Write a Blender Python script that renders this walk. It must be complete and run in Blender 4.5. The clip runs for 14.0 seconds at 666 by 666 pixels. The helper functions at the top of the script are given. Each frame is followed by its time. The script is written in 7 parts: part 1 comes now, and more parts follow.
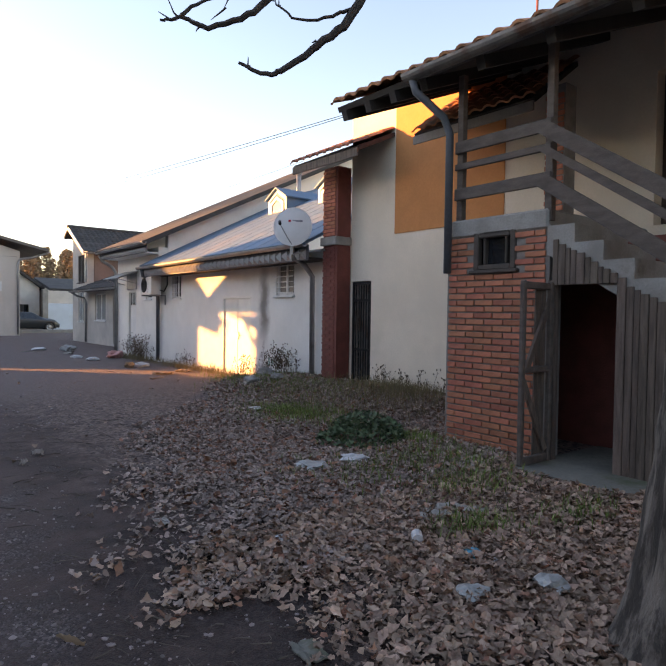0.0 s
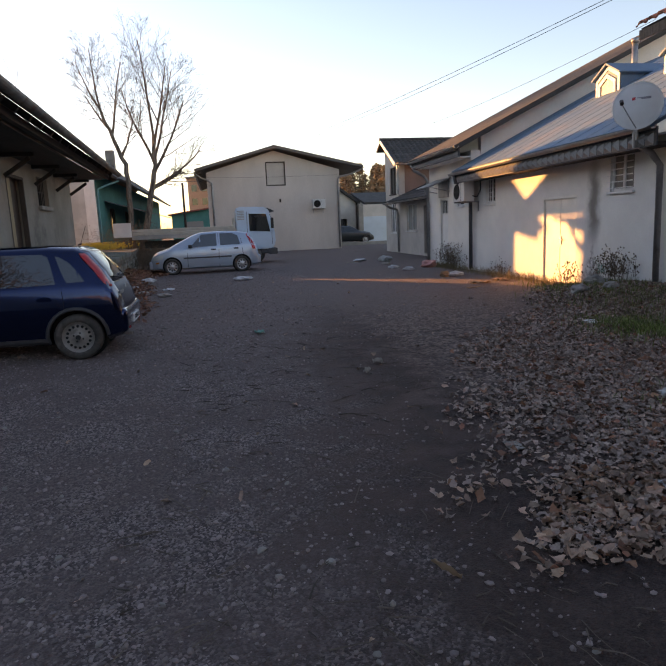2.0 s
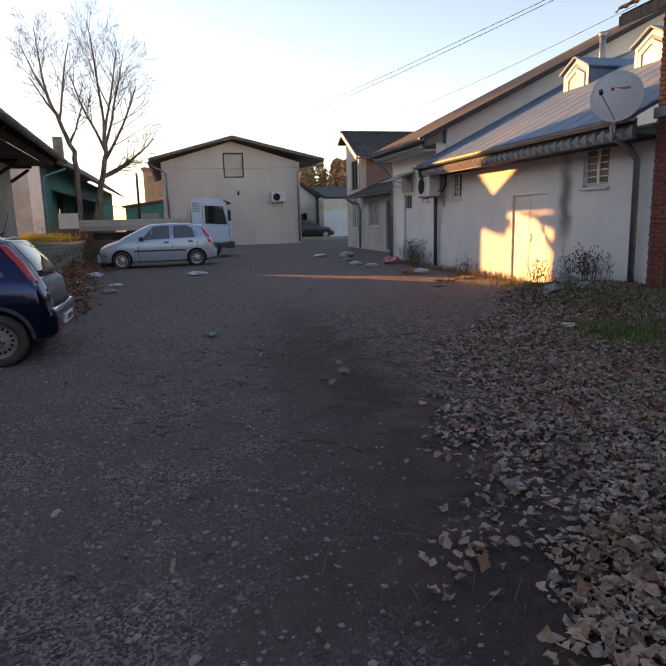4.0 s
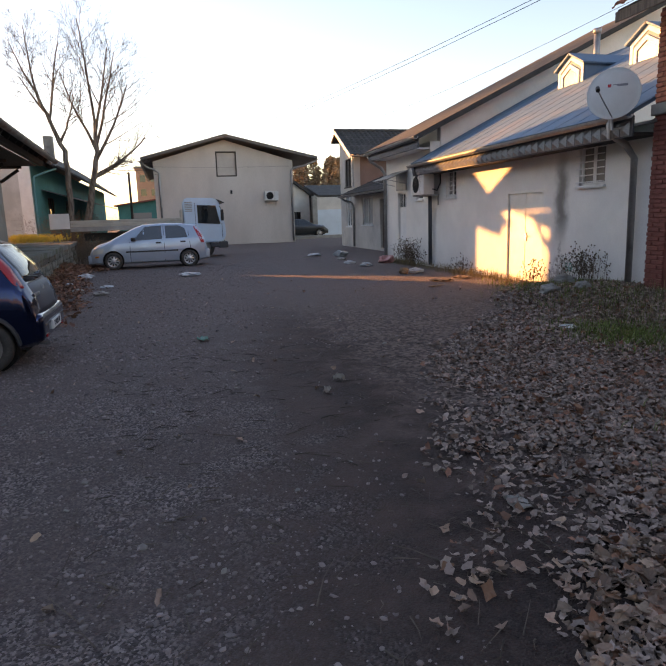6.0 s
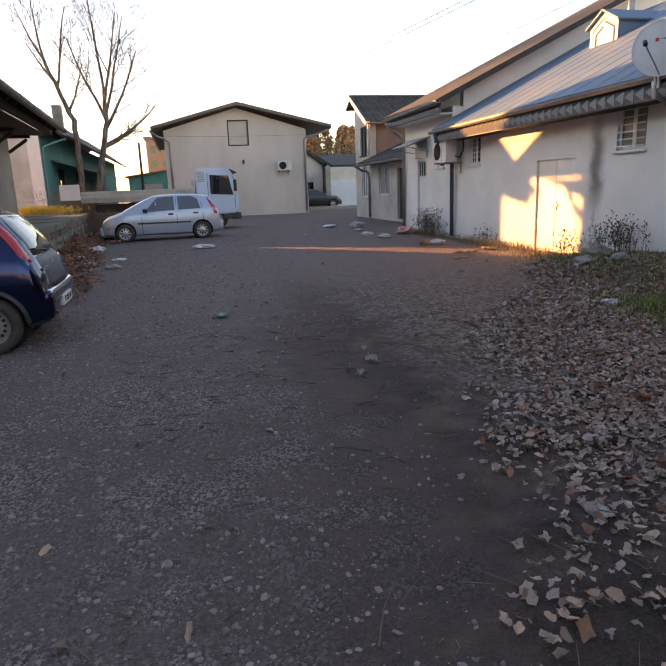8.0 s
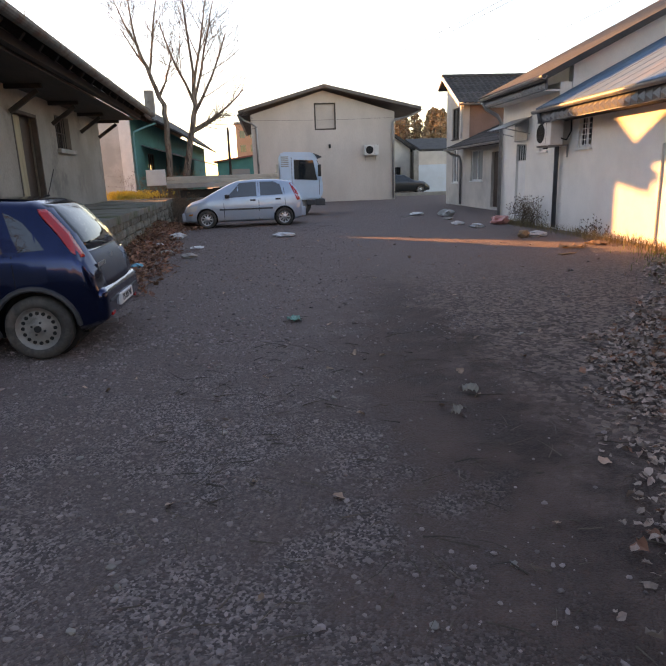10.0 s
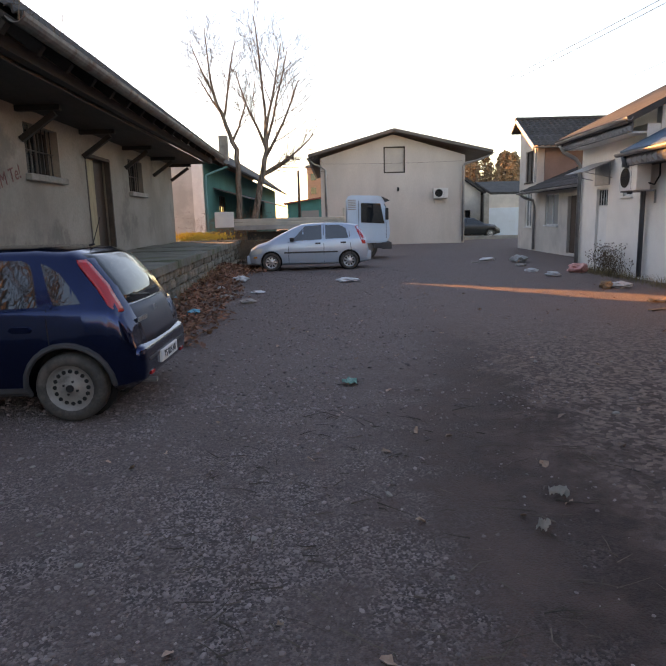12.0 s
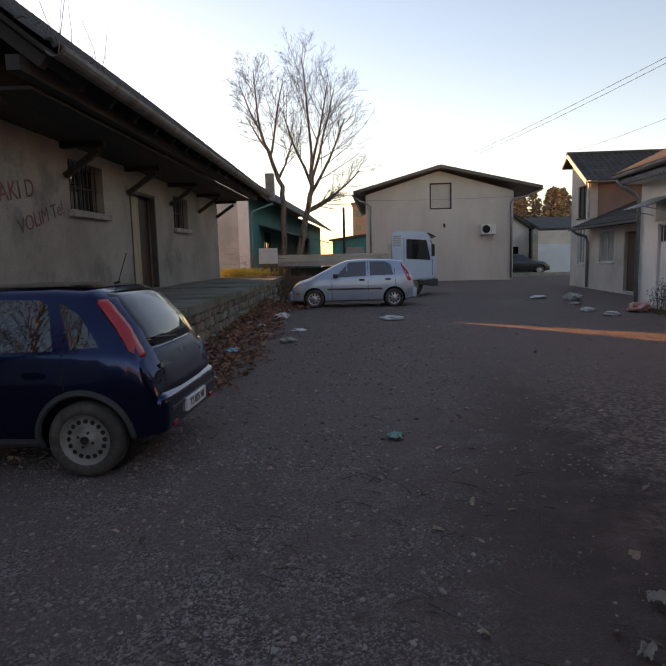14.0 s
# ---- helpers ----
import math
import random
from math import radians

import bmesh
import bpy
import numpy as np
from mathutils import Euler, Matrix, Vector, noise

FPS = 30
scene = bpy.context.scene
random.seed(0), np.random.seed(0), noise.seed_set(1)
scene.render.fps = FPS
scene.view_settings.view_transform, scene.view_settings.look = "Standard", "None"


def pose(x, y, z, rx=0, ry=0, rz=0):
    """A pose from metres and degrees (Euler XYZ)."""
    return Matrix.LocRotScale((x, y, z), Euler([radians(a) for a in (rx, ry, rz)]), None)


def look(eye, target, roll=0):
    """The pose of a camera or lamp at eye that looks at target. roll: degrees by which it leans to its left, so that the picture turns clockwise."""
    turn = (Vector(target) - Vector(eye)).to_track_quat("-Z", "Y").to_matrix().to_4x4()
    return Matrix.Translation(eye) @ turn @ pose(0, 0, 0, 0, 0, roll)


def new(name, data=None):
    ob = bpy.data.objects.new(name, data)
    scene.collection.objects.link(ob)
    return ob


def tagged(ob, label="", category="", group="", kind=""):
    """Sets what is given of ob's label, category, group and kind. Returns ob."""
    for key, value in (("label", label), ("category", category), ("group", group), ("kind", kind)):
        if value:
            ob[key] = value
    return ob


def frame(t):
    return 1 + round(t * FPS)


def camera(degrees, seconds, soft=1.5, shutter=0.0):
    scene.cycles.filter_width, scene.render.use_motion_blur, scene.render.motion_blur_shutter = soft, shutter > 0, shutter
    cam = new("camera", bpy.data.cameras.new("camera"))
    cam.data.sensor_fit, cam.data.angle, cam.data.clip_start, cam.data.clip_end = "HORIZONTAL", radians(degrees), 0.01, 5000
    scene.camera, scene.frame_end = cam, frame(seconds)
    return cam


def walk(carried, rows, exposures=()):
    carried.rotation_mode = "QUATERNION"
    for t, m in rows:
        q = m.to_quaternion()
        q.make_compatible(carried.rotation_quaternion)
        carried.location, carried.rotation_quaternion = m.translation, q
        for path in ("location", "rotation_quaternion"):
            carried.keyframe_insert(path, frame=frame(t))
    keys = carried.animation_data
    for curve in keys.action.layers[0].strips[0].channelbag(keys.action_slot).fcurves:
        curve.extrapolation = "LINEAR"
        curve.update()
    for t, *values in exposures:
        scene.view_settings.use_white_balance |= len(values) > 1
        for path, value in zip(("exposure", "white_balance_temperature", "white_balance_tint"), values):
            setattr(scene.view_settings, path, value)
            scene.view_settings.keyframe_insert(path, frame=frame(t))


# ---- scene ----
cam = camera(57.3, 14.0)
PATH = [
    (0, (0.008, 0.335, 1.533), (1.247, 1.904, 1.472), 0.8),
    (0.5, (0.004, 0.29, 1.614), (1.169, 1.913, 1.517), -0.6),
    (1, (0.072, 0.386, 1.626), (0.94, 2.18, 1.448), -1.0),
    (1.5, (0.018, 0.662, 1.539), (0.549, 2.567, 1.238), -2.1),
    (2, (-0.1, 0.898, 1.529), (0.25, 2.835, 1.18), -2.4),
    (2.5, (-0.11, 1.067, 1.506), (0.274, 2.997, 1.15), -1.3),
    (3, (0.007, 1.317, 1.492), (0.416, 3.248, 1.171), -2.9),
    (3.5, (0.009, 1.471, 1.513), (0.402, 3.393, 1.125), -1.8),
    (3.7, (0.021, 1.628, 1.489), (0.479, 3.54, 1.121), -1.2),
    (5.8, (0.069, 1.834, 1.551), (0.586, 3.729, 1.174), -1.9),
    (6, (0.084, 1.861, 1.532), (0.58, 3.762, 1.156), -1.8),
    (6.5, (0.062, 1.838, 1.544), (0.592, 3.725, 1.145), -1.3),
    (7, (0.027, 2.044, 1.501), (0.592, 3.901, 1.021), -1.5),
    (7.5, (-0.038, 2.206, 1.503), (0.521, 4.073, 1.054), -2.5),
    (8, (0.027, 2.345, 1.496), (0.479, 4.237, 1.032), -2.1),
    (8.5, (0.109, 2.417, 1.534), (0.434, 4.332, 1.055), -1.9),
    (8.7, (0.135, 2.55, 1.507), (0.431, 4.459, 0.988), -1.3),
    (10.8, (0.201, 3.551, 1.516), (0.361, 5.485, 1.031), -2.7),
    (11, (0.154, 3.583, 1.535), (0.396, 5.509, 1.052), -1.4),
    (11.5, (0.179, 3.808, 1.567), (0.375, 5.737, 1.074), -1.5),
    (12, (0.307, 4.02, 1.585), (0.29, 5.986, 1.217), -1.5),
    (12.5, (0.375, 4.32, 1.551), (0.294, 6.279, 1.157), -2.8),
    (13, (0.276, 4.472, 1.607), (0.223, 6.444, 1.276), -2.1),
    (13.5, (0.306, 4.496, 1.619), (0.129, 6.475, 1.385), -1.8),
    (14, (0.308, 4.593, 1.588), (0.15, 6.571, 1.338), -1.4),
]
walk(cam, [(t, look(eye, target, roll)) for t, eye, target, roll in PATH],
     exposures=[(0, 2.17, 7550, 30), (1, 2.07, 7450, 30), (1.5, 1.64, 7400, 29), (2, 1.52, 7450, 30), (3, 1.54, 7550, 30), (6.5, 1.87, 7550, 30), (7.2, 2.12, 7700, 30), (8.5, 2.12, 7900, 30), (11, 2.12, 7900, 30), (12.5, 2.07, 7900, 30), (14, 1.26, 7900, 30)])

# ---- world, sun, exposure ----
scene.view_settings.exposure = 0.0
SUN_AZ, SUN_EL = radians(-42.5), radians(7.2)  # clockwise from +y
world = bpy.data.worlds.new("sky_world")
scene.world = world
world.use_nodes = True
wn = world.node_tree
sky = wn.nodes.new("ShaderNodeTexSky")
sky.sky_type = "NISHITA"
sky.sun_disc = False
sky.sun_elevation, sky.sun_rotation = SUN_EL, SUN_AZ
sky.air_density, sky.dust_density, sky.ozone_density = 1.0, 0.25, 1.4
wn.nodes["Background"].inputs["Strength"].default_value = 0.15
wn.links.new(sky.outputs[0], wn.nodes["Background"].inputs["Color"])
sun_dir = Vector((math.sin(SUN_AZ) * math.cos(SUN_EL), math.cos(SUN_AZ) * math.cos(SUN_EL), math.sin(SUN_EL)))
sun = new("sun", bpy.data.lights.new("sun", "SUN"))
sun.data.energy, sun.data.angle, sun.data.color = 5.0, radians(0.5), (1.0, 0.50, 0.15)
sun.matrix_basis = look(sun_dir * 100, (0, 0, 0))


# ---- materials ----
def nodes_of(name):
    m = bpy.data.materials.new(name)
    m.use_nodes = True
    nt = m.node_tree
    return m, nt, nt.nodes["Principled BSDF"]


def noise_node(nt, vec, scale, detail=5, rough=0.6):
    n = nt.nodes.new("ShaderNodeTexNoise")
    n.inputs["Scale"].default_value, n.inputs["Detail"].default_value, n.inputs["Roughness"].default_value = scale, detail, rough
    nt.links.new(vec, n.inputs["Vector"])
    return n.outputs["Fac"]


def ramp(nt, fac, lo, hi):
    n = nt.nodes.new("ShaderNodeMapRange")
    n.inputs["From Min"].default_value, n.inputs["From Max"].default_value = lo, hi
    n.interpolation_type = "SMOOTHSTEP"
    nt.links.new(fac, n.inputs["Value"])
    return n.outputs["Result"]


def mixc(nt, fac, a, b):
    n = nt.nodes.new("ShaderNodeMix")
    n.data_type = "RGBA"
    for sock, v in ((n.inputs[0], fac), (n.inputs[6], a), (n.inputs[7], b)):
        if isinstance(v, (int, float)):
            sock.default_value = v
        elif isinstance(v, tuple):
            sock.default_value = (*v, 1)
        else:
            nt.links.new(v, sock)
    return n.outputs[2]


def calc(nt, op, a, b=0.0, clamp=False):
    n = nt.nodes.new("ShaderNodeMath")
    n.operation, n.use_clamp = op, clamp
    for sock, v in ((n.inputs[0], a), (n.inputs[1], b)):
        if isinstance(v, (int, float)):
            sock.default_value = v
        else:
            nt.links.new(v, sock)
    return n.outputs[0]


def objvec(nt, sx=1, sy=1, sz=1):
    tc = nt.nodes.new("ShaderNodeTexCoord")
    if (sx, sy, sz) == (1, 1, 1):
        return tc.outputs["Object"]
    mp = nt.nodes.new("ShaderNodeMapping")
    mp.inputs["Scale"].default_value = (sx, sy, sz)
    nt.links.new(tc.outputs["Object"], mp.inputs["Vector"])
    return mp.outputs[0]


def bump(nt, bsdf, fac, strength, dist=0.01):
    b = nt.nodes.new("ShaderNodeBump")
    b.inputs["Strength"].default_value, b.inputs["Distance"].default_value = strength, dist
    nt.links.new(fac, b.inputs["Height"])
    nt.links.new(b.outputs[0], bsdf.inputs["Normal"])


def tint(c, k):
    return tuple(max(0.0, min(1.0, v * k)) for v in c)


def mat(name, col, rough=0.85, var=0.25, scale=1.5, fine=35, relief=0.3, metal=0.0, dirt=None, dirt_at=(0.55, 0.75), stretch=(1, 1, 1), rnd=0.0, island=0.0, coat=0.0):
    m, nt, b = nodes_of(name)
    v = objvec(nt, *stretch)
    big, small = noise_node(nt, v, scale), noise_node(nt, v, fine, 3)
    c = mixc(nt, ramp(nt, big, 0.3, 0.7), tint(col, 1 - var), tint(col, 1 + var * 0.6))
    c = mixc(nt, calc(nt, "MULTIPLY", ramp(nt, small, 0.35, 0.7), 0.35), c, tint(col, 1 - var * 1.3))
    if dirt:
        d = noise_node(nt, v, scale * 0.7, 8, 0.7)
        c = mixc(nt, ramp(nt, d, *dirt_at), c, dirt)
    if rnd or island:
        src = nt.nodes.new("ShaderNodeObjectInfo").outputs["Random"] if rnd else nt.nodes.new("ShaderNodeNewGeometry").outputs["Random Per Island"]
        hs = nt.nodes.new("ShaderNodeHueSaturation")
        nt.links.new(c, hs.inputs["Color"])
        k = rnd or island
        nt.links.new(calc(nt, "ADD", calc(nt, "MULTIPLY", src, 2 * k), 1 - k), hs.inputs["Value"])
        nt.links.new(calc(nt, "ADD", calc(nt, "MULTIPLY", calc(nt, "FRACT", calc(nt, "MULTIPLY", src, 17.3)), 0.016), 0.492), hs.inputs["Hue"])
        c = hs.outputs[0]
    nt.links.new(c, b.inputs["Base Color"])
    rr = nt.nodes.new("ShaderNodeMapRange")
    rr.inputs["To Min"].default_value, rr.inputs["To Max"].default_value = max(0.03, rough - 0.1), min(1, rough + 0.1)
    nt.links.new(small, rr.inputs["Value"])
    nt.links.new(rr.outputs[0], b.inputs["Roughness"])
    b.inputs["Metallic"].default_value = metal
    b.inputs["Coat Weight"].default_value = coat
    b.inputs["Coat Roughness"].default_value = 0.06
    if relief:
        bump(nt, b, calc(nt, "ADD", small, calc(nt, "MULTIPLY", big, 0.5)), relief)
    return m


WHITE = mat("white_plaster", (0.78, 0.755, 0.71), 0.9, 0.1, 0.9, 30, 0.25, dirt=(0.60, 0.565, 0.52), dirt_at=(0.55, 0.85))
BEIGE = mat("beige_plaster", (0.76, 0.655, 0.53), 0.9, 0.1, 0.8, 30, 0.25, dirt=(0.60, 0.52, 0.41), dirt_at=(0.55, 0.85))
ORANGE = mat("orange_plaster", (0.58, 0.235, 0.085), 0.9, 0.12, 1.2, 30, 0.25)
FARWALL = mat("far_grey_plaster", (0.57, 0.515, 0.465), 0.9, 0.14, 0.5, 20, 0.3, dirt=(0.48, 0.43, 0.38), dirt_at=(0.55, 0.8), stretch=(1, 1, 0.35))
OLDWALL = mat("old_stained_plaster", (0.285, 0.262, 0.225), 0.95, 0.25, 0.55, 25, 0.6, dirt=(0.17, 0.155, 0.135), dirt_at=(0.48, 0.60))
ANNEX = mat("grey_plaster", (0.58, 0.53, 0.475), 0.9, 0.18, 0.8, 25, 0.3, dirt=(0.36, 0.325, 0.29), dirt_at=(0.55, 0.8))
PINK = mat("brown_render", (0.30, 0.20, 0.16), 0.9, 0.2, 0.9, 25, 0.3)
TURQ = mat("turquoise_plaster", (0.045, 0.20, 0.185), 0.9, 0.2, 0.6, 20, 0.25, dirt=(0.045, 0.15, 0.14))
CONCRETE = mat("grey_concrete", (0.30, 0.285, 0.26), 0.95, 0.25, 2.5, 45, 0.8, dirt=(0.16, 0.15, 0.13))
MOSSCON = mat("mossy_concrete", (0.19, 0.18, 0.15), 0.95, 0.3, 1.6, 30, 0.8, dirt=(0.09, 0.10, 0.05), dirt_at=(0.45, 0.65))
STONE = mat("rubble_stone", (0.22, 0.20, 0.16), 0.95, 0.3, 6, 40, 0.8, rnd=0.3, dirt=(0.08, 0.09, 0.04), dirt_at=(0.5, 0.7))
MORTAR = mat("mortar", (0.22, 0.20, 0.18), 0.95, 0.2, 8, 60, 0.6)
BRICK = mat("orange_brick", (0.47, 0.165, 0.095), 0.9, 0.22, 5, 70, 0.5, rnd=0.2, dirt=(0.28, 0.12, 0.085))
PAINTRED = mat("red_painted_brick", (0.21, 0.06, 0.045), 0.75, 0.2, 5, 60, 0.4)
TILE = mat("orange_roof_tile", (0.46, 0.18, 0.095), 0.85, 0.35, 2.5, 40, 0.4, dirt=(0.13, 0.08, 0.055), dirt_at=(0.5, 0.7), island=0.25)
DARKTILE = mat("dark_roof_tile", (0.055, 0.052, 0.05), 0.9, 0.35, 2, 30, 0.5, dirt=(0.09, 0.08, 0.06), island=0.25)
BLUEROOF = mat("blue_sheet_roof", (0.10, 0.175, 0.26), 0.6, 0.1, 1.2, 30, 0.1, dirt=(0.20, 0.21, 0.23), dirt_at=(0.45, 0.8))
GREYROOF = mat("grey_brown_sheet_roof", (0.13, 0.112, 0.10), 0.75, 0.2, 1.5, 30, 0.2, dirt=(0.08, 0.07, 0.06))
BLUEGREY = mat("grey_sheet_metal", (0.085, 0.095, 0.11), 0.6, 0.2, 1.5, 30, 0.1, metal=0.2)
ZINC = mat("zinc_gutter", (0.34, 0.34, 0.34), 0.45, 0.2, 3, 40, 0.1, metal=0.7, dirt=(0.16, 0.15, 0.14))
RUSTZINC = mat("weathered_gutter", (0.20, 0.19, 0.18), 0.6, 0.3, 4, 40, 0.3, metal=0.5, dirt=(0.12, 0.07, 0.05), dirt_at=(0.45, 0.65))
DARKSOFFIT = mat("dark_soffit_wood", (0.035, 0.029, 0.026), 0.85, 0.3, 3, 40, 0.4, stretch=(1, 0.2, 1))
OLDWOOD = mat("grey_weathered_wood", (0.15, 0.112, 0.088), 0.9, 0.35, 4, 60, 0.6, stretch=(6, 6, 0.6), rnd=0.25, dirt=(0.07, 0.05, 0.04), dirt_at=(0.5, 0.7))
RAILWOOD = mat("dark_rail_wood", (0.12, 0.095, 0.08), 0.85, 0.3, 4, 60, 0.5, stretch=(3, 1, 3))
FRAMEWOOD = mat("dark_frame_wood", (0.07, 0.055, 0.045), 0.8, 0.3, 5, 60, 0.4)
WHITEPAINT = mat("white_paint", (0.72, 0.72, 0.70), 0.55, 0.08, 3, 40, 0.1)
CREAMDOOR = mat("cream_metal_door", (0.80, 0.77, 0.70), 0.5, 0.08, 2.5, 30, 0.08, dirt=(0.52, 0.46, 0.36), dirt_at=(0.6, 0.85))
OLDDOOR = mat("old_cream_door", (0.36, 0.30, 0.19), 0.8, 0.2, 3, 40, 0.3, stretch=(3, 3, 0.7))
BROWNDOOR = mat("brown_door", (0.055, 0.032, 0.022), 0.6, 0.25, 4, 50, 0.2)
DARK = mat("dark_interior", (0.012, 0.011, 0.01), 0.95, 0.2, 3, 20, 0)
BLACK = mat("black_metal", (0.025, 0.024, 0.024), 0.5, 0.2, 6, 50, 0.1, metal=0.4)
RUBBER = mat("tyre_rubber", (0.05, 0.046, 0.041), 0.85, 0.25, 8, 60, 0.3, dirt=(0.095, 0.084, 0.073), dirt_at=(0.45, 0.65))
PLASTIC = mat("black_plastic", (0.045, 0.046, 0.05), 0.55, 0.15, 6, 60, 0.15)
GREYPLASTIC = mat("white_plastic", (0.62, 0.61, 0.58), 0.5, 0.08, 4, 50, 0.05, dirt=(0.45, 0.43, 0.4), dirt_at=(0.6, 0.85))


def glass_mat(name, col, rough=0.05):
    m, nt, b = nodes_of(name)
    b.inputs["Base Color"].default_value = (*col, 1)
    b.inputs["Roughness"].default_value = rough
    b.inputs["Specular IOR Level"].default_value = 0.8
    v = objvec(nt)
    bump(nt, b, noise_node(nt, v, 2.0, 2), 0.04, 0.02)
    return m


GLASS = glass_mat("dark_window_glass", (0.015, 0.017, 0.02))
PALEGLASS = glass_mat("curtained_glass", (0.22, 0.23, 0.23), 0.15)
CURTAIN = glass_mat("net_curtain_glass", (0.12, 0.115, 0.105), 0.45)


# ---- building helpers ----
def box(bm, x0, x1, y0, y1, z0, z1):
    v = [bm.verts.new((x, y, z)) for z in (z0, z1) for x, y in ((x0, y0), (x1, y0), (x1, y1), (x0, y1))]
    for f in ((3, 2, 1, 0), (4, 5, 6, 7), (0, 1, 5, 4), (1, 2, 6, 5), (2, 3, 7, 6), (3, 0, 4, 7)):
        bm.faces.new([v[i] for i in f])
    return v


def bevel_box(bm, x0, x1, y0, y1, z0, z1, r=0.01, seg=1):
    t = bmesh.new()
    box(t, x0, x1, y0, y1, z0, z1)
    bmesh.ops.bevel(t, geom=t.edges[:], offset=r, segments=seg, profile=0.7, affect="EDGES")
    add_bm(bm, t)


def add_bm(bm, t):
    me = bpy.data.meshes.new("tmp")
    t.to_mesh(me)
    t.free()
    bm.from_mesh(me)
    bpy.data.meshes.remove(me)


def prism(bm, poly, axis, a0, a1):
    """Extrudes a polygon: axis x takes (y, z), axis y takes (x, z), axis z takes (x, y)."""
    def at(p, a):
        return {"x": (a, *p), "y": (p[0], a, p[1]), "z": (*p, a)}[axis]
    lo, hi = [bm.verts.new(at(p, a0)) for p in poly], [bm.verts.new(at(p, a1)) for p in poly]
    n = len(poly)
    faces = [bm.faces.new(lo), bm.faces.new(hi[::-1])]
    for i in range(n):
        faces.append(bm.faces.new((lo[i], hi[i], hi[(i + 1) % n], lo[(i + 1) % n])))
    bmesh.ops.recalc_face_normals(bm, faces=faces)


def slab(bm, quad, thick):
    """A board through four corners, thickened downwards along its normal."""
    q = [Vector(p) for p in quad]
    n = (q[1] - q[0]).cross(q[3] - q[0]).normalized()
    if n.z < 0:
        n = -n
    top, low = [bm.verts.new(p) for p in q], [bm.verts.new(p - n * thick) for p in q]
    fs = [bm.faces.new(top), bm.faces.new(low[::-1])]
    for i in range(4):
        fs.append(bm.faces.new((top[i], low[i], low[(i + 1) % 4], top[(i + 1) % 4])))
    bmesh.ops.recalc_face_normals(bm, faces=fs)


def tube(bm, pts, r, seg=8, r1=None, caps=True):
    pts = [Vector(p) for p in pts]
    n = len(pts)
    rings, side = [], None
    for i, p in enumerate(pts):
        d = (pts[min(i + 1, n - 1)] - pts[max(i - 1, 0)]).normalized()
        if side is None:
            side = d.cross(Vector((0, 0, 1)) if abs(d.z) < 0.9 else Vector((1, 0, 0))).normalized()
        side = (side - d * side.dot(d)).normalized()
        up = d.cross(side)
        rad = r if r1 is None else r + (r1 - r) * i / max(1, n - 1)
        rings.append([bm.verts.new(p + side * rad * math.cos(a) + up * rad * math.sin(a)) for a in (2 * math.pi * k / seg for k in range(seg))])
    for a, b in zip(rings, rings[1:]):
        for k in range(seg):
            bm.faces.new((a[k], a[(k + 1) % seg], b[(k + 1) % seg], b[k]))
    if caps and seg > 2:
        bm.faces.new(rings[0][::-1])
        bm.faces.new(rings[-1])


def wall(bm, axis, at, thick, u0, u1, z0, z1, holes=()):
    """A wall across axis x or y whose face lies at `at` and that reaches `thick` (signed) behind it; holes are (u0, u1, z0, z1)."""
    us = sorted({u0, u1, *(h[0] for h in holes), *(h[1] for h in holes)})
    zs = sorted({z0, z1, *(h[2] for h in holes), *(h[3] for h in holes)})
    verts = {}

    def vert(a, u, z):
        key = (a, round(u, 4), round(z, 4))
        if key not in verts:
            verts[key] = bm.verts.new((a, u, z) if axis == "x" else (u, a, z))
        return verts[key]

    def solid(i, k):
        if not (0 <= i < len(us) - 1 and 0 <= k < len(zs) - 1):
            return False
        u, z = (us[i] + us[i + 1]) / 2, (zs[k] + zs[k + 1]) / 2
        return not any(h[0] < u < h[1] and h[2] < z < h[3] for h in holes)
    f, b, fs = at, at + thick, []
    for i in range(len(us) - 1):
        for k in range(len(zs) - 1):
            if not solid(i, k):
                continue
            a, c, d, e = us[i], us[i + 1], zs[k], zs[k + 1]
            for w in (f, b):
                fs.append(bm.faces.new([vert(w, a, d), vert(w, c, d), vert(w, c, e), vert(w, a, e)]))
            for di, dk, p, q in ((-1, 0, (a, d), (a, e)), (1, 0, (c, d), (c, e)), (0, -1, (a, d), (c, d)), (0, 1, (a, e), (c, e))):
                if not solid(i + di, k + dk):
                    fs.append(bm.faces.new([vert(f, *p), vert(f, *q), vert(b, *q), vert(b, *p)]))
    bmesh.ops.recalc_face_normals(bm, faces=fs)


def part(name, bm, material, parent, label="", smooth=False):
    me = bpy.data.meshes.new(name)
    bm.to_mesh(me)
    bm.free()
    me.materials.append(material)
    if smooth:
        for p in me.polygons:
            p.use_smooth = True
    ob = new(name, me)
    if parent is not None:
        ob.parent = parent
        ob.matrix_parent_inverse = back(parent)
    if label:
        ob["label"] = label
    return ob


def back(parent):
    """Parts are built in world places: only a top-level parent stands away from the origin."""
    return Matrix.Translation(parent.location).inverted() if parent.parent is None else Matrix()


def thing(name, at, label, category, group="", kind=""):
    ob = new(name)
    ob.location = at
    ob.empty_display_size = 0.2
    return tagged(ob, label, category, group, kind)


def make(fn, *args, **kw):
    bm = bmesh.new()
    fn(bm, *args, **kw)
    return bm


def joined(*calls):
    bm = bmesh.new()
    for fn, *args in calls:
        fn(bm, *args)
    return bm


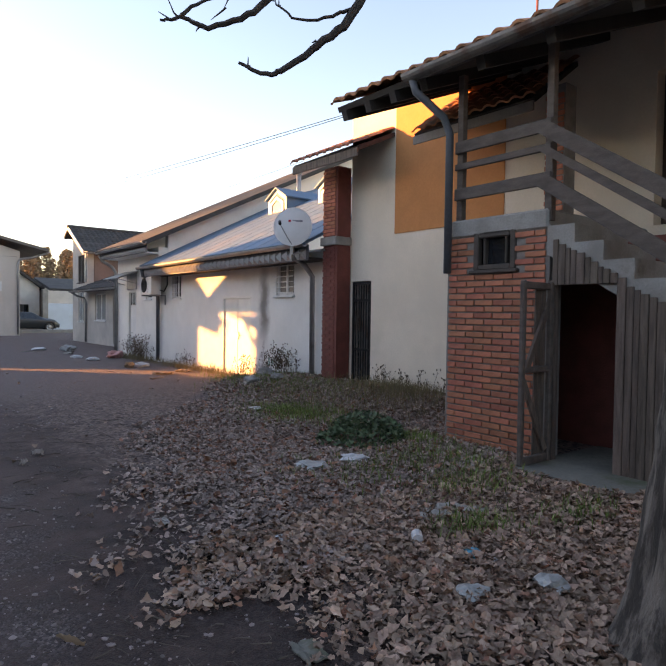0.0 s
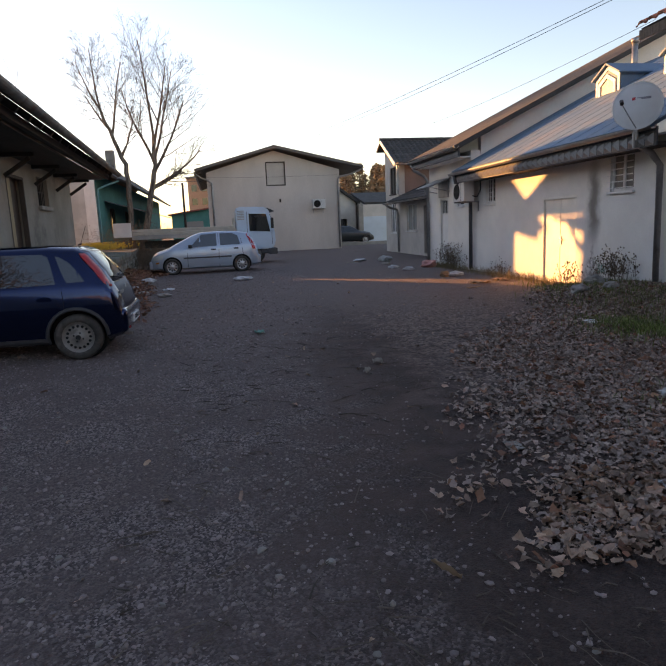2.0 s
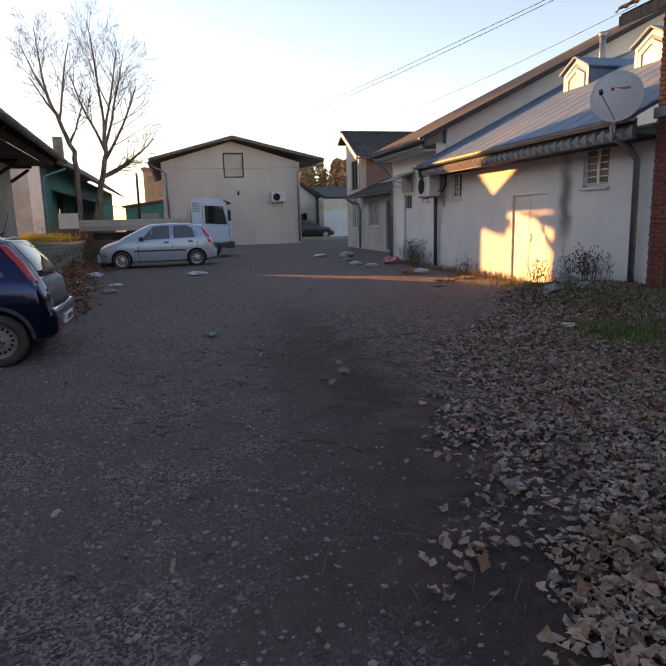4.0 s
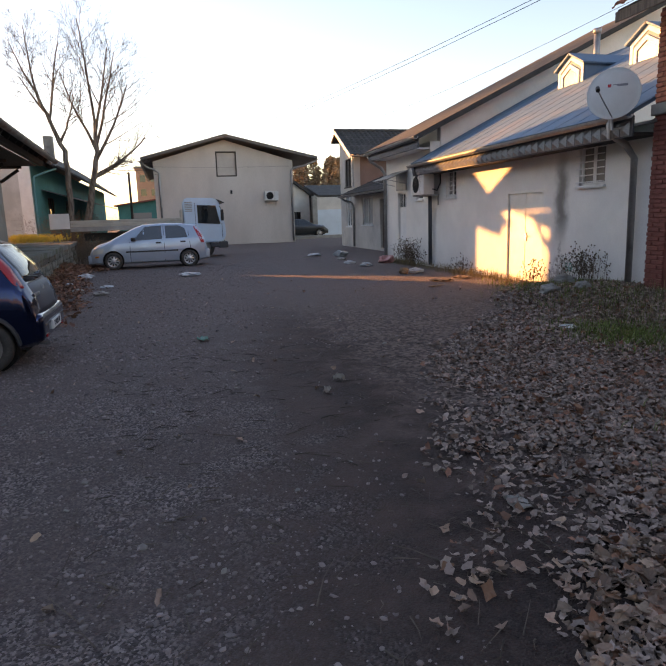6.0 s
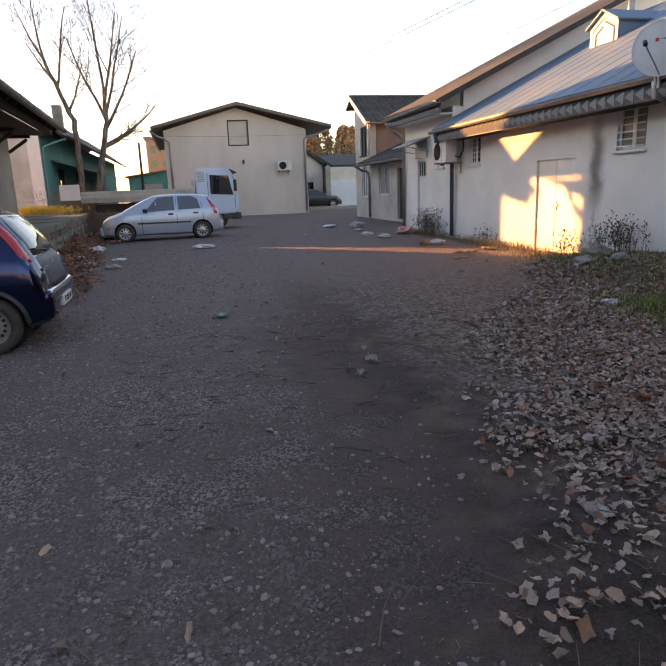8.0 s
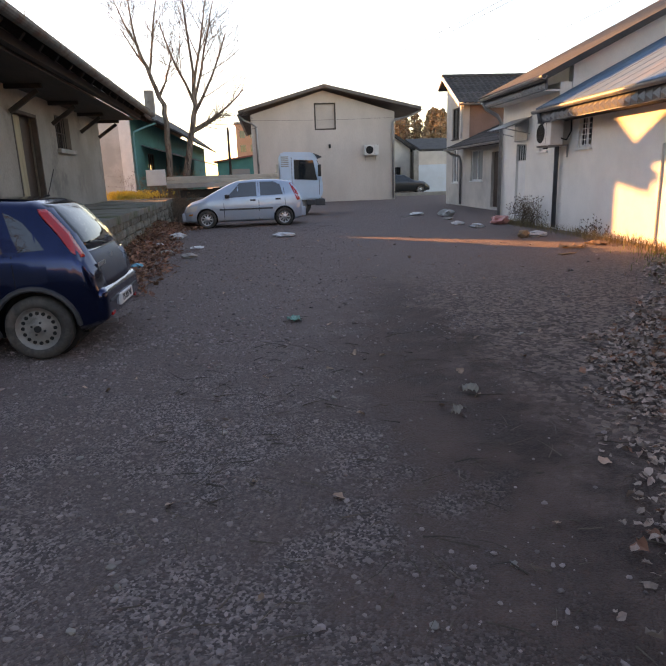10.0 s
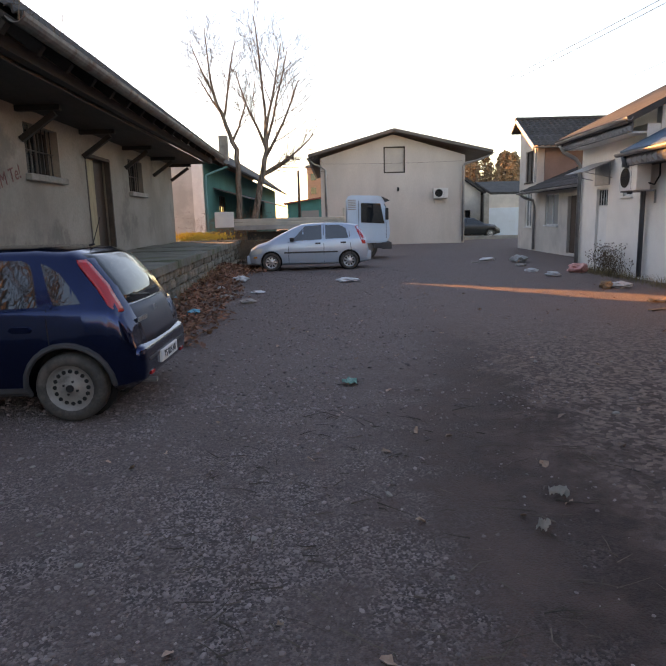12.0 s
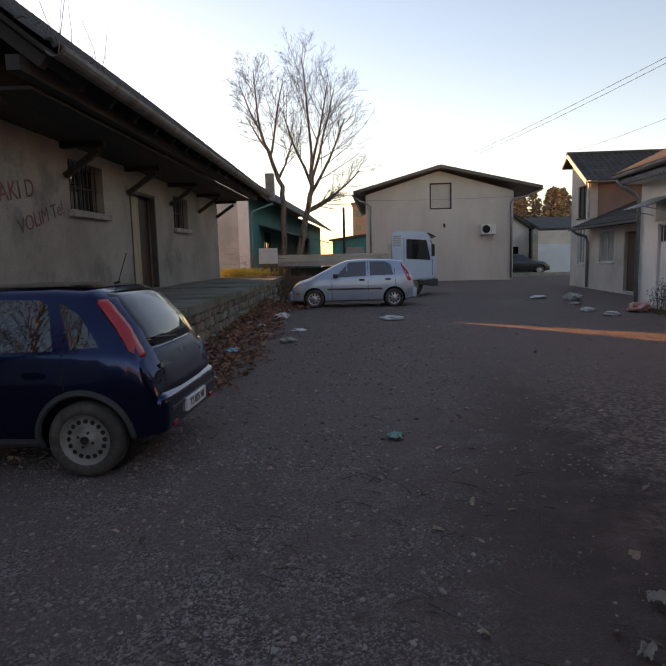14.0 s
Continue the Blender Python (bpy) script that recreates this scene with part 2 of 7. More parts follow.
def corrugated(bm, p, u, v, pitch, amp, rows, step=0.018, thick=0.02):
    """A tiled roof: corner p, u along the eave, v up the slope; tile columns of width pitch with raised rounds, rows stepped."""
    p, u, v = Vector(p), Vector(u), Vector(v)
    n = u.cross(v).normalized()
    if n.z < 0:
        n = -n
    cols = max(1, round(u.length / pitch))
    prof = ((0.0, 0.0), (0.2, 0.75), (0.4, 1.0), (0.6, 0.75), (0.8, 0.0))
    us = [((c + f) / cols, h) for c in range(cols) for f, h in prof] + [(1.0, 0.0)]
    for r in range(rows):
        a = [bm.verts.new(p + u * f + v * (r / rows) + n * (amp * h + step + 0.006 * noise.noise((f * cols * 0.7, r * 0.9, 0)))) for f, h in us]
        b = [bm.verts.new(p + u * f + v * ((r + 1.12) / rows) + n * amp * h) for f, h in us]
        c = [bm.verts.new(p + u * f + v * (r / rows) + n * (amp * h * 0.8 - thick * 0.3)) for f, h in us]
        for i in range(len(us) - 1):
            bm.faces.new((a[i], a[i + 1], b[i + 1], b[i]))
            bm.faces.new((c[i], c[i + 1], a[i + 1], a[i]))


def gz(x, y):
    """Height of the ground."""
    def s(a, b, t):
        k = max(0.0, min(1.0, (t - a) / (b - a)))
        return k * k * (3 - 2 * k)
    h = 0.26 * s(5.6, 7.2, x) * s(5.3, 7.0, y) * (1 - s(10.6, 13.2, y))
    h += 0.10 * s(3.6, 5.2, x) * (1 - s(5.0, 6.5, y))
    h += 0.30 * (1 - s(-3.3, -2.2, x)) * s(12.0, 15.0, y) * (1 - s(22.0, 26.0, y))
    h += 0.02 * noise.noise((x * 0.5, y * 0.5, 0)) + 0.012 * noise.noise((x * 1.7, y * 1.7, 3))
    return h


# ---- ground ----
def spread(fine0, fine1, step, far):
    a = list(np.arange(fine0, fine1 + 1e-6, step))
    d, lo, hi = step, [], []
    while (lo[-1] if lo else fine0) > -far:
        d *= 1.35
        lo.append((lo[-1] if lo else fine0) - d)
    d = step
    while (hi[-1] if hi else fine1) < far:
        d *= 1.35
        hi.append((hi[-1] if hi else fine1) + d)
    return lo[::-1] + a + hi


def ground_mat():
    m, nt, b = nodes_of("yard_ground")
    v = objvec(nt)
    sep = nt.nodes.new("ShaderNodeSeparateXYZ")
    nt.links.new(v, sep.inputs[0])
    big, mid, small = noise_node(nt, v, 0.35, 6), noise_node(nt, v, 2.2, 6, 0.65), noise_node(nt, v, 30, 4, 0.7)
    vo = nt.nodes.new("ShaderNodeTexVoronoi")
    vo.inputs["Scale"].default_value = 85
    nt.links.new(v, vo.inputs["Vector"])
    peb = nt.nodes.new("ShaderNodeRGBToBW")
    nt.links.new(vo.outputs["Color"], peb.inputs[0])
    gravel = mixc(nt, ramp(nt, peb.outputs[0], 0.3, 0.95), (0.058, 0.044, 0.042), (0.34, 0.27, 0.25))
    soil = mixc(nt, ramp(nt, small, 0.35, 0.7), (0.09, 0.064, 0.058), (0.165, 0.121, 0.108))
    patch = calc(nt, "ADD", calc(nt, "MULTIPLY", mid, 0.6), calc(nt, "MULTIPLY", noise_node(nt, v, 0.8, 5, 0.55), 0.6))
    gravel = mixc(nt, calc(nt, "MULTIPLY", ramp(nt, patch, 0.50, 0.68), 0.85), gravel, soil)
    earth = mixc(nt, ramp(nt, mid, 0.3, 0.7), (0.030, 0.0165, 0.0135), (0.115, 0.074, 0.062))
    earth = mixc(nt, calc(nt, "MULTIPLY", ramp(nt, small, 0.5, 0.75), 0.5), earth, (0.10, 0.068, 0.058))
    vl = nt.nodes.new("ShaderNodeTexVoronoi")
    vl.inputs["Scale"].default_value = 26
    nt.links.new(v, vl.inputs["Vector"])
    crumb = nt.nodes.new("ShaderNodeRGBToBW")
    nt.links.new(vl.outputs["Color"], crumb.inputs[0])
    mould = mixc(nt, ramp(nt, crumb.outputs[0], 0.2, 0.9), (0.07, 0.046, 0.038), (0.28, 0.20, 0.165))
    # Earth gets darker towards the near end, with a ragged edge.
    darkened = calc(nt, "MULTIPLY", ramp(nt, calc(nt, "ADD", sep.outputs["Y"], calc(nt, "MULTIPLY", calc(nt, "SUBTRACT", mid, 0.5), 3.0)), 5.0, 2.6), 0.75)
    earth = mixc(nt, darkened, earth, mixc(nt, ramp(nt, small, 0.3, 0.75), (0.018, 0.010, 0.008), (0.062, 0.038, 0.031)))
    under = ramp(nt, calc(nt, "ADD", sep.outputs["X"], calc(nt, "MULTIPLY", calc(nt, "SUBTRACT", mid, 0.5), 2.0)), 1.6, 2.6)
    earth = mixc(nt, calc(nt, "MULTIPLY", under, 0.85), earth, mould)
    edge = calc(nt, "ADD", calc(nt, "SUBTRACT", sep.outputs["X"], calc(nt, "MULTIPLY", sep.outputs["Y"], 0.1)), calc(nt, "MULTIPLY", calc(nt, "SUBTRACT", mid, 0.5), 2.2))
    edge = calc(nt, "ADD", edge, calc(nt, "MULTIPLY", calc(nt, "SUBTRACT", big, 0.5), 2.0))
    near = ramp(nt, sep.outputs["Y"], 15.0, 9.0)
    e = calc(nt, "MULTIPLY", ramp(nt, edge, -0.6, 0.8), near)
    gravel = mixc(nt, calc(nt, "MULTIPLY", ramp(nt, big, 0.45, 0.75), 0.5), gravel, (0.12, 0.088, 0.08))
    # Gravel paled with distance: the far yard's brighter light is put into the colour.
    far_bright = mixc(nt, ramp(nt, small, 0.3, 0.7), (0.145, 0.107, 0.096), (0.225, 0.170, 0.152))
    gravel = mixc(nt, calc(nt, "MULTIPLY", ramp(nt, calc(nt, "ADD", sep.outputs["Y"], calc(nt, "MULTIPLY", calc(nt, "SUBTRACT", big, 0.5), 6.0)), 5.5, 12.0), 0.7), gravel, far_bright)
    c = mixc(nt, e, gravel, earth)
    nt.links.new(c, b.inputs["Base Color"])
    b.inputs["Roughness"].default_value = 0.93
    hgt = calc(nt, "ADD", calc(nt, "MULTIPLY", vo.outputs["Distance"], -1.0), calc(nt, "MULTIPLY", small, 0.8))
    bump(nt, b, hgt, 0.7, 0.02)
    return m


xs, ys = spread(-6.0, 9.0, 0.15, 900), spread(-1.5, 20.0, 0.15, 900)
verts = [(x, y, gz(x, y) if -20 < x < 30 and -20 < y < 60 else 0.0) for y in ys for x in xs]
nx = len(xs)
faces = [(j * nx + i, j * nx + i + 1, (j + 1) * nx + i + 1, (j + 1) * nx + i) for j in range(len(ys) - 1) for i in range(nx - 1)]
me = bpy.data.meshes.new("ground")
me.from_pydata(verts, [], faces)
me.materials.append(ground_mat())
for p in me.polygons:
    p.use_smooth = True
tagged(new("ground", me), "grey gravel and dark bare earth of the yard", "ground", kind="structure")


# plain unseen walls added behind the camera to block low sun and darken reflections
for nm, x0, x1, y0, y1 in (("wall_west", -9.3, -9.0, -24.0, 11.2), ("wall_south", -9.3, 16.0, -24.3, -24.004)):
    t = bmesh.new()
    for a in ((x0, y0), (x1, y0), (x1, y1), (x0, y1)):
        t.verts.new((a[0], a[1], -0.2))
    t.faces.new(t.verts[:])
    ret = bmesh.ops.extrude_face_region(t, geom=t.faces[:])
    bmesh.ops.translate(t, verts=[q for q in ret["geom"] if isinstance(q, bmesh.types.BMVert)], vec=(0, 0, 6.2))
    bmesh.ops.recalc_face_normals(t, faces=t.faces[:])
    me = bpy.data.meshes.new(nm)
    t.to_mesh(me)
    t.free()
    me.materials.append(mat("grey_unseen_wall", (0.42, 0.39, 0.35), 0.95, 0.2, 0.8, 25, 0.4))
    tagged(new(nm, me), "plain grey plastered wall added out of view against stray sun and reflections", "wall", kind="structure")

# ---- gutters, pipes, windows ----
def gutter(bm, p0, p1, r=0.075, seg=8):
    """A half-round gutter, open above, with thickness."""
    p0, p1 = Vector(p0), Vector(p1)
    d = (p1 - p0).normalized()
    side = d.cross(Vector((0, 0, 1))).normalized()
    prof = [(r * math.cos(a), r * math.sin(a)) for a in (math.pi + math.pi * k / seg for k in range(seg + 1))]
    prof += [((r - 0.008) * math.cos(a), (r - 0.008) * math.sin(a)) for a in (2 * math.pi - math.pi * k / seg for k in range(seg + 1))]
    lo = [bm.verts.new(p0 + side * a + Vector((0, 0, b))) for a, b in prof]
    hi = [bm.verts.new(p1 + side * a + Vector((0, 0, b))) for a, b in prof]
    n = len(prof)
    for i in range(n):
        bm.faces.new((lo[i], hi[i], hi[(i + 1) % n], lo[(i + 1) % n]))
    bm.faces.new(lo)
    bm.faces.new(hi[::-1])


def window_x(parent, x, y0, y1, z0, z1, side=-1, depth=0.1, frame_mat=None, glass=None, bars=None, sill=True, mull=1):
    """A window in a wall across x; its face looks along side. Built as window > frame, pane, bars, sill."""
    frame_mat, glass = frame_mat or WHITEPAINT, glass or GLASS
    xi = x - side * depth
    w = part("window", make(box, *sorted((xi, xi - side * 0.03)), y0, y1, z0, z1), DARK, parent)
    bm = bmesh.new()
    f = 0.05
    a, b2 = sorted((xi + side * 0.001, xi + side * 0.05))
    bevel_box(bm, a, b2, y0, y0 + f, z0, z1, 0.006)
    bevel_box(bm, a, b2, y1 - f, y1, z0, z1, 0.006)
    bevel_box(bm, a, b2, y0 + f, y1 - f, z0, z0 + f, 0.006)
    bevel_box(bm, a, b2, y0 + f, y1 - f, z1 - f, z1, 0.006)
    for k in range(mull):
        ym = y0 + (y1 - y0) * (k + 1) / (mull + 1)
        bevel_box(bm, a, b2, ym - 0.03, ym + 0.03, z0 + f, z1 - f, 0.005)
    part("frame", bm, frame_mat, w)
    n = mull + 1
    for k in range(n):
        ya, yb = y0 + f + (y1 - y0 - 2 * f) * k / n, y0 + f + (y1 - y0 - 2 * f) * (k + 1) / n
        part("pane", make(box, *sorted((xi + side * 0.012, xi + side * 0.02)), ya, yb, z0 + f, z1 - f), glass, w)
    if sill:
        part("sill", make(bevel_box, *sorted((x + side * 0.06, xi)), y0 - 0.04, y1 + 0.04, z0 - 0.05, z0, 0.008), frame_mat, w)
    if bars:
        nb, nh, r, bmat, proud = bars
        xb = x + side * proud
        for k in range(nb):
            yy = y0 + (y1 - y0) * (k + 0.5) / nb
            part("bar", make(tube, [(xb, yy, z0 - 0.03), (xb, yy, z1 + 0.03)], r, 6), bmat, w)
        for k in range(nh):
            zz = z0 + (z1 - z0) * (k + 0.5) / nh
            part("bar", make(tube, [(xb, y0 - 0.03, zz), (xb, y1 + 0.03, zz)], r, 6), bmat, w)
    return w


def fascia_pyramids(parent, x, y0, y1, z, size, material):
    """The row of small sheet-metal pyramids along an eave."""
    n = round((y1 - y0) / size)
    s = (y1 - y0) / n
    me = bpy.data.meshes.new("fascia_panel")
    t, q = bmesh.new(), s / 2 * 0.94
    c = [t.verts.new(p) for p in ((0, -q, -q), (0, q, -q), (0, q, q), (0, -q, q))]
    ap = t.verts.new((-0.07, 0, 0))
    for i in range(4):
        t.faces.new((c[i], c[(i + 1) % 4], ap))
    t.faces.new(c)
    bmesh.ops.recalc_face_normals(t, faces=t.faces[:])
    t.to_mesh(me)
    t.free()
    me.materials.append(material)
    for i in range(n):
        ob = new("fascia_panel", me)
        ob.parent = parent
        ob.matrix_parent_inverse = back(parent)
        ob.location = (x, y0 + s * (i + 0.5), z)


def soot_wall():
    """The white plaster with one soot streak and a damp patch with a shape of their own."""
    m = WHITE.copy()
    m.name = "sooty_white_plaster"
    nt = m.node_tree
    b = nt.nodes["Principled BSDF"]
    c = b.inputs["Base Color"].links[0].from_socket
    v = objvec(nt)
    sep = nt.nodes.new("ShaderNodeSeparateXYZ")
    nt.links.new(v, sep.inputs[0])
    wob = calc(nt, "MULTIPLY", calc(nt, "SUBTRACT", noise_node(nt, v, 3.0, 5), 0.5), 0.35)
    d = calc(nt, "ABSOLUTE", calc(nt, "ADD", calc(nt, "SUBTRACT", sep.outputs["Y"], 12.42), wob))
    streak = calc(nt, "MULTIPLY", ramp(nt, d, 0.30, 0.02), ramp(nt, calc(nt, "ABSOLUTE", calc(nt, "SUBTRACT", sep.outputs["Z"], 1.75)), 1.1, 0.3))
    c = mixc(nt, calc(nt, "MULTIPLY", streak, 0.9), c, (0.17, 0.15, 0.13))
    foot = calc(nt, "ADD", calc(nt, "MULTIPLY", d, 2.2), sep.outputs["Z"])
    crack = noise_node(nt, v, 5.0, 8, 0.75)
    # damp, cracked patch at the wall foot
    darkened = calc(nt, "MULTIPLY", ramp(nt, foot, 1.05, 0.75), ramp(nt, crack, 0.42, 0.56))
    c = mixc(nt, calc(nt, "MULTIPLY", darkened, 0.8), c, (0.22, 0.19, 0.165))
    nt.links.new(c, b.inputs["Base Color"])
    return m


SOOTWALL = soot_wall()

# ---- low wing of the shop: white wall, blue roof ----
shop = thing("shop_wing", (7.5, 14, 0), "low white plastered shop wing with a blue sheet roof", "building")
shop_wall = part("wall", make(wall, "x", 7.5, 0.3, 9.86, 18.6, -0.3, 2.86, [(13.0, 14.42, 0.02, 1.95), (11.2, 11.9, 1.94, 2.64), (16.95, 17.56, 1.94, 2.64)]), SOOTWALL, shop)
part("end_wall", make(prism, [(7.8, -0.3), (12.8, -0.3), (12.8, 5.78), (7.8, 3.30)], "y", 9.9, 10.2), WHITE, shop)
roof_y0, roof_y1 = 9.95, 18.55
part("roof", make(slab, [(6.86, roof_y0, 2.93), (6.86, roof_y1, 2.93), (12.86, roof_y1, 5.93), (12.86, roof_y0, 5.93)], 0.06), BLUEROOF, shop)
for k in range(15):
    y = roof_y0 + 0.06 + (roof_y1 - roof_y0 - 0.12) * k / 14
    part("roof_seam", make(slab, [(6.87, y - 0.012, 2.941), (6.87, y + 0.012, 2.941), (12.84, y + 0.012, 5.926), (12.84, y - 0.012, 5.926)], 0.02), BLUEROOF, shop)
part("soffit", make(box, 6.98, 7.5, 9.95, 18.6, 2.60, 2.64), DARKSOFFIT, shop)
part("fascia_board", make(box, 6.95, 6.98, 9.95, 18.6, 2.58, 2.88), BLUEGREY, shop)
fascia_pyramids(shop, 6.945, 10.0, 18.55, 2.70, 0.22, ZINC)
part("gutter", make(gutter, (6.84, 9.9, 2.90), (6.84, 18.62, 2.87)), ZINC, shop)
part("downpipe", make(tube, [(6.86, 10.35, 2.84), (6.9, 10.36, 2.66), (7.2, 10.37, 2.50), (7.38, 10.38, 2.30), (7.40, 10.38, 0.2)], 0.055, 10), ZINC, shop, smooth=True)
part("downpipe", make(tube, [(6.86, 18.35, 2.83), (6.9, 18.36, 2.62), (7.25, 18.4, 2.5), (7.4, 18.42, 2.3), (7.41, 18.42, 0.05)], 0.055, 10), BLUEGREY, shop, smooth=True)
door = part("double_door", make(box, 7.58, 7.62, 13.0, 14.42, 0.02, 1.95), CREAMDOOR, shop, "cream painted sheet-metal double door, shut")
for y0, y1 in ((13.055, 13.70), (13.715, 14.365)):
    part("leaf", make(bevel_box, 7.545, 7.578, y0, y1, 0.05, 1.89, 0.008), CREAMDOOR, door)
part("frame", joined((box, 7.5, 7.578, 13.002, 13.05, 0.03, 1.89), (box, 7.5, 7.578, 14.37, 14.418, 0.03, 1.89), (box, 7.5, 7.578, 13.002, 14.418, 1.892, 1.948)), CREAMDOOR, door)
part("handle", joined((box, 7.52, 7.545, 13.64, 13.68, 0.88, 1.06), (box, 7.49, 7.52, 13.56, 13.67, 0.98, 1.0)), ZINC, door)
window_x(shop, 7.5, 11.2, 11.9, 1.94, 2.64, glass=CURTAIN, bars=(2, 6, 0.011, WHITEPAINT, 0.05))
window_x(shop, 7.5, 16.95, 17.56, 1.94, 2.64, bars=(4, 6, 0.009, WHITEPAINT, 0.04))
for dy in (16.15, 13.55):
    d = part("dormer", make(prism, [(dy - 0.5, 4.52), (dy + 0.5, 4.52), (dy + 0.5, 5.06), (dy, 5.32), (dy - 0.5, 5.06)], "x", 10.27, 12.2), BLUEROOF, shop)
    bm = bmesh.new()
    for s in (-1, 1):
        slab(bm, [(10.17, dy, 5.39), (12.5, dy, 5.39), (12.5, dy + s * 0.60, 5.06), (10.17, dy + s * 0.60, 5.06)], 0.04)
    part("dormer_roof", bm, BLUEROOF, d)
    outer = [(-0.5, 4.6), (0.5, 4.6), (0.5, 5.04), (0, 5.32), (-0.5, 5.04)]
    for k, (s, x) in enumerate(((1.0, 10.25), (0.72, 10.225))):
        ring = bmesh.new()
        o = [(dy + u * s, 4.6 + (z - 4.6) * (s if k else 1)) for u, z in outer]
        i = [(dy + u * (s - 0.17), 4.6 + (z - 4.6) * (s - 0.14)) for u, z in outer]
        for a in range(1, 5):
            b = (a + 1) % 5
            prism(ring, [o[a], o[b], i[b], i[a]], "x", x, x + 0.04)
        part("frame", ring, WHITEPAINT, d)
    part("pane", make(prism, [(dy + u * 0.56, 4.6 + (z - 4.6) * 0.6) for u, z in outer], "x", 10.255, 10.265), PALEGLASS, d)
part("flue", make(tube, [(11.6, 16.95, 5.15), (11.6, 16.95, 6.12)], 0.085, 10), ZINC, shop, smooth=True)
part("flue_cap", make(tube, [(11.6, 16.95, 6.12), (11.6, 16.95, 6.24)], 0.115, 10), ZINC, shop, smooth=True)

# ---- tall white part with door and awning ----
tall = thing("tall_shop_part", (7.5, 20.4, 0), "tall white plastered shop part under a grey roof", "building")
part("wall", make(wall, "x", 7.5, 0.3, 18.62, 22.3, -0.3, 3.55, [(20.5, 21.2, 0.05, 2.2), (19.15, 19.66, 1.95, 2.5)]), WHITE, tall)
part("gable_wall", make(prism, [(7.82, 2.6), (15.5, 2.6), (15.5, 7.66), (7.82, 3.95)], "y", 18.62, 18.85), WHITE, tall)
part("back_wall", make(prism, [(7.82, -0.3), (15.5, -0.3), (15.5, 7.4), (7.82, 3.75)], "y", 22.1, 22.3), WHITE, tall)
part("roof", make(slab, [(6.75, 18.1, 3.62), (6.75, 22.5, 3.62), (15.6, 22.5, 7.9), (15.6, 18.1, 7.9)], 0.14), DARKTILE, tall)
part("soffit", make(box, 6.98, 7.5, 18.62, 22.3, 3.34, 3.38), WHITEPAINT, tall)
part("fascia_board", make(box, 6.95, 6.98, 18.2, 22.4, 3.32, 3.56), BLUEGREY, tall)
fascia_pyramids(tall, 6.945, 18.25, 22.35, 3.43, 0.2, ZINC)
part("gutter", make(gutter, (6.82, 18.05, 3.62), (6.82, 22.5, 3.58)), ZINC, tall)
part("downpipe", make(tube, [(6.84, 22.3, 3.5), (6.95, 22.3, 3.3), (7.3, 22.28, 3.1), (7.42, 22.25, 2.9), (7.42, 22.25, 0.05)], 0.055, 10), ZINC, tall, smooth=True)
window_x(tall, 7.5, 19.15, 19.66, 1.95, 2.5, mull=0)
d = part("door", make(box, 7.58, 7.62, 20.5, 21.2, 0.05, 2.2), WHITEPAINT, tall, "narrow white door with a small glazed top")
part("leaf", make(bevel_box, 7.55, 7.578, 20.55, 21.15, 0.06, 1.72, 0.008), WHITEPAINT, d)
part("pane", make(box, 7.56, 7.57, 20.55, 21.15, 1.76, 2.16), GLASS, d)
for y in (20.7, 20.85, 21.0):
    part("bar", make(box, 7.545, 7.56, y - 0.01, y + 0.01, 1.74, 2.17), WHITEPAINT, d)
part("sign_panel", make(bevel_box, 7.46, 7.497, 20.4, 21.3, 2.28, 2.85, 0.01), ZINC, tall)
aw = part("awning", make(slab, [(6.75, 20.2, 2.62), (6.75, 21.6, 2.62), (7.49, 21.6, 2.9), (7.49, 20.2, 2.9)], 0.02), ZINC, tall, "pale sheet awning on thin brackets")
for y in (20.3, 21.5):
    part("bracket", joined((tube, [(6.8, y, 2.6), (7.49, y, 2.45)], 0.012, 6), (tube, [(6.78, y, 2.6), (7.49, y, 2.87)], 0.012, 6)), ZINC, aw)

# ---- annex with lean-to roof and two-storey block ----
annex = thing("grey_annex", (9, 27, 0), "old grey rendered annex with dark tiled lean-to roof", "building")
part("wall", make(wall, "x", 9.0, 0.3, 22.32, 31.0, -0.3, 2.75, [(26.2, 27.3, 0.1, 2.2), (28.3, 29.8, 1.1, 2.35), (23.3, 24.3, 0.1, 2.25)]), ANNEX, annex)
bm = bmesh.new()
corrugated(bm, (8.3, 22.4, 2.5), (0, 8.7, 0), (4.4, 0, 1.75), 0.25, 0.04, 13)
tagged(part("roof", bm, DARKTILE, annex), kind="stuff")
part("roof_deck", make(slab, [(8.32, 22.4, 2.47), (8.32, 31.1, 2.47), (12.7, 31.1, 4.21), (12.7, 22.4, 4.21)], 0.08), DARKSOFFIT, annex)
part("gutter", make(gutter, (8.24, 22.3, 2.5), (8.24, 31.2, 2.47)), ZINC, annex)
part("downpipe", make(tube, [(8.26, 31.0, 2.42), (8.5, 31.0, 2.25), (8.85, 31.0, 2.15), (8.92, 31.0, 1.9), (8.92, 31.0, 0.05)], 0.055, 10), ZINC, annex, smooth=True)
window_x(annex, 9.0, 28.3, 29.8, 1.1, 2.35, mull=1, glass=PALEGLASS)
for y0, y1 in ((26.2, 27.3), (23.3, 24.3)):
    d = part("door", make(box, 9.12, 9.16, y0, y1, 0.1, 2.2), BROWNDOOR, annex, "dark brown door, shut")
    part("leaf", make(bevel_box, 9.09, 9.118, y0 + 0.06, y1 - 0.06, 0.12, 2.15, 0.01), BROWNDOOR, d)
block = thing("two_storey_block", (9, 33, 0), "two-storey rendered block under a dark tiled gable roof", "building")
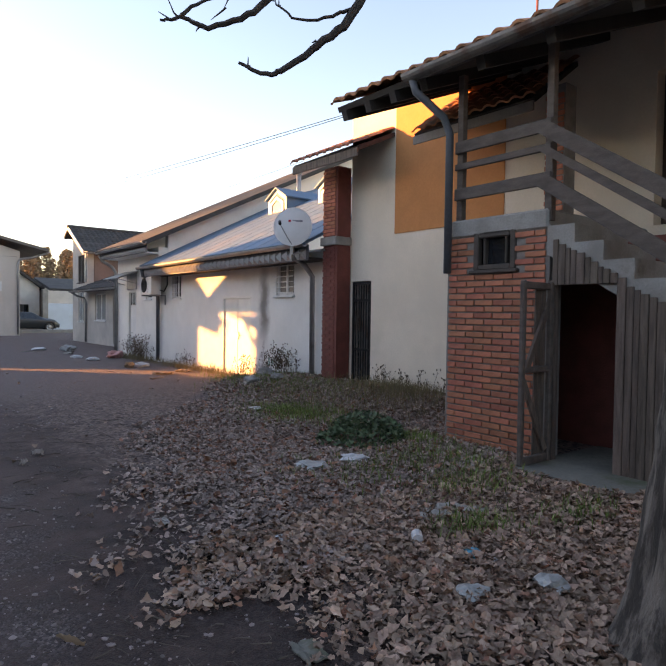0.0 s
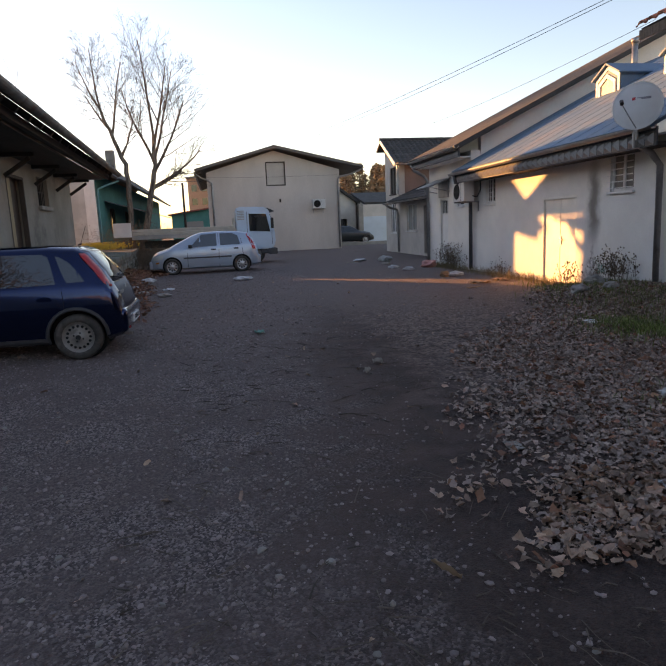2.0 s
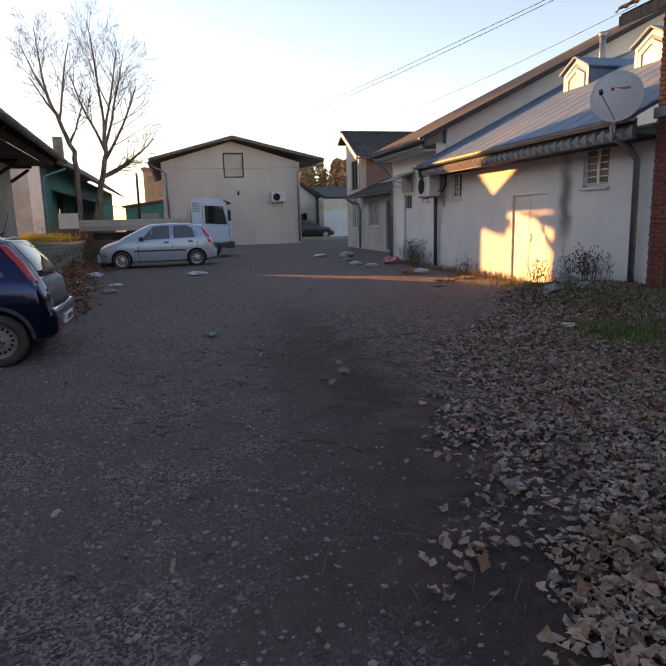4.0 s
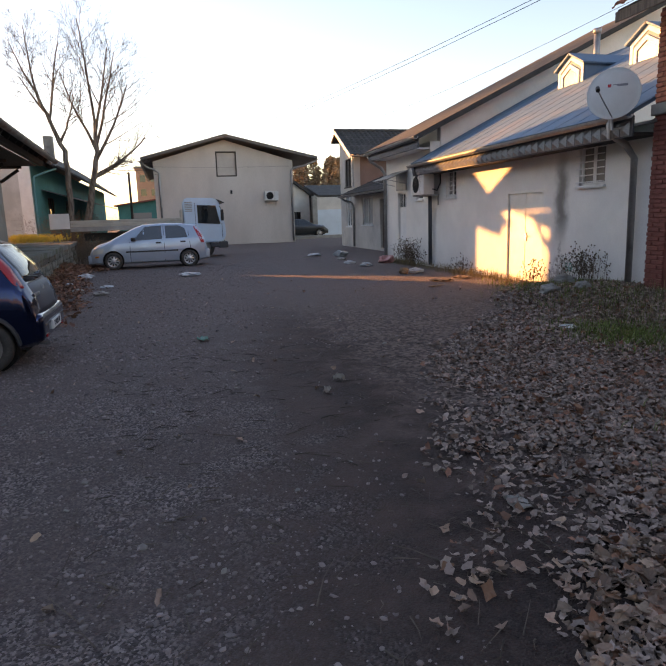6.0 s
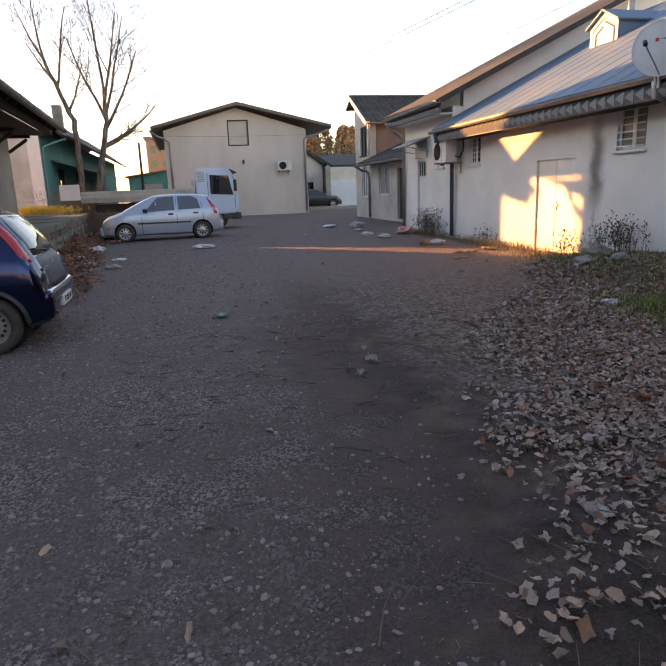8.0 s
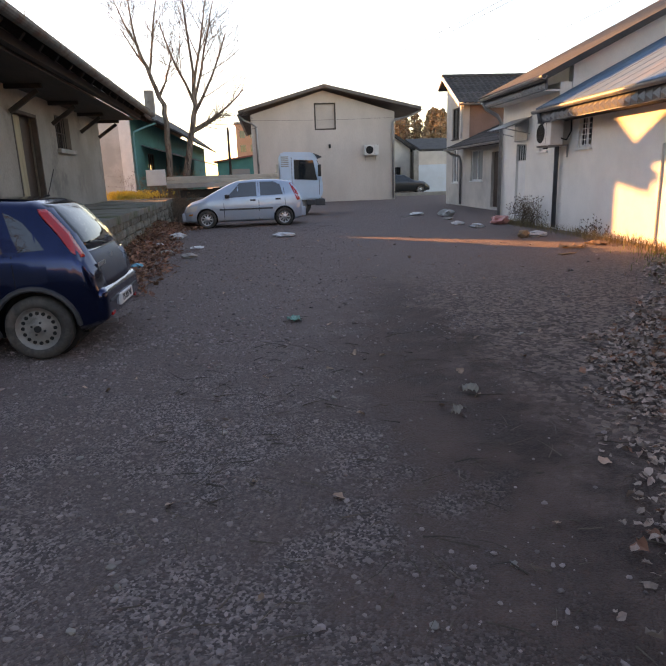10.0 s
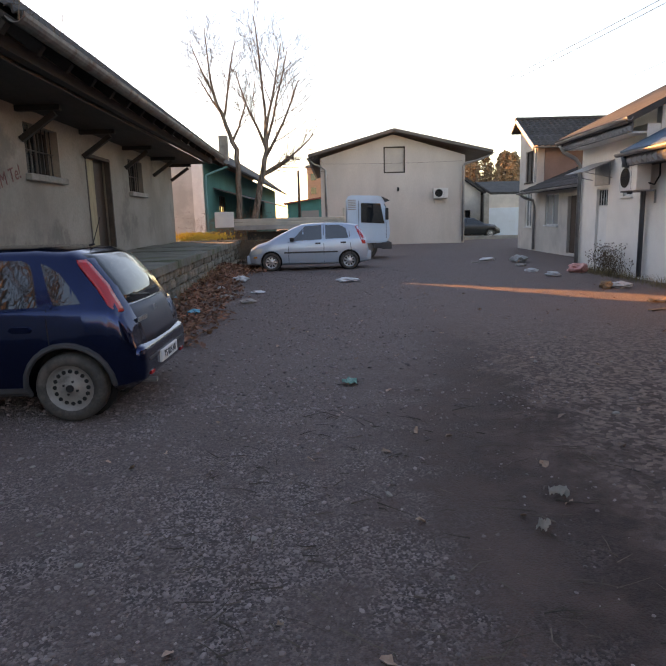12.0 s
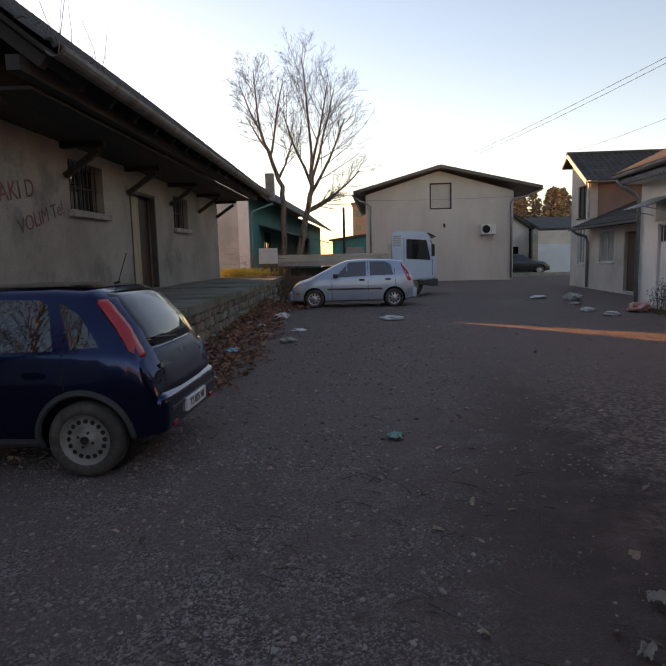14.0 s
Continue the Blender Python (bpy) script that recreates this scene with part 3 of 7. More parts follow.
part("wall", make(wall, "y", 31.0, 0.3, 9.32, 16.0, -0.3, 4.55), PINK, block)
part("gable_wall", joined((wall, "x", 9.0, 0.3, 31.0, 33.5, -0.3, 4.4, [(31.6, 32.5, 1.0, 2.5), (31.5, 32.6, 2.95, 4.3)]), (prism, [(31.0, 4.4), (33.5, 4.4), (33.5, 5.3), (33.1, 5.55)], "x", 9.0, 9.3)), ANNEX, block)
part("back_wall", make(wall, "y", 33.2, 0.3, 9.32, 16.0, -0.3, 5.2), ANNEX, block)
window_x(block, 9.0, 31.6, 32.5, 1.0, 2.5, mull=1, glass=PALEGLASS)
window_x(block, 9.0, 31.5, 32.6, 2.95, 4.3, mull=1, frame_mat=FRAMEWOOD)
bm = bmesh.new()
corrugated(bm, (8.65, 30.45, 4.35), (7.6, 0, 0), (0, 2.65, 1.42), 0.25, 0.04, 10)
tagged(part("roof", bm, DARKTILE, block), kind="stuff")
part("roof_back", make(slab, [(8.65, 33.1, 5.76), (16.25, 33.1, 5.76), (16.25, 33.9, 5.33), (8.65, 33.9, 5.33)], 0.1), DARKTILE, block)
part("barge_board", make(slab, [(8.62, 30.4, 4.36), (8.66, 30.4, 4.36), (8.66, 33.1, 5.82), (8.62, 33.1, 5.82)], 0.16), WHITEPAINT, block)
part("gutter", make(gutter, (8.65, 30.38, 4.33), (16.0, 30.38, 4.33)), ZINC, block)
part("ridge_tiles", make(tube, [(8.62, 33.1, 5.80), (16.3, 33.1, 5.80)], 0.1, 8), DARKTILE, block)
part("downpipe", make(tube, [(8.9, 30.9, 4.3), (8.9, 30.9, 2.9)], 0.05, 8), ZINC, block)

# ---- far gable building ----
far = thing("gable_warehouse", (3.7, 41, 0), "grey-beige plastered warehouse with a low gable and wide eaves", "building")
part("gable_wall", joined((wall, "y", 40.8, 0.3, -0.5, 7.95, -0.3, 4.0), (wall, "y", 40.8, 0.3, -0.5, 7.95, 4.0, 5.0, [(3.2, 4.45, 4.15, 5.0)]), (prism, [(-0.5, 5.0), (3.2, 5.0), (3.2, 5.62), (4.45, 5.62), (4.45, 5.0), (7.95, 5.0), (7.95, 5.05), (3.75, 6.3), (-0.5, 5.05)], "y", 40.8, 41.1)), FARWALL, far)
part("side_wall", make(wall, "x", -0.5, 0.3, 41.1, 58.0, -0.3, 5.05), FARWALL, far)
part("side_wall", make(wall, "x", 7.95, -0.3, 41.1, 58.0, -0.3, 5.05), FARWALL, far)
for s, x0, x1 in ((-1, 3.75, -1.2), (1, 3.75, 9.4)):
    part("roof", make(slab, [(x0, 40.0, 6.55), (x0, 58.5, 6.55), (x1, 58.5, 5.22), (x1, 40.0, 5.22)], 0.16), GREYROOF, far)
for x, w in ((-1.22, -0.5), (9.42, 7.95)):
    part("gutter", make(gutter, (x, 40.0, 5.1), (x, 58.5, 5.06)), ZINC, far)
    part("downpipe", make(tube, [(x, 40.3, 5.03), (x * 0.5 + w * 0.5, 40.6, 4.72), (w, 40.72, 4.6), (w + (0.3 if w < 0 else -0.12), 40.73, 4.4), (w + (0.3 if w < 0 else -0.12), 40.73, 0.1)], 0.06, 8), ZINC, far, smooth=True)
part("shutter_panel", make(box, 3.22, 4.43, 40.9, 40.94, 4.16, 5.6), mat("pale_shutter", (0.52, 0.47, 0.42), 0.7, 0.1, 2, 30, 0.1), far)
part("frame", joined((bevel_box, 3.2, 3.27, 40.78, 40.9, 4.13, 5.62), (bevel_box, 4.38, 4.45, 40.78, 40.9, 4.13, 5.62), (bevel_box, 3.27, 4.38, 40.78, 40.9, 5.55, 5.62), (bevel_box, 3.27, 4.38, 40.78, 40.9, 4.13, 4.2)), FRAMEWOOD, far)
part("wall_lamp", joined((box, 3.98, 4.08, 40.66, 40.8, 3.25, 3.3), (tube, [(4.03, 40.68, 3.3), (4.03, 40.68, 3.08)], 0.06, 8)), BLACK, far)

# ---- left warehouse with loading platform ----
ware = thing("old_warehouse", (-5.7, 27, 0.88), "old stained warehouse with deep dark eaves and barred windows", "building")
part("wall", make(wall, "x", -5.7, -0.4, 11.9, 27.2, -0.2, 5.0, [(15.45, 16.95, 2.55, 3.46), (18.4, 20.15, 0.9, 3.22), (21.75, 23.2, 2.5, 3.4)]), OLDWALL, ware)
part("end_wall", joined((wall, "y", 27.2, -0.4, -10.6, -6.1, -0.2, 5.0), (prism, [(-10.6, 5.0), (-6.1, 5.0), (-8.15, 7.0)], "y", 26.8, 27.2)), OLDWALL, ware)
part("near_wall", joined((wall, "y", 11.9, 0.4, -10.6, -6.1, -0.2, 5.0), (prism, [(-10.6, 5.0), (-6.1, 5.0), (-8.15, 7.0)], "y", 11.9, 12.3)), OLDWALL, ware)
part("back_wall", make(wall, "x", -10.6, 0.4, 11.9, 27.2, -0.2, 5.0), OLDWALL, ware)
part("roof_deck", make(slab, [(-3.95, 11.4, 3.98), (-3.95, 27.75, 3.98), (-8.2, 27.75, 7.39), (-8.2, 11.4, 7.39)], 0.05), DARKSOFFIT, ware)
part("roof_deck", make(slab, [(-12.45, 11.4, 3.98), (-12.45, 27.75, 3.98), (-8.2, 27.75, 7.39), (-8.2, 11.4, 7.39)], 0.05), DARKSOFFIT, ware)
bm = bmesh.new()
corrugated(bm, (-3.92, 11.3, 4.02), (0, 16.5, 0), (-4.3, 0, 3.455), 0.24, 0.06, 15)
part("roof_tiles", bm, DARKTILE, ware)
part("gutter", make(gutter, (-3.86, 11.4, 4.0), (-3.86, 27.8, 3.94), 0.12), RUSTZINC, ware)
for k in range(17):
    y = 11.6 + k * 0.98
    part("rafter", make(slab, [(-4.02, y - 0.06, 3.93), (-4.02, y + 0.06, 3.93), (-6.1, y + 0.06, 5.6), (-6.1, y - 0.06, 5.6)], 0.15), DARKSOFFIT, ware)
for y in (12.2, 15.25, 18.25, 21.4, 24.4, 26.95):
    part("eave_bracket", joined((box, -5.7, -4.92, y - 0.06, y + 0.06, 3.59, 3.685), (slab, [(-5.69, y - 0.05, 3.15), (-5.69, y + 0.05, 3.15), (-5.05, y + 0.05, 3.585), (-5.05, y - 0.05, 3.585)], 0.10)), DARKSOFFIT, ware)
# Flat dark boards added here to stand in for deep shade under the eaves.
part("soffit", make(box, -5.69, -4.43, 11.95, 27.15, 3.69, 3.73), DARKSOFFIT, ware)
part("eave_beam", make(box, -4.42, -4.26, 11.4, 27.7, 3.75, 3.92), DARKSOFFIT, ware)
window_x(ware, -5.7, 15.45, 16.95, 2.55, 3.46, side=1, depth=0.28, frame_mat=FRAMEWOOD, bars=(8, 1, 0.014, BLACK, -0.12), mull=2)
window_x(ware, -5.7, 21.75, 23.2, 2.5, 3.4, side=1, depth=0.28, frame_mat=FRAMEWOOD, bars=(7, 1, 0.014, BLACK, -0.12), mull=2)
for y0, y1, z in ((15.35, 17.05, 2.55), (21.65, 23.3, 2.5)):
    part("sill", make(bevel_box, -5.72, -5.58, y0, y1, z - 0.13, z - 0.005, 0.015), CONCRETE, ware)
part("door", make(box, -5.95, -5.90, 18.4, 20.15, 0.9, 3.22), BROWNDOOR, ware)
part("door_leaf", make(bevel_box, -5.88, -5.83, 18.46, 19.3, 0.92, 3.14, 0.01), OLDDOOR, ware, "pale worn wooden door leaf")
part("door_frame", joined((box, -5.83, -5.69, 18.4, 18.46, 0.9, 3.22), (box, -5.83, -5.69, 20.09, 20.15, 0.9, 3.22), (box, -5.83, -5.69, 18.46, 20.09, 3.15, 3.22)), FRAMEWOOD, ware)
# its long side runs slightly out of square with the yard
ware.matrix_basis = pose(-5.7, 27, 0.88, 0, 0, 2.1)

platform = thing("loading_platform", (-4.2, 19, 0), "mossy stone loading platform with a cracked concrete top", "platform")
def plat_x(y):
    return -2.5 - 0.06 * (y - 12.0)
part("core", make(prism, [(plat_x(11.3) - 0.12, 11.3), (plat_x(28.4) - 0.12, 28.4), (-9.5, 28.4), (-9.5, 27.3), (-5.75, 27.3), (-5.2, 11.3)], "z", -0.2, 0.74), MORTAR, platform)
for k in range(8):
    y0, y1 = 11.3 + k * 2.12, 11.3 + (k + 1) * 2.12 - 0.03
    part("slab", make(prism, [(-5.14 - 0.0367 * (y0 - 12), y0), (plat_x(y0) + 0.05, y0), (plat_x(y1) + 0.05, y1), (-5.14 - 0.0367 * (y1 - 12), y1)], "z", 0.742, 0.87 + 0.012 * (k % 3)), MOSSCON, platform)

# ---- beige house with outside stair ----
house = thing("beige_house", (7.6, 5, 0), "beige and orange plastered house with tiled roofs", "house")
part("wall", make(wall, "x", 7.6, 0.3, -4.0, 9.42, -0.3, 5.45, [(8.82, 9.36, 0.27, 2.17), (3.1, 3.75, 2.66, 4.5)]), BEIGE, house)
part("end_wall", make(prism, [(7.9, -0.3), (14.0, -0.3), (14.0, 7.2), (7.9, 5.45)], "y", 9.12, 9.42), BEIGE, house)
part("near_wall", make(prism, [(7.9, -0.3), (14.0, -0.3), (14.0, 7.2), (7.9, 5.45)], "y", -4.0, -3.7), BEIGE, house)
part("orange_panel", make(box, 7.585, 7.6, 5.9, 8.21, 2.98, 5.44), ORANGE, house, "flat orange painted plaster field")
part("doorway", make(box, 7.8, 7.84, 3.1, 3.75, 2.66, 4.5), BROWNDOOR, house)
gate = part("barred_door", make(box, 7.76, 7.8, 8.82, 9.36, 0.27, 2.17), DARK, house, "dark metal barred door, shut")
part("frame", joined((box, 7.6, 7.68, 8.822, 8.86, 0.28, 2.16), (box, 7.6, 7.68, 9.32, 9.358, 0.28, 2.16), (box, 7.6, 7.68, 8.86, 9.32, 2.11, 2.16), (box, 7.6, 7.66, 8.86, 9.32, 1.78, 1.83), (box, 7.6, 7.66, 8.86, 9.32, 0.85, 0.89)), BLACK, gate)
for k in range(7):
    y = 8.88 + 0.07 * k
    part("bar", make(tube, [(7.63, y, 0.3), (7.63, y, 2.12)], 0.010, 6), RUSTZINC, gate)
part("threshold", make(bevel_box, 7.35, 7.62, 8.75, 9.4, 0.0, 0.262, 0.02), CONCRETE, house)
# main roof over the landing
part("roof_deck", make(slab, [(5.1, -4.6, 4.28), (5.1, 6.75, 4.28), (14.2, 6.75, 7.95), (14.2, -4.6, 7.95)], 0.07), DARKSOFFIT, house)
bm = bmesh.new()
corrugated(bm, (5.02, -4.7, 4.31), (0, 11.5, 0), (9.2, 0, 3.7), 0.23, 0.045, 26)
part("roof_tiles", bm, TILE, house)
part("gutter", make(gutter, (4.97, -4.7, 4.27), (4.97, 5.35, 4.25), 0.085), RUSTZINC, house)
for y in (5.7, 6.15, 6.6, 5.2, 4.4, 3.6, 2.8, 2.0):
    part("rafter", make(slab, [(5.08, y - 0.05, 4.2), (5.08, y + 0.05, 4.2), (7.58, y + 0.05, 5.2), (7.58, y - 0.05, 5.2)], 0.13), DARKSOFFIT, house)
part("downpipe", make(tube, [(4.98, 5.25, 4.18), (5.0, 5.22, 4.05), (5.3, 5.06, 3.78), (5.36, 5.02, 3.6), (5.36, 5.02, 2.02)], 0.045, 10), BLUEGREY, house, smooth=True)
part("aerial_mast", make(tube, [(6.0, 4.35, 4.7), (6.0, 4.35, 6.6)], 0.014, 6), PAINTRED, house)
# roof beside the shop
bm = bmesh.new()
corrugated(bm, (6.68, 8.25, 4.42), (0, 1.95, 0), (2.9, 0, 1.35), 0.22, 0.045, 9)
part("side_roof_tiles", bm, TILE, house)
part("side_roof_deck", make(slab, [(6.74, 8.25, 4.39), (6.74, 10.15, 4.39), (9.5, 10.15, 5.65), (9.5, 8.25, 5.65)], 0.07), DARKSOFFIT, house)
part("fascia_board", make(box, 6.72, 6.75, 8.25, 10.17, 4.22, 4.36), OLDWOOD, house)
# small tiled canopy above the landing door
bm = bmesh.new()
corrugated(bm, (6.6, 4.75, 4.27), (0, 2.1, 0), (1.0, 0, 0.72), 0.2, 0.04, 5)
part("canopy_tiles", bm, TILE, house)
part("canopy_deck", make(slab, [(6.62, 4.78, 4.24), (6.62, 6.82, 4.24), (7.58, 6.82, 4.93), (7.58, 4.78, 4.93)], 0.06), DARKSOFFIT, house)
part("canopy_fascia", make(box, 6.6, 6.63, 4.78, 6.82, 4.08, 4.2), CONCRETE, house)


def brick_face(parent, x, y0, y1, z0, z1, holes=(), bw=0.25, bh=0.065, gap=0.011, proud=0.014, side=-1, material=None):
    """Courses of single bricks on a wall across x."""
    mesh = {}
    for key, w in (("full", bw - gap), ("half", bw / 2 - gap)):
        t = bmesh.new()
        bevel_box(t, -proud, 0.004, -w / 2, w / 2, -bh / 2 + gap / 2, bh / 2 - gap / 2, 0.004)
        mesh[key] = bpy.data.meshes.new("brick")
        t.to_mesh(mesh[key])
        t.free()
        mesh[key].materials.append(material or BRICK)
    rng = random.Random(5)
    rows = int((z1 - z0) / (bh + 0.004))
    rh = (z1 - z0) / rows
    for r in range(rows):
        z = z0 + rh * (r + 0.5)
        y = y1 + (0.012 if r % 2 else 0.0)
        first = r % 2
        while y - bw / 2 > y0 - 0.02:
            half = first or y - bw < y0 - 0.03
            w = bw / 2 if half else bw
            first = 0
            yc = y - w / 2
            y -= w
            if any(a - 0.04 < yc < b + 0.04 and c - 0.02 < z < d + 0.02 for a, b, c, d in holes):
                continue
            ob = new("brick", mesh["half" if half else "full"])
            ob.parent = parent
            ob.matrix_parent_inverse = back(parent)
            ob.matrix_basis = pose(x - rng.uniform(0, 0.004), yc + rng.uniform(-0.003, 0.003), z, rng.uniform(-0.6, 0.6), 0, rng.uniform(-0.8, 0.8))


shed = thing("brick_stair_shed", (5.5, 4.4, 0.1), "orange brick shed under a concrete outside stair", "shed")
shed_wall = part("brick_wall", joined((wall, "x", 5.465, 0.22, 3.78, 5.1, -0.1, 2.42, [(4.17, 4.72, 2.04, 2.46)]),), MORTAR, shed)
part("side_wall", make(wall, "y", 5.1, -0.2, 5.69, 7.59, -0.1, 2.42), MORTAR, shed)
# unseen end wall, added to keep sky light out of the shed
part("rear_end_wall", make(wall, "y", 0.7, 0.15, 5.45, 6.7, -0.1, 1.2), MORTAR, shed)
inner = part("inner_wall", make(wall, "x", 6.55, 0.15, 0.86, 4.88, -0.1, 2.4), PAINTRED, shed, "dark red brick inner wall")
part("landing", joined((bevel_box, 5.44, 7.58, 3.8, 5.12, 2.42, 2.62, 0.02),), CONCRETE, shed, "rough concrete landing slab")
bm = bmesh.new()
poly, y, z = [(3.8, 2.16), (3.8, 2.44)], 3.8, 2.44
for k in range(12):
    y -= 0.29
    poly.append((y, z))
    z -= 0.185
    poly.append((y, z))
poly.append((y, z - 0.08))
prism(bm, poly, "x", 5.445, 6.5)
part("stair", bm, CONCRETE, shed, "rough concrete stair flight")
w = part("window", make(box, 5.6, 5.64, 4.17, 4.72, 2.04, 2.42), DARK, shed, "small dark window in a wooden frame")
part("frame", joined((bevel_box, 5.44, 5.52, 4.17, 4.24, 2.04, 2.46), (bevel_box, 5.44, 5.52, 4.65, 4.72, 2.04, 2.46), (bevel_box, 5.44, 5.52, 4.24, 4.65, 2.39, 2.46), (bevel_box, 5.44, 5.52, 4.24, 4.65, 2.04, 2.10), (bevel_box, 5.41, 5.52, 4.13, 4.76, 2.0, 2.04), (bevel_box, 5.46, 5.53, 4.29, 4.32, 2.10, 2.39), (bevel_box, 5.46, 5.53, 4.57, 4.60, 2.10, 2.39)), FRAMEWOOD, w)
part("pane", make(box, 5.525, 5.53, 4.24, 4.65, 2.1, 2.39), GLASS, w)
rng = random.Random(3)
# boards under the stair
y = 3.72
while y > 0.6:
    bw = rng.uniform(0.05, 0.095)
    top = 2.37 - (3.78 - y) * 0.638 - 0.03
    low = 1.85 if y > 3.1 else 0.06 + rng.uniform(-0.03, 0.03)
    if top - low > 0.05:
        part("board", make(bevel_box, 5.415 + rng.uniform(-0.006, 0.006), 5.44, y - bw + 0.006, y, low, top + rng.uniform(-0.02, 0.02), 0.004), OLDWOOD, shed)
    y -= bw
part("door_post", joined((box, 5.44, 5.52, 3.7, 3.78, 0.02, 1.9), (box, 5.44, 5.52, 3.0, 3.08, 0.02, 1.9), (box, 5.44, 5.52, 3.08, 3.7, 1.85, 1.93)), OLDWOOD, shed)
leaf = part("open_door", joined((bevel_box, 4.93, 4.985, 3.70, 3.75, 0.1, 1.88), (bevel_box, 5.38, 5.44, 3.70, 3.75, 0.1, 1.88), (bevel_box, 4.985, 5.38, 3.705, 3.745, 1.80, 1.87), (bevel_box, 4.985, 5.38, 3.705, 3.745, 0.12, 0.2), (bevel_box, 4.985, 5.38, 3.705, 3.745, 1.0, 1.06)), RAILWOOD, shed, "broken open plank door of dark timber battens")
part("brace", make(slab, [(5.0, 3.71, 1.05), (5.0, 3.74, 1.05), (5.38, 3.74, 1.72), (5.38, 3.71, 1.72)], 0.06), OLDWOOD, leaf)
part("brace", make(slab, [(5.0, 3.71, 0.95), (5.0, 3.74, 0.95), (5.38, 3.74, 0.25), (5.38, 3.71, 0.25)], 0.06), OLDWOOD, leaf)
for x in (5.2, 5.29):
    part("board", make(bevel_box, x, x + 0.085, 3.752, 3.77, 0.14, 1.84, 0.004), OLDWOOD, leaf)
part("doorstep", make(bevel_box, 4.85, 6.5, 2.6, 3.8, 0.0, 0.12, 0.02), MOSSCON, shed)
# posts and rails
for y, z0, z1 in ((4.96, 2.62, 4.27), (3.82, 2.5, 4.27)):
    part("post", make(bevel_box, 5.47, 5.55, y - 0.04, y + 0.04, z0, z1, 0.006), RAILWOOD, shed)
for z, h in ((3.51, 0.13), (3.26, 0.07), (2.98, 0.13)):
    part("rail", make(bevel_box, 5.43, 5.468, 3.78, 5.0, z - h, z, 0.006), RAILWOOD, shed)
    part("stair_rail", make(slab, [(5.423, 3.86, z), (5.462, 3.86, z), (5.462, 0.6, z - 3.26 * 0.67), (5.423, 0.6, z - 3.26 * 0.67)], h * 1.1), RAILWOOD, shed)
part("stair_post", make(bevel_box, 5.47, 5.55, 1.5, 1.58, 0.6, 2.0, 0.006), RAILWOOD, shed)
pill = part("brick_pillar", make(box, 6.62, 6.85, 4.35, 4.6, 2.62, 4.3), MORTAR, shed)

pillar = thing("brick_pillar", (7.4, 9.65, 0.2), "red brick pillar with a concrete band", "pillar")
pcore = part("core", make(box, 7.265, 7.59, 9.43, 9.86, 0.0, 4.35), PAINTRED, pillar)
part("band", make(bevel_box, 7.2, 7.6, 9.4, 9.89, 2.86, 3.02, 0.01), CONCRETE, pillar)

# ---- turquoise building with white gable ----
tq = thing("turquoise_building", (-7, 45, 0), "long turquoise plastered building with a white gable end", "building")
part("gable_wall", joined((wall, "y", 34.0, 0.3, -9.2, -6.0, -0.3, 4.3), (prism, [(-10.3, 4.3), (-6.0, 4.3), (-6.0, 4.75), (-7.6, 6.2), (-10.3, 4.55)], "y", 34.0, 34.3)), mat("dirty_white_plaster", (0.50, 0.50, 0.47), 0.95, 0.2, 1.2, 20, 0.6, dirt=(0.34, 0.29, 0.24)), tq)
part("corner_strip", make(box, -6.5, -5.98, 33.97, 33.998, -0.3, 4.6), WHITEPAINT, tq)
part("wall", make(wall, "x", -6.0, -0.3, 34.3, 70.0, -0.3, 4.6, [(38.0, 40.0, 1.6, 3.0), (44.0, 46.0, 1.6, 3.0), (50.0, 51.2, 0.2, 2.6), (56.0, 58.0, 1.6, 3.0)]), TURQ, tq)
part("roof", make(slab, [(-4.9, 33.9, 4.35), (-4.9, 70.5, 4.35), (-7.6, 70.5, 6.38), (-7.6, 33.9, 6.38)], 0.12), DARKSOFFIT, tq)
part("roof", make(slab, [(-10.5, 33.9, 4.62), (-10.5, 70.5, 4.62), (-7.6, 70.5, 6.38), (-7.6, 33.9, 6.38)], 0.12), DARKSOFFIT, tq)
part("gutter", make(gutter, (-4.85, 34.3, 4.35), (-4.85, 70.5, 4.3)), BLUEGREY, tq)
part("downpipe", make(tube, [(-4.86, 34.5, 4.2), (-5.4, 34.35, 4.0), (-5.85, 34.2, 3.8), (-5.9, 34.2, 3.5), (-5.9, 34.2, 0.2)], 0.05, 8), mat("turquoise_pipe", (0.07, 0.22, 0.24), 0.6), tq)
for a, b in ((38.0, 40.0), (44.0, 46.0), (56.0, 58.0)):
    window_x(tq, -6.0, a, b, 1.6, 3.0, side=1, frame_mat=FRAMEWOOD, mull=2)
part("door", make(box, -6.2, -6.14, 50.0, 51.2, 0.2, 2.6), BROWNDOOR, tq)
part("porch_roof", make(slab, [(-4.0, 36.5, 2.75), (-4.0, 60.0, 2.75), (-5.98, 60.0, 3.35), (-5.98, 36.5, 3.35)], 0.06), BLUEGREY, tq)
part("back_wall", make(wall, "x", -9.2, 0.3, 34.3, 70.0, -0.3, 4.6), TURQ, tq)
part("chimney", make(bevel_box, -6.5, -6.0, 41.5, 42.0, 4.7, 6.6, 0.02), CONCRETE, tq)
sh2 = thing("small_turquoise_shed", (-3, 76, 0), "small turquoise shed with a sloping dark roof", "shed")
part("wall", make(prism, [(-5.2, -0.3), (-0.8, -0.3), (-0.8, 4.0), (-5.2, 3.4)], "y", 76, 80), TURQ, sh2)
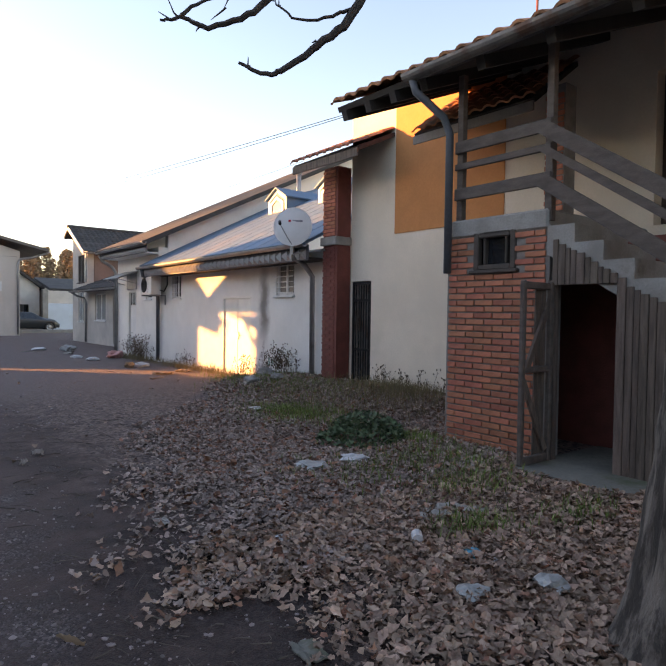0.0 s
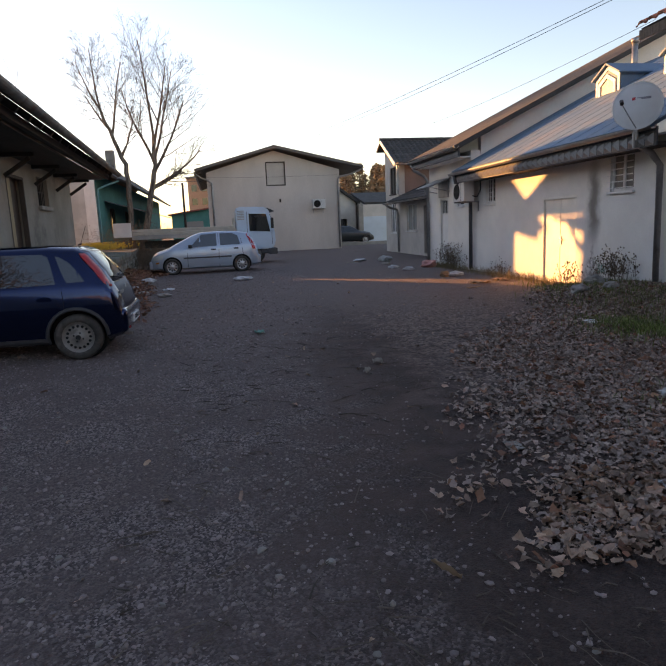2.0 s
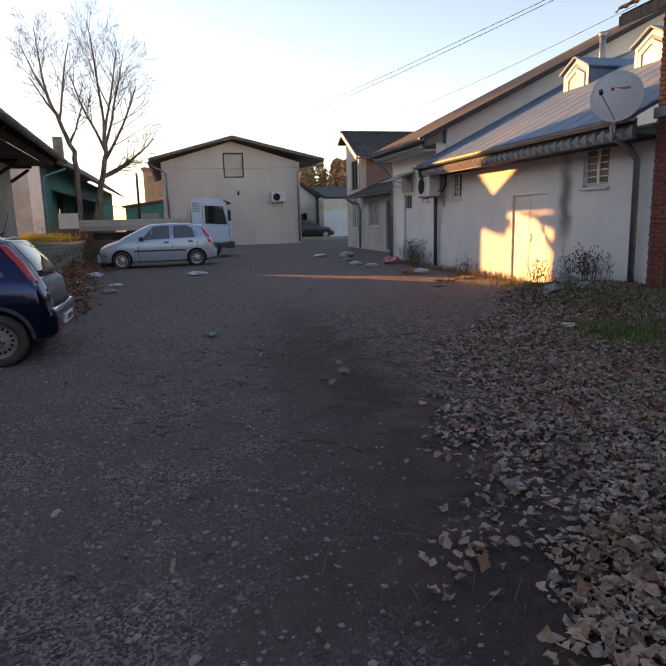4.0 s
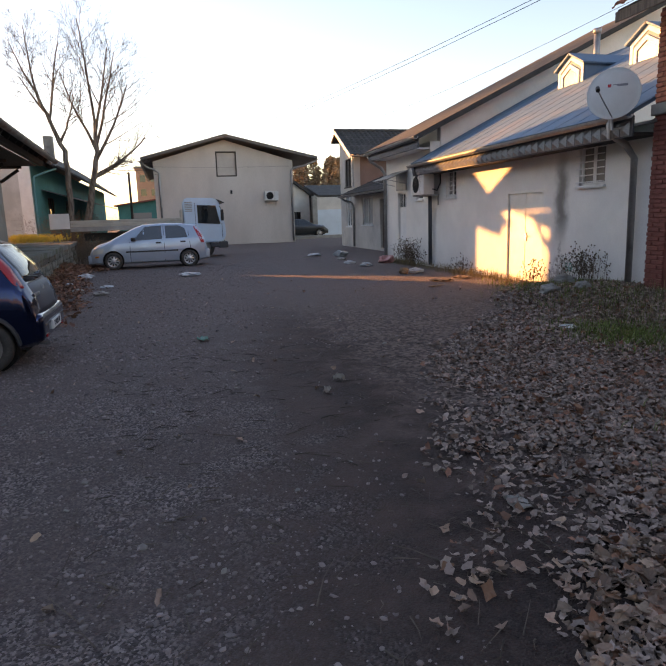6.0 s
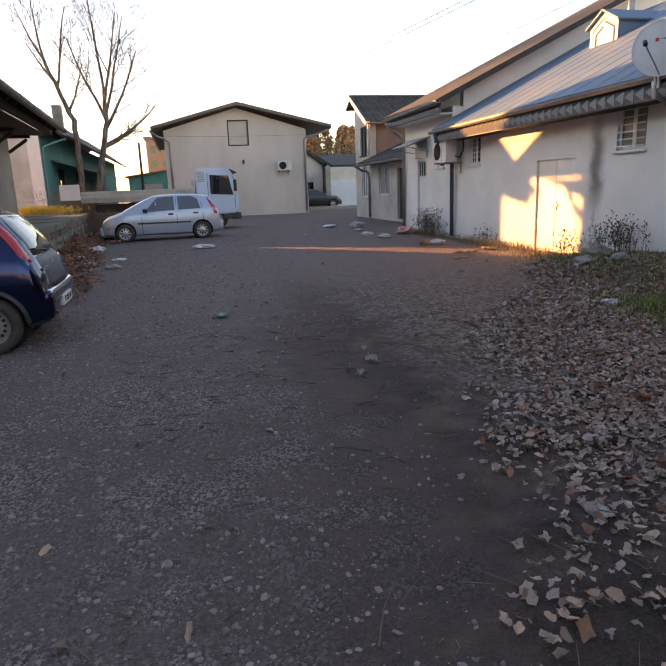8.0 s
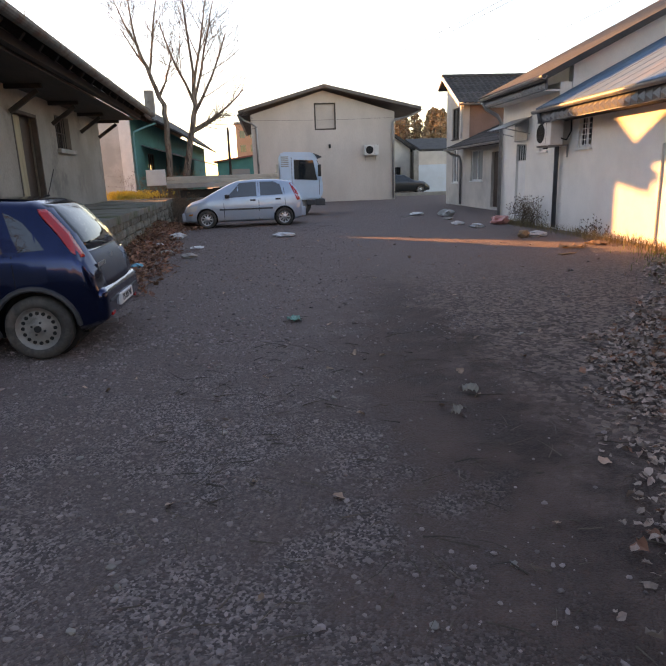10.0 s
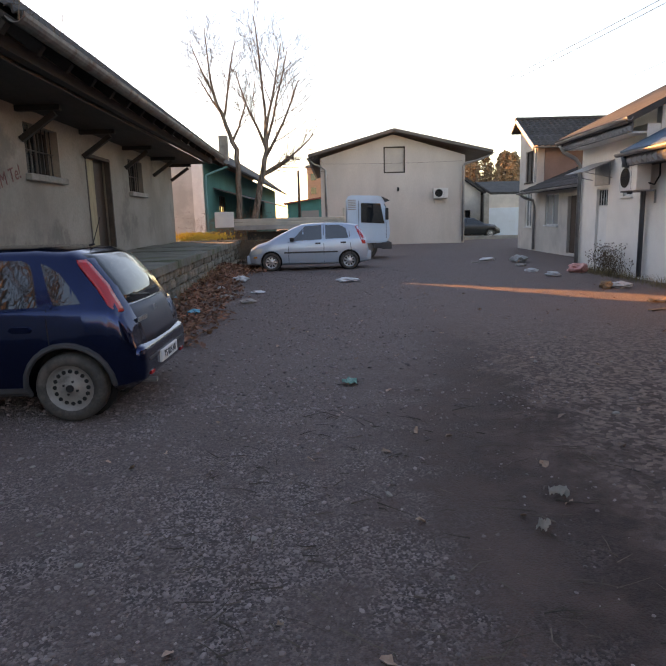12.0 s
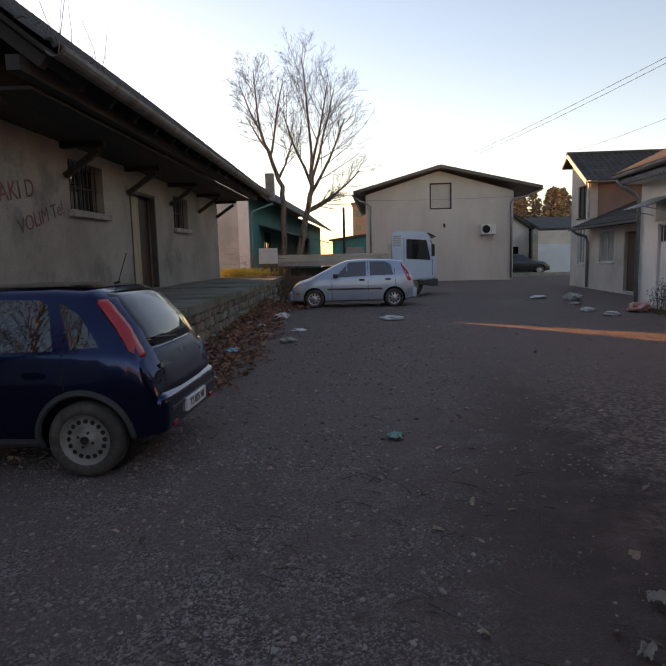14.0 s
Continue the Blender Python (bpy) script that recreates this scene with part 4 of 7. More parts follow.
part("roof", make(slab, [(-5.6, 75.4, 3.5), (-0.4, 75.4, 4.2), (-0.4, 80.5, 4.2), (-5.6, 80.5, 3.5)], 0.15), PAINTRED, sh2)
part("window", make(box, -3.6, -1.6, 75.96, 75.998, 1.0, 2.6), PALEGLASS, sh2)
apt = thing("distant_apartment_block", (-3, 150, 0), "distant brick-coloured apartment block lit by low sun", "building")
part("wall", make(box, -6, 6, 150, 165, -0.3, 13.5), mat("salmon_plaster", (0.5, 0.27, 0.17), 0.9, 0.15, 0.2, 5, 0), apt)
for k in range(4):
    for j in range(5):
        part("window", make(box, -5.2 + 2.3 * j, -4.0 + 2.3 * j, 149.95, 149.998, 1.2 + 3.1 * k, 2.7 + 3.1 * k), GLASS, apt)
part("roof", make(box, -6.4, 6.4, 149.6, 165.4, 13.5, 13.9), CONCRETE, apt)
pole = thing("utility_pole", (-2.9, 60, 0), "dark wooden utility pole", "pole")
part("shaft", make(tube, [(-2.9, 60, -0.2), (-2.9, 60, 5.9)], 0.13, 8, 0.1), FRAMEWOOD, pole)

# ---- behind the gap: white house, painted wall, kerb ----
gaph = thing("white_gable_house", (12, 56, 0), "old white house with a dark tiled gable roof", "house")
part("wall", joined((wall, "y", 55.0, 0.3, 6.5, 12.2, -0.3, 3.4, [(10.2, 11.4, 0.2, 2.0)]), (prism, [(6.5, 3.4), (12.2, 3.4), (9.3, 5.6)], "y", 55.0, 55.3)), mat("aged_white_plaster", (0.72, 0.68, 0.62), 0.95, 0.15, 1, 20, 0.4), gaph)
part("side_wall", make(wall, "x", 12.2, -0.3, 55.3, 64.0, -0.3, 3.4), ANNEX, gaph)
part("roof", make(slab, [(9.3, 54.5, 5.75), (9.3, 64, 5.75), (13.2, 64, 2.95), (13.2, 54.5, 2.95)], 0.2), DARKTILE, gaph)
part("roof", make(slab, [(9.3, 54.5, 5.75), (9.3, 64, 5.75), (5.6, 64, 2.95), (5.6, 54.5, 2.95)], 0.2), DARKTILE, gaph)
part("garage_opening", make(box, 10.2, 11.4, 55.2, 55.28, 0.2, 2.0), GLASS, gaph)
yw = thing("yard_wall", (14.5, 52, 0), "long yard wall painted white and pale blue", "wall")
part("lower_wall", make(bevel_box, 12.15, 26.0, 52.0, 52.3, -0.3, 2.1, 0.02), mat("pale_blue_paint", (0.55, 0.62, 0.68), 0.8, 0.1, 0.8, 20, 0.3, dirt=(0.45, 0.46, 0.47)), yw)
part("upper_wall", make(bevel_box, 12.15, 26.0, 52.02, 52.28, 2.1, 3.1, 0.02), ANNEX, yw)
part("post", make(bevel_box, 11.75, 12.15, 51.9, 52.4, -0.3, 3.2, 0.02), CONCRETE, yw)
lt = thing("lean_to_roof", (17, 56, 0), "sagging dark tiled roof behind the yard wall", "roof")
part("roof", make(slab, [(12.4, 52.4, 3.3), (30.0, 52.4, 3.2), (30.0, 58.0, 4.3), (12.4, 58.0, 4.4)], 0.2), DARKTILE, lt)
part("back_wall", make(box, 12.5, 29.9, 57.4, 57.7, -0.2, 4.15), ANNEX, lt)
part("side_wall", make(prism, [(52.5, -0.2), (57.3, -0.2), (57.3, 4.05), (52.5, 3.1)], "x", 12.5, 12.7), ANNEX, lt)
kerb = thing("concrete_kerb", (9, 45.5, 0), "low broken concrete kerb", "kerb")
part("kerb_stone", make(bevel_box, 7.97, 14.0, 45.2, 45.5, -0.1, 0.22, 0.03), CONCRETE, kerb)


# ---- vehicles ----
def paint(name, col, metal=0.3):
    m = mat(name, col, 0.38, 0.06, 1.2, 90, 0.02, metal=metal, coat=0.8)
    return m


def cut(ob, tools):
    for t in tools:
        md = ob.modifiers.new("cut", "BOOLEAN")
        md.operation, md.object, md.solver = "DIFFERENCE", t, "EXACT"
    dg = bpy.context.evaluated_depsgraph_get()
    me = bpy.data.meshes.new_from_object(ob.evaluated_get(dg))
    ob.modifiers.clear()
    ob.data = me
    for t in tools:
        bpy.data.objects.remove(t)


class Shape:
    """A hatchback body: sections along x (nose towards +x), rear axle at x = 0."""

    def __init__(self, keys):
        self.k = np.array(keys)  # x, half width, belt height, roof half width, top height, sill height

    def at(self, x):
        return [float(np.interp(x, self.k[:, 0], self.k[:, i])) for i in range(1, 6)]

    def section(self, x):
        w, zb, wr, zt, zs = self.at(x)
        return [(0.0, zs), (w * 0.86, zs), (w * 0.955, zs + 0.05), (w * 0.992, zs + 0.22), (w, min(zb - 0.12, 0.62)), (w * 0.992, zb - 0.06), (w * 0.965, zb), (wr + 0.02, zt - 0.07), (wr * 0.93, zt - 0.022), (wr * 0.6, zt - 0.004), (0.0, zt)]

    def side(self, x, z):
        s = self.section(x)
        for (a, za), (b, zb) in zip(s[1:], s[2:]):
            if za <= z <= zb:
                return a + (b - a) * (z - za) / max(1e-6, zb - za)
        return s[-3][0]

    def body(self):
        bm = bmesh.new()
        x0, x1 = self.k[0, 0], self.k[-1, 0]
        stations = sorted(set(np.round(np.linspace(x0, x1, 56), 4)) | {float(v) for v in self.k[:, 0]})
        rings = []
        for x in stations:
            s = self.section(x)
            full = s + [(-a, b) for a, b in s[-2:0:-1]]
            rings.append([bm.verts.new((x, a, b)) for a, b in full])
        n = len(rings[0])
        for a, b in zip(rings, rings[1:]):
            for i in range(n):
                bm.faces.new((a[i], a[(i + 1) % n], b[(i + 1) % n], b[i]))
        bm.faces.new(rings[0][::-1])
        bm.faces.new(rings[-1])
        bmesh.ops.recalc_face_normals(bm, faces=bm.faces[:])
        return bm

    def patch(self, bm, poly, s, off=0.004, thick=0.012):
        """A side panel: polygon of (x, z) laid on the flank s (+1 or -1)."""
        bm.faces.new([bm.verts.new((x, 0, z)) for x, z in poly])
        bmesh.ops.triangulate(bm, faces=bm.faces[:])
        bmesh.ops.subdivide_edges(bm, edges=bm.edges[:], cuts=3, use_grid_fill=True)
        ret = bmesh.ops.extrude_face_region(bm, geom=bm.faces[:])
        inner_ = {v for v in ret["geom"] if isinstance(v, bmesh.types.BMVert)}
        for v in bm.verts:
            v.co.y = s * (self.side(v.co.x, v.co.z) + (-thick if v in inner_ else off))
        bmesh.ops.recalc_face_normals(bm, faces=bm.faces[:])


def lathe(bm, prof, y0, s, seg=28):
    """Turns (radius, depth) round the wheel's axle, which lies along y."""
    rings = [[bm.verts.new((r * math.cos(a), y0 + s * d, r * math.sin(a))) for a in (2 * math.pi * k / seg for k in range(seg))] for r, d in prof]
    for a, b in zip(rings, rings[1:]):
        for k in range(seg):
            bm.faces.new((a[k], a[(k + 1) % seg], b[(k + 1) % seg], b[k]))


def shift(bm, x, z, y=0):
    bmesh.ops.translate(bm, verts=bm.verts[:], vec=(x, y, z))
    return bm


def wheel(parent, x, y, s, r, rim_mat, style):
    """s: the side it faces. Tyre, rim, hub and holes or spokes."""
    t = bmesh.new()
    lathe(t, [(r * 0.66, -0.02), (r * 0.70, 0.0), (r * 0.86, 0.012), (r * 0.96, -0.005), (r, -0.035), (r, -0.13), (r * 0.95, -0.165), (r * 0.66, -0.165)], 0, s)
    w = part("wheel", shift(t, x, r, y), RUBBER, parent, smooth=True)
    t = bmesh.new()
    lathe(t, [(r * 0.67, -0.005), (r * 0.64, -0.008), (r * 0.60, -0.035), (r * 0.52, -0.04), (r * 0.30, -0.02), (r * 0.20, -0.018), (r * 0.16, -0.005), (r * 0.02, -0.004)], 0, s)
    part("rim", shift(t, x, r, y), rim_mat, w, smooth=True)
    t = bmesh.new()
    if style == "steel":
        for k in range(16):
            a = 2 * math.pi * k / 16
            c = Vector((x + r * 0.475 * math.cos(a), y - s * 0.036, r + r * 0.475 * math.sin(a)))
            tube(t, [c, c + Vector((0, s * 0.006, 0))], r * 0.062, 8)
        part("vent_holes", t, DARK, w)
        t = bmesh.new()
        for k in range(4):
            a = 2 * math.pi * k / 4 + 0.4
            c = Vector((x + r * 0.2 * math.cos(a), y - s * 0.02, r + r * 0.2 * math.sin(a)))
            tube(t, [c, c + Vector((0, s * 0.014, 0))], 0.011, 6)
        tube(t, [(x, y - s * 0.004, r), (x, y + s * 0.008, r)], r * 0.11, 10)
        part("hub", t, BLACK, w)
    else:
        for k in range(9):
            a = 2 * math.pi * k / 9
            c, d = Vector((math.cos(a), 0, math.sin(a))), Vector((-math.sin(a), 0, math.cos(a)))
            o = Vector((x, y - s * 0.016, r))
            q = [o + c * r * 0.3 - d * 0.008, o + c * r * 0.3 + d * 0.008, o + c * r * 0.56 + d * 0.03, o + c * r * 0.56 - d * 0.03]
            q = [v + Vector((0, -s * 0.003, 0)) for v in q]
            lo = [t.verts.new(v) for v in q]
            hi = [t.verts.new(v + Vector((0, s * 0.006, 0))) for v in q]
            t.faces.new(lo), t.faces.new(hi)
            for i in range(4):
                t.faces.new((lo[i], lo[(i + 1) % 4], hi[(i + 1) % 4], hi[i]))
        part("vent_holes", t, DARK, w)
    return w


def hatchback(name, label, shape, paint_mat, base, r, wheels, style, rim_mat, sides, extra):
    car = thing(name, (0, 0, 0), label, "car")
    body = part("body", shape.body(), paint_mat, car, smooth=True)
    tools = []
    for x in (0.0, base):
        t = bmesh.new()
        tube(t, [(x, -1.2, r + 0.01), (x, 1.2, r + 0.01)], r + 0.055, 32)
        tools.append(part("tool", t, DARK, None))
    cut(body, tools)
    for p in body.data.polygons:
        p.use_smooth = True
    mod = body.modifiers.new("edge", "EDGE_SPLIT")
    mod.split_angle = radians(38)
    part("underbody", joined((box, -0.36, base + 0.45, -0.55, 0.55, 0.18, 0.5)), DARK, car)
    for x in (0.0, base):
        t = bmesh.new()
        tube(t, [(x, -0.62, r + 0.02), (x, 0.62, r + 0.02)], r + 0.05, 24)
        part("wheel_well", t, DARK, car)
        for s in (-1, 1):
            wheel(car, x, s * wheels, s, r, rim_mat, style)
    for s in (-1, 1):
        for nm, poly, m, off in sides:
            t = bmesh.new()
            shape.patch(t, poly, s, off)
            part(nm, t, m, body)
    extra(car, body)
    return car


REDLENS = glass_mat("red_lamp_lens", (0.45, 0.008, 0.010), 0.2)
CLEARLENS = glass_mat("clear_lamp_lens", (0.55, 0.55, 0.52), 0.1)
AMBER = glass_mat("amber_lens", (0.7, 0.25, 0.03), 0.15)
CARGLASS = glass_mat("car_glass", (0.012, 0.017, 0.02), 0.02)
SIDEGLASS = glass_mat("car_side_glass", (0.012, 0.016, 0.018), 0.02)
SIDEGLASS.node_tree.nodes["Principled BSDF"].inputs["IOR"].default_value = 1.75
STEEL = mat("grey_steel_wheel", (0.25, 0.235, 0.215), 0.6, 0.15, 8, 50, 0.1, metal=0.4, dirt=(0.12, 0.11, 0.10))
ALLOY = mat("silver_wheel_trim", (0.5, 0.5, 0.5), 0.4, 0.1, 8, 50, 0.05, metal=0.6)
NAVY = mat("navy_car_paint", (0.002, 0.013, 0.06), 0.16, 0.04, 1.2, 90, 0.0, metal=0.9, coat=0.6)
SILVER = paint("silver_blue_car_paint", (0.40, 0.47, 0.56), 0.45)
PLATE = mat("number_plate_white", (0.75, 0.75, 0.73), 0.4, 0.05, 10, 60, 0.02)


def letters(parent, text, m, size, material, extrude=0.0015):
    cu = bpy.data.curves.new("lettering", "FONT")
    cu.body, cu.size, cu.extrude, cu.align_x, cu.align_y = text, size, extrude, "CENTER", "CENTER"
    tmp = new("lettering", cu)
    me = bpy.data.meshes.new_from_object(tmp.evaluated_get(bpy.context.evaluated_depsgraph_get()))
    bpy.data.objects.remove(tmp)
    bpy.data.curves.remove(cu)
    me.materials.clear()
    me.materials.append(material)
    me.transform(m)
    ob = new("lettering", me)
    ob.parent = parent
    ob.matrix_parent_inverse = back(parent)
    return ob


def arch(shape, x, r, s, rr=0.05):
    t = bmesh.new()
    pts = []
    for k in range(15):
        a = radians(-12 + 204 * k / 14)
        px, pz = x + (r + 0.065) * math.cos(a), r + 0.01 + (r + 0.065) * math.sin(a)
        pts.append((px, s * (shape.side(px, max(pz, 0.22)) + 0.002), pz))
    tube(t, pts, rr * 0.5, 6)
    return t


navy_car_shape = Shape([
    (-0.56, 0.56, 0.52, 0.50, 0.56, 0.34), (-0.54, 0.66, 0.58, 0.58, 0.66, 0.30), (-0.51, 0.735, 0.70, 0.64, 0.78, 0.27), (-0.44, 0.775, 0.86, 0.63, 0.93, 0.25), (-0.34, 0.79, 0.94, 0.61, 1.11, 0.235), (-0.15, 0.81, 0.95, 0.58, 1.345, 0.22),
    (0.0, 0.816, 0.95, 0.59, 1.41, 0.21), (0.3, 0.82, 0.95, 0.59, 1.435, 0.2), (0.9, 0.822, 0.94, 0.60, 1.44, 0.2), (1.5, 0.82, 0.92, 0.59, 1.41, 0.2), (1.75, 0.82, 0.91, 0.575, 1.35, 0.2),
    (2.35, 0.815, 0.89, 0.66, 1.02, 0.2), (2.5, 0.81, 0.86, 0.69, 0.95, 0.2), (2.9, 0.785, 0.76, 0.66, 0.84, 0.22), (3.1, 0.72, 0.66, 0.58, 0.74, 0.24), (3.2, 0.60, 0.5, 0.5, 0.56, 0.28)])


def navy_car_extra(car, body):
    sh = navy_car_shape
    # tailgate pieces follow the rear slope
    def rear(y, z, off=0.006):
        xs_, zs_ = (-0.56, -0.54, -0.51, -0.44, -0.34, -0.15, 0.0), (0.56, 0.66, 0.78, 0.93, 1.11, 1.345, 1.41)
        x = float(np.interp(z, zs_, xs_))
        return (x - off, y, z)

    def rear_band(rows, off, thick=0.02):
        """Rows of (height, half width) laid on the rear slope."""
        t = bmesh.new()
        grid = []
        for z, w in rows:
            grid.append([t.verts.new(Vector(rear(w * q, z, off - 0.05 * q ** 4))) for q in (-1, -0.75, -0.4, 0, 0.4, 0.75, 1)])
        fs = [t.faces.new((a[k], a[k + 1], b[k + 1], b[k])) for a, b in zip(grid, grid[1:]) for k in range(6)]
        ret = bmesh.ops.extrude_face_region(t, geom=fs)
        bmesh.ops.translate(t, verts=[v for v in ret["geom"] if isinstance(v, bmesh.types.BMVert)], vec=(thick, 0, 0))
        bmesh.ops.recalc_face_normals(t, faces=t.faces[:])
        return t
    part("rear_window", rear_band([(0.95, 0.57), (1.03, 0.565), (1.11, 0.55), (1.20, 0.53), (1.28, 0.51), (1.345, 0.48), (1.375, 0.44)], 0.022), CARGLASS, body, smooth=True)
    part("tailgate", rear_band([(0.60, 0.56), (0.66, 0.58), (0.72, 0.585), (0.78, 0.59), (0.86, 0.60), (0.93, 0.59)], 0.018), mat("grey_tailgate", (0.035, 0.045, 0.07), 0.5, 0.1, 3, 60, 0.05, metal=0.2), body, "dull dark grey tailgate", smooth=True)
    b = part("bumper", joined((bevel_box, -0.59, -0.33, -0.70, 0.70, 0.29, 0.61, 0.125, 6),), NAVY, car, smooth=True)
    part("bumper_strip", make(bevel_box, -0.597, -0.5, -0.56, 0.56, 0.455, 0.485, 0.012, 2), PLASTIC, b)
    pl = part("number_plate", make(bevel_box, -0.612, -0.585, -0.26, 0.26, 0.37, 0.48, 0.004), PLATE, car)
    letters(pl, "TS 025 NI", Matrix.Translation((-0.6135, 0, 0.425)) @ pose(0, 0, 0, 90, 0, -90), 0.09, BLACK)
    t = bmesh.new()
    tube(t, [rear(-0.02, 0.955, 0.03), rear(0.02, 0.975, 0.035), rear(0.40, 1.01, 0.03)], 0.01, 6)
    part("wiper", t, BLACK, body)
    bd = part("badge", make(tube, [rear(0.0, 0.83, 0.005), rear(0.0, 0.83, 0.02)], 0.045, 14), ZINC, body)
    part("badge", joined(*[(box, -0.522, -0.506, 0.31 + 0.045 * k, 0.343 + 0.045 * k, 0.79, 0.825) for k in range(5)]), ZINC, body, "chrome badge on the tailgate")
    part("aerial", make(tube, [(0.02, 0.0, 1.42), (-0.07, 0.0, 1.68)], 0.0035, 6), BLACK, car)
    part("aerial_base", make(tube, [(0.05, 0.0, 1.428), (0.0, 0.0, 1.44)], 0.010, 8), BLACK, car)
    for s in (-1, 1):
        for x in (0.0, 2.49):
            part("arch_trim", arch(sh, x, 0.29, s), PLASTIC, body)
        t = bmesh.new()
        rows_ = []
        for k in range(15):
            z = 0.90 + 0.43 * k / 14
            xr = rear(0, z, 0)[0]
            wide = float(np.interp(z, (0.90, 0.97, 1.10, 1.28, 1.365), (0.025, 0.06, 0.085, 0.085, 0.06)))
            pts = [(xr + 0.02 + wide * q, sh.side(xr + 0.02 + wide * q, z) + (0.006, 0.017, 0.02, 0.02, 0.012)[k2]) for k2, q in enumerate((0.0, 0.2, 0.5, 0.8, 1.0))]
            rows_.append([t.verts.new((x, s * a, z)) for x, a in pts])
        for lo_, hi_ in zip(rows_, rows_[1:]):
            for i in range(4):
                t.faces.new((lo_[i], lo_[i + 1], hi_[i + 1], hi_[i]))
        bmesh.ops.recalc_face_normals(t, faces=t.faces[:])
        lamp = part("tail_lamp", t, REDLENS, body, "tall red tail lamp", smooth=True)
        md = lamp.modifiers.new("thick", "SOLIDIFY")
        md.thickness = 0.025
    part("exhaust", make(tube, [(-0.58, 0.35, 0.24), (-0.2, 0.35, 0.24)], 0.025, 8), ZINC, car)
    for y in (-0.54, 0.44):
        part("reflector", make(box, -0.594, -0.57, y, y + 0.1, 0.33, 0.36), REDLENS, b)


SEAM = DARK
navy_car_sides = [
    ("side_window", [(0.20, 0.965), (0.94, 0.95), (0.94, 1.345), (0.36, 1.335), (0.29, 1.30), (0.255, 1.20)], SIDEGLASS, 0.003),
    ("side_window", [(1.02, 0.945), (1.62, 0.925), (1.32, 1.33), (1.02, 1.345)], SIDEGLASS, 0.003),
    ("quarter_window", [(-0.14, 0.985), (0.07, 0.975), (0.13, 1.10), (0.205, 1.31), (0.15, 1.29), (0.04, 1.22), (-0.06, 1.10)], SIDEGLASS, 0.003),
    ("seam", [(0.118, 0.63), (0.125, 0.63), (0.135, 0.95), (0.128, 0.95)], SEAM, 0.002),
    ("seam", [(0.975, 0.25), (0.985, 0.25), (0.985, 1.34), (0.975, 1.34)], SEAM, 0.003),
    ("seam", [(1.86, 0.25), (1.875, 0.25), (1.875, 0.88), (1.86, 0.88)], SEAM, 0.003),
    ("handle", [(0.25, 0.79), (0.27, 0.765), (0.40, 0.765), (0.43, 0.79), (0.40, 0.815), (0.27, 0.815)], NAVY, 0.022),
    ("sill", [(0.34, 0.22), (2.1, 0.22), (2.1, 0.30), (0.34, 0.30)], PLASTIC, 0.01),
]
navy_car = hatchback("blue_hatchback", "dark navy blue hatchback with plain steel wheels, parked", navy_car_shape, NAVY, 2.49, 0.29, 0.80, "steel", STEEL, navy_car_sides, navy_car_extra)
navy_car.matrix_basis = pose(-1.88, 9.59, 0.0, 0, 0, 180) @ Matrix.Diagonal((1, 1, 0.985, 1))

silver_car_shape = Shape([
    (-0.66, 0.58, 0.50, 0.5, 0.55, 0.32), (-0.63, 0.70, 0.60, 0.6, 0.68, 0.28), (-0.55, 0.77, 0.86, 0.66, 0.95, 0.25), (-0.42, 0.80, 0.97, 0.62, 1.2, 0.22), (-0.28, 0.815, 0.99, 0.585, 1.40, 0.2),
    (0.2, 0.825, 0.98, 0.585, 1.465, 0.19), (0.9, 0.83, 0.955, 0.59, 1.48, 0.19), (1.45, 0.83, 0.93, 0.585, 1.45, 0.19), (1.72, 0.825, 0.915, 0.58, 1.36, 0.19), (2.42, 0.815, 0.88, 0.68, 1.02, 0.19),
    (2.55, 0.81, 0.85, 0.70, 0.94, 0.19), (2.95, 0.78, 0.74, 0.66, 0.82, 0.2), (3.12, 0.70, 0.62, 0.56, 0.70, 0.22), (3.2, 0.6, 0.48, 0.5, 0.54, 0.26)])


def silver_car_extra(car, body):
    sh = silver_car_shape
    b = part("bumper", make(bevel_box, -0.70, -0.52, -0.74, 0.74, 0.28, 0.58, 0.05, 3), SILVER, car, smooth=True)
    part("bumper_strip", make(bevel_box, -0.712, -0.6, -0.7, 0.7, 0.44, 0.52, 0.02), PLASTIC, b)
    part("front_bumper", make(bevel_box, 2.98, 3.25, -0.66, 0.66, 0.22, 0.5, 0.06, 3), SILVER, car, smooth=True)
    for s in (-1, 1):
        t = bmesh.new()
        sh.patch(t, [(-0.52, 0.80), (-0.42, 0.80), (-0.20, 1.33), (-0.28, 1.37), (-0.42, 1.18), (-0.5, 1.0)], s, 0.006)
        part("tail_lamp", t, REDLENS, body)
        t = bmesh.new()
        sh.patch(t, [(2.78, 0.56), (3.1, 0.52), (3.08, 0.64), (2.92, 0.70), (2.72, 0.72)], s, 0.006)
        part("headlamp", t, CLEARLENS, body)
        part("mirror", make(bevel_box, 1.72, 1.86, *sorted((s * 0.80, s * 0.95)), 0.92, 1.04, 0.03, 2), BLACK, body)
        t = bmesh.new()
        sh.patch(t, [(2.9, 0.42), (3.02, 0.41), (3.02, 0.46), (2.9, 0.47)], s, 0.008)
        part("side_lamp", t, AMBER, body)


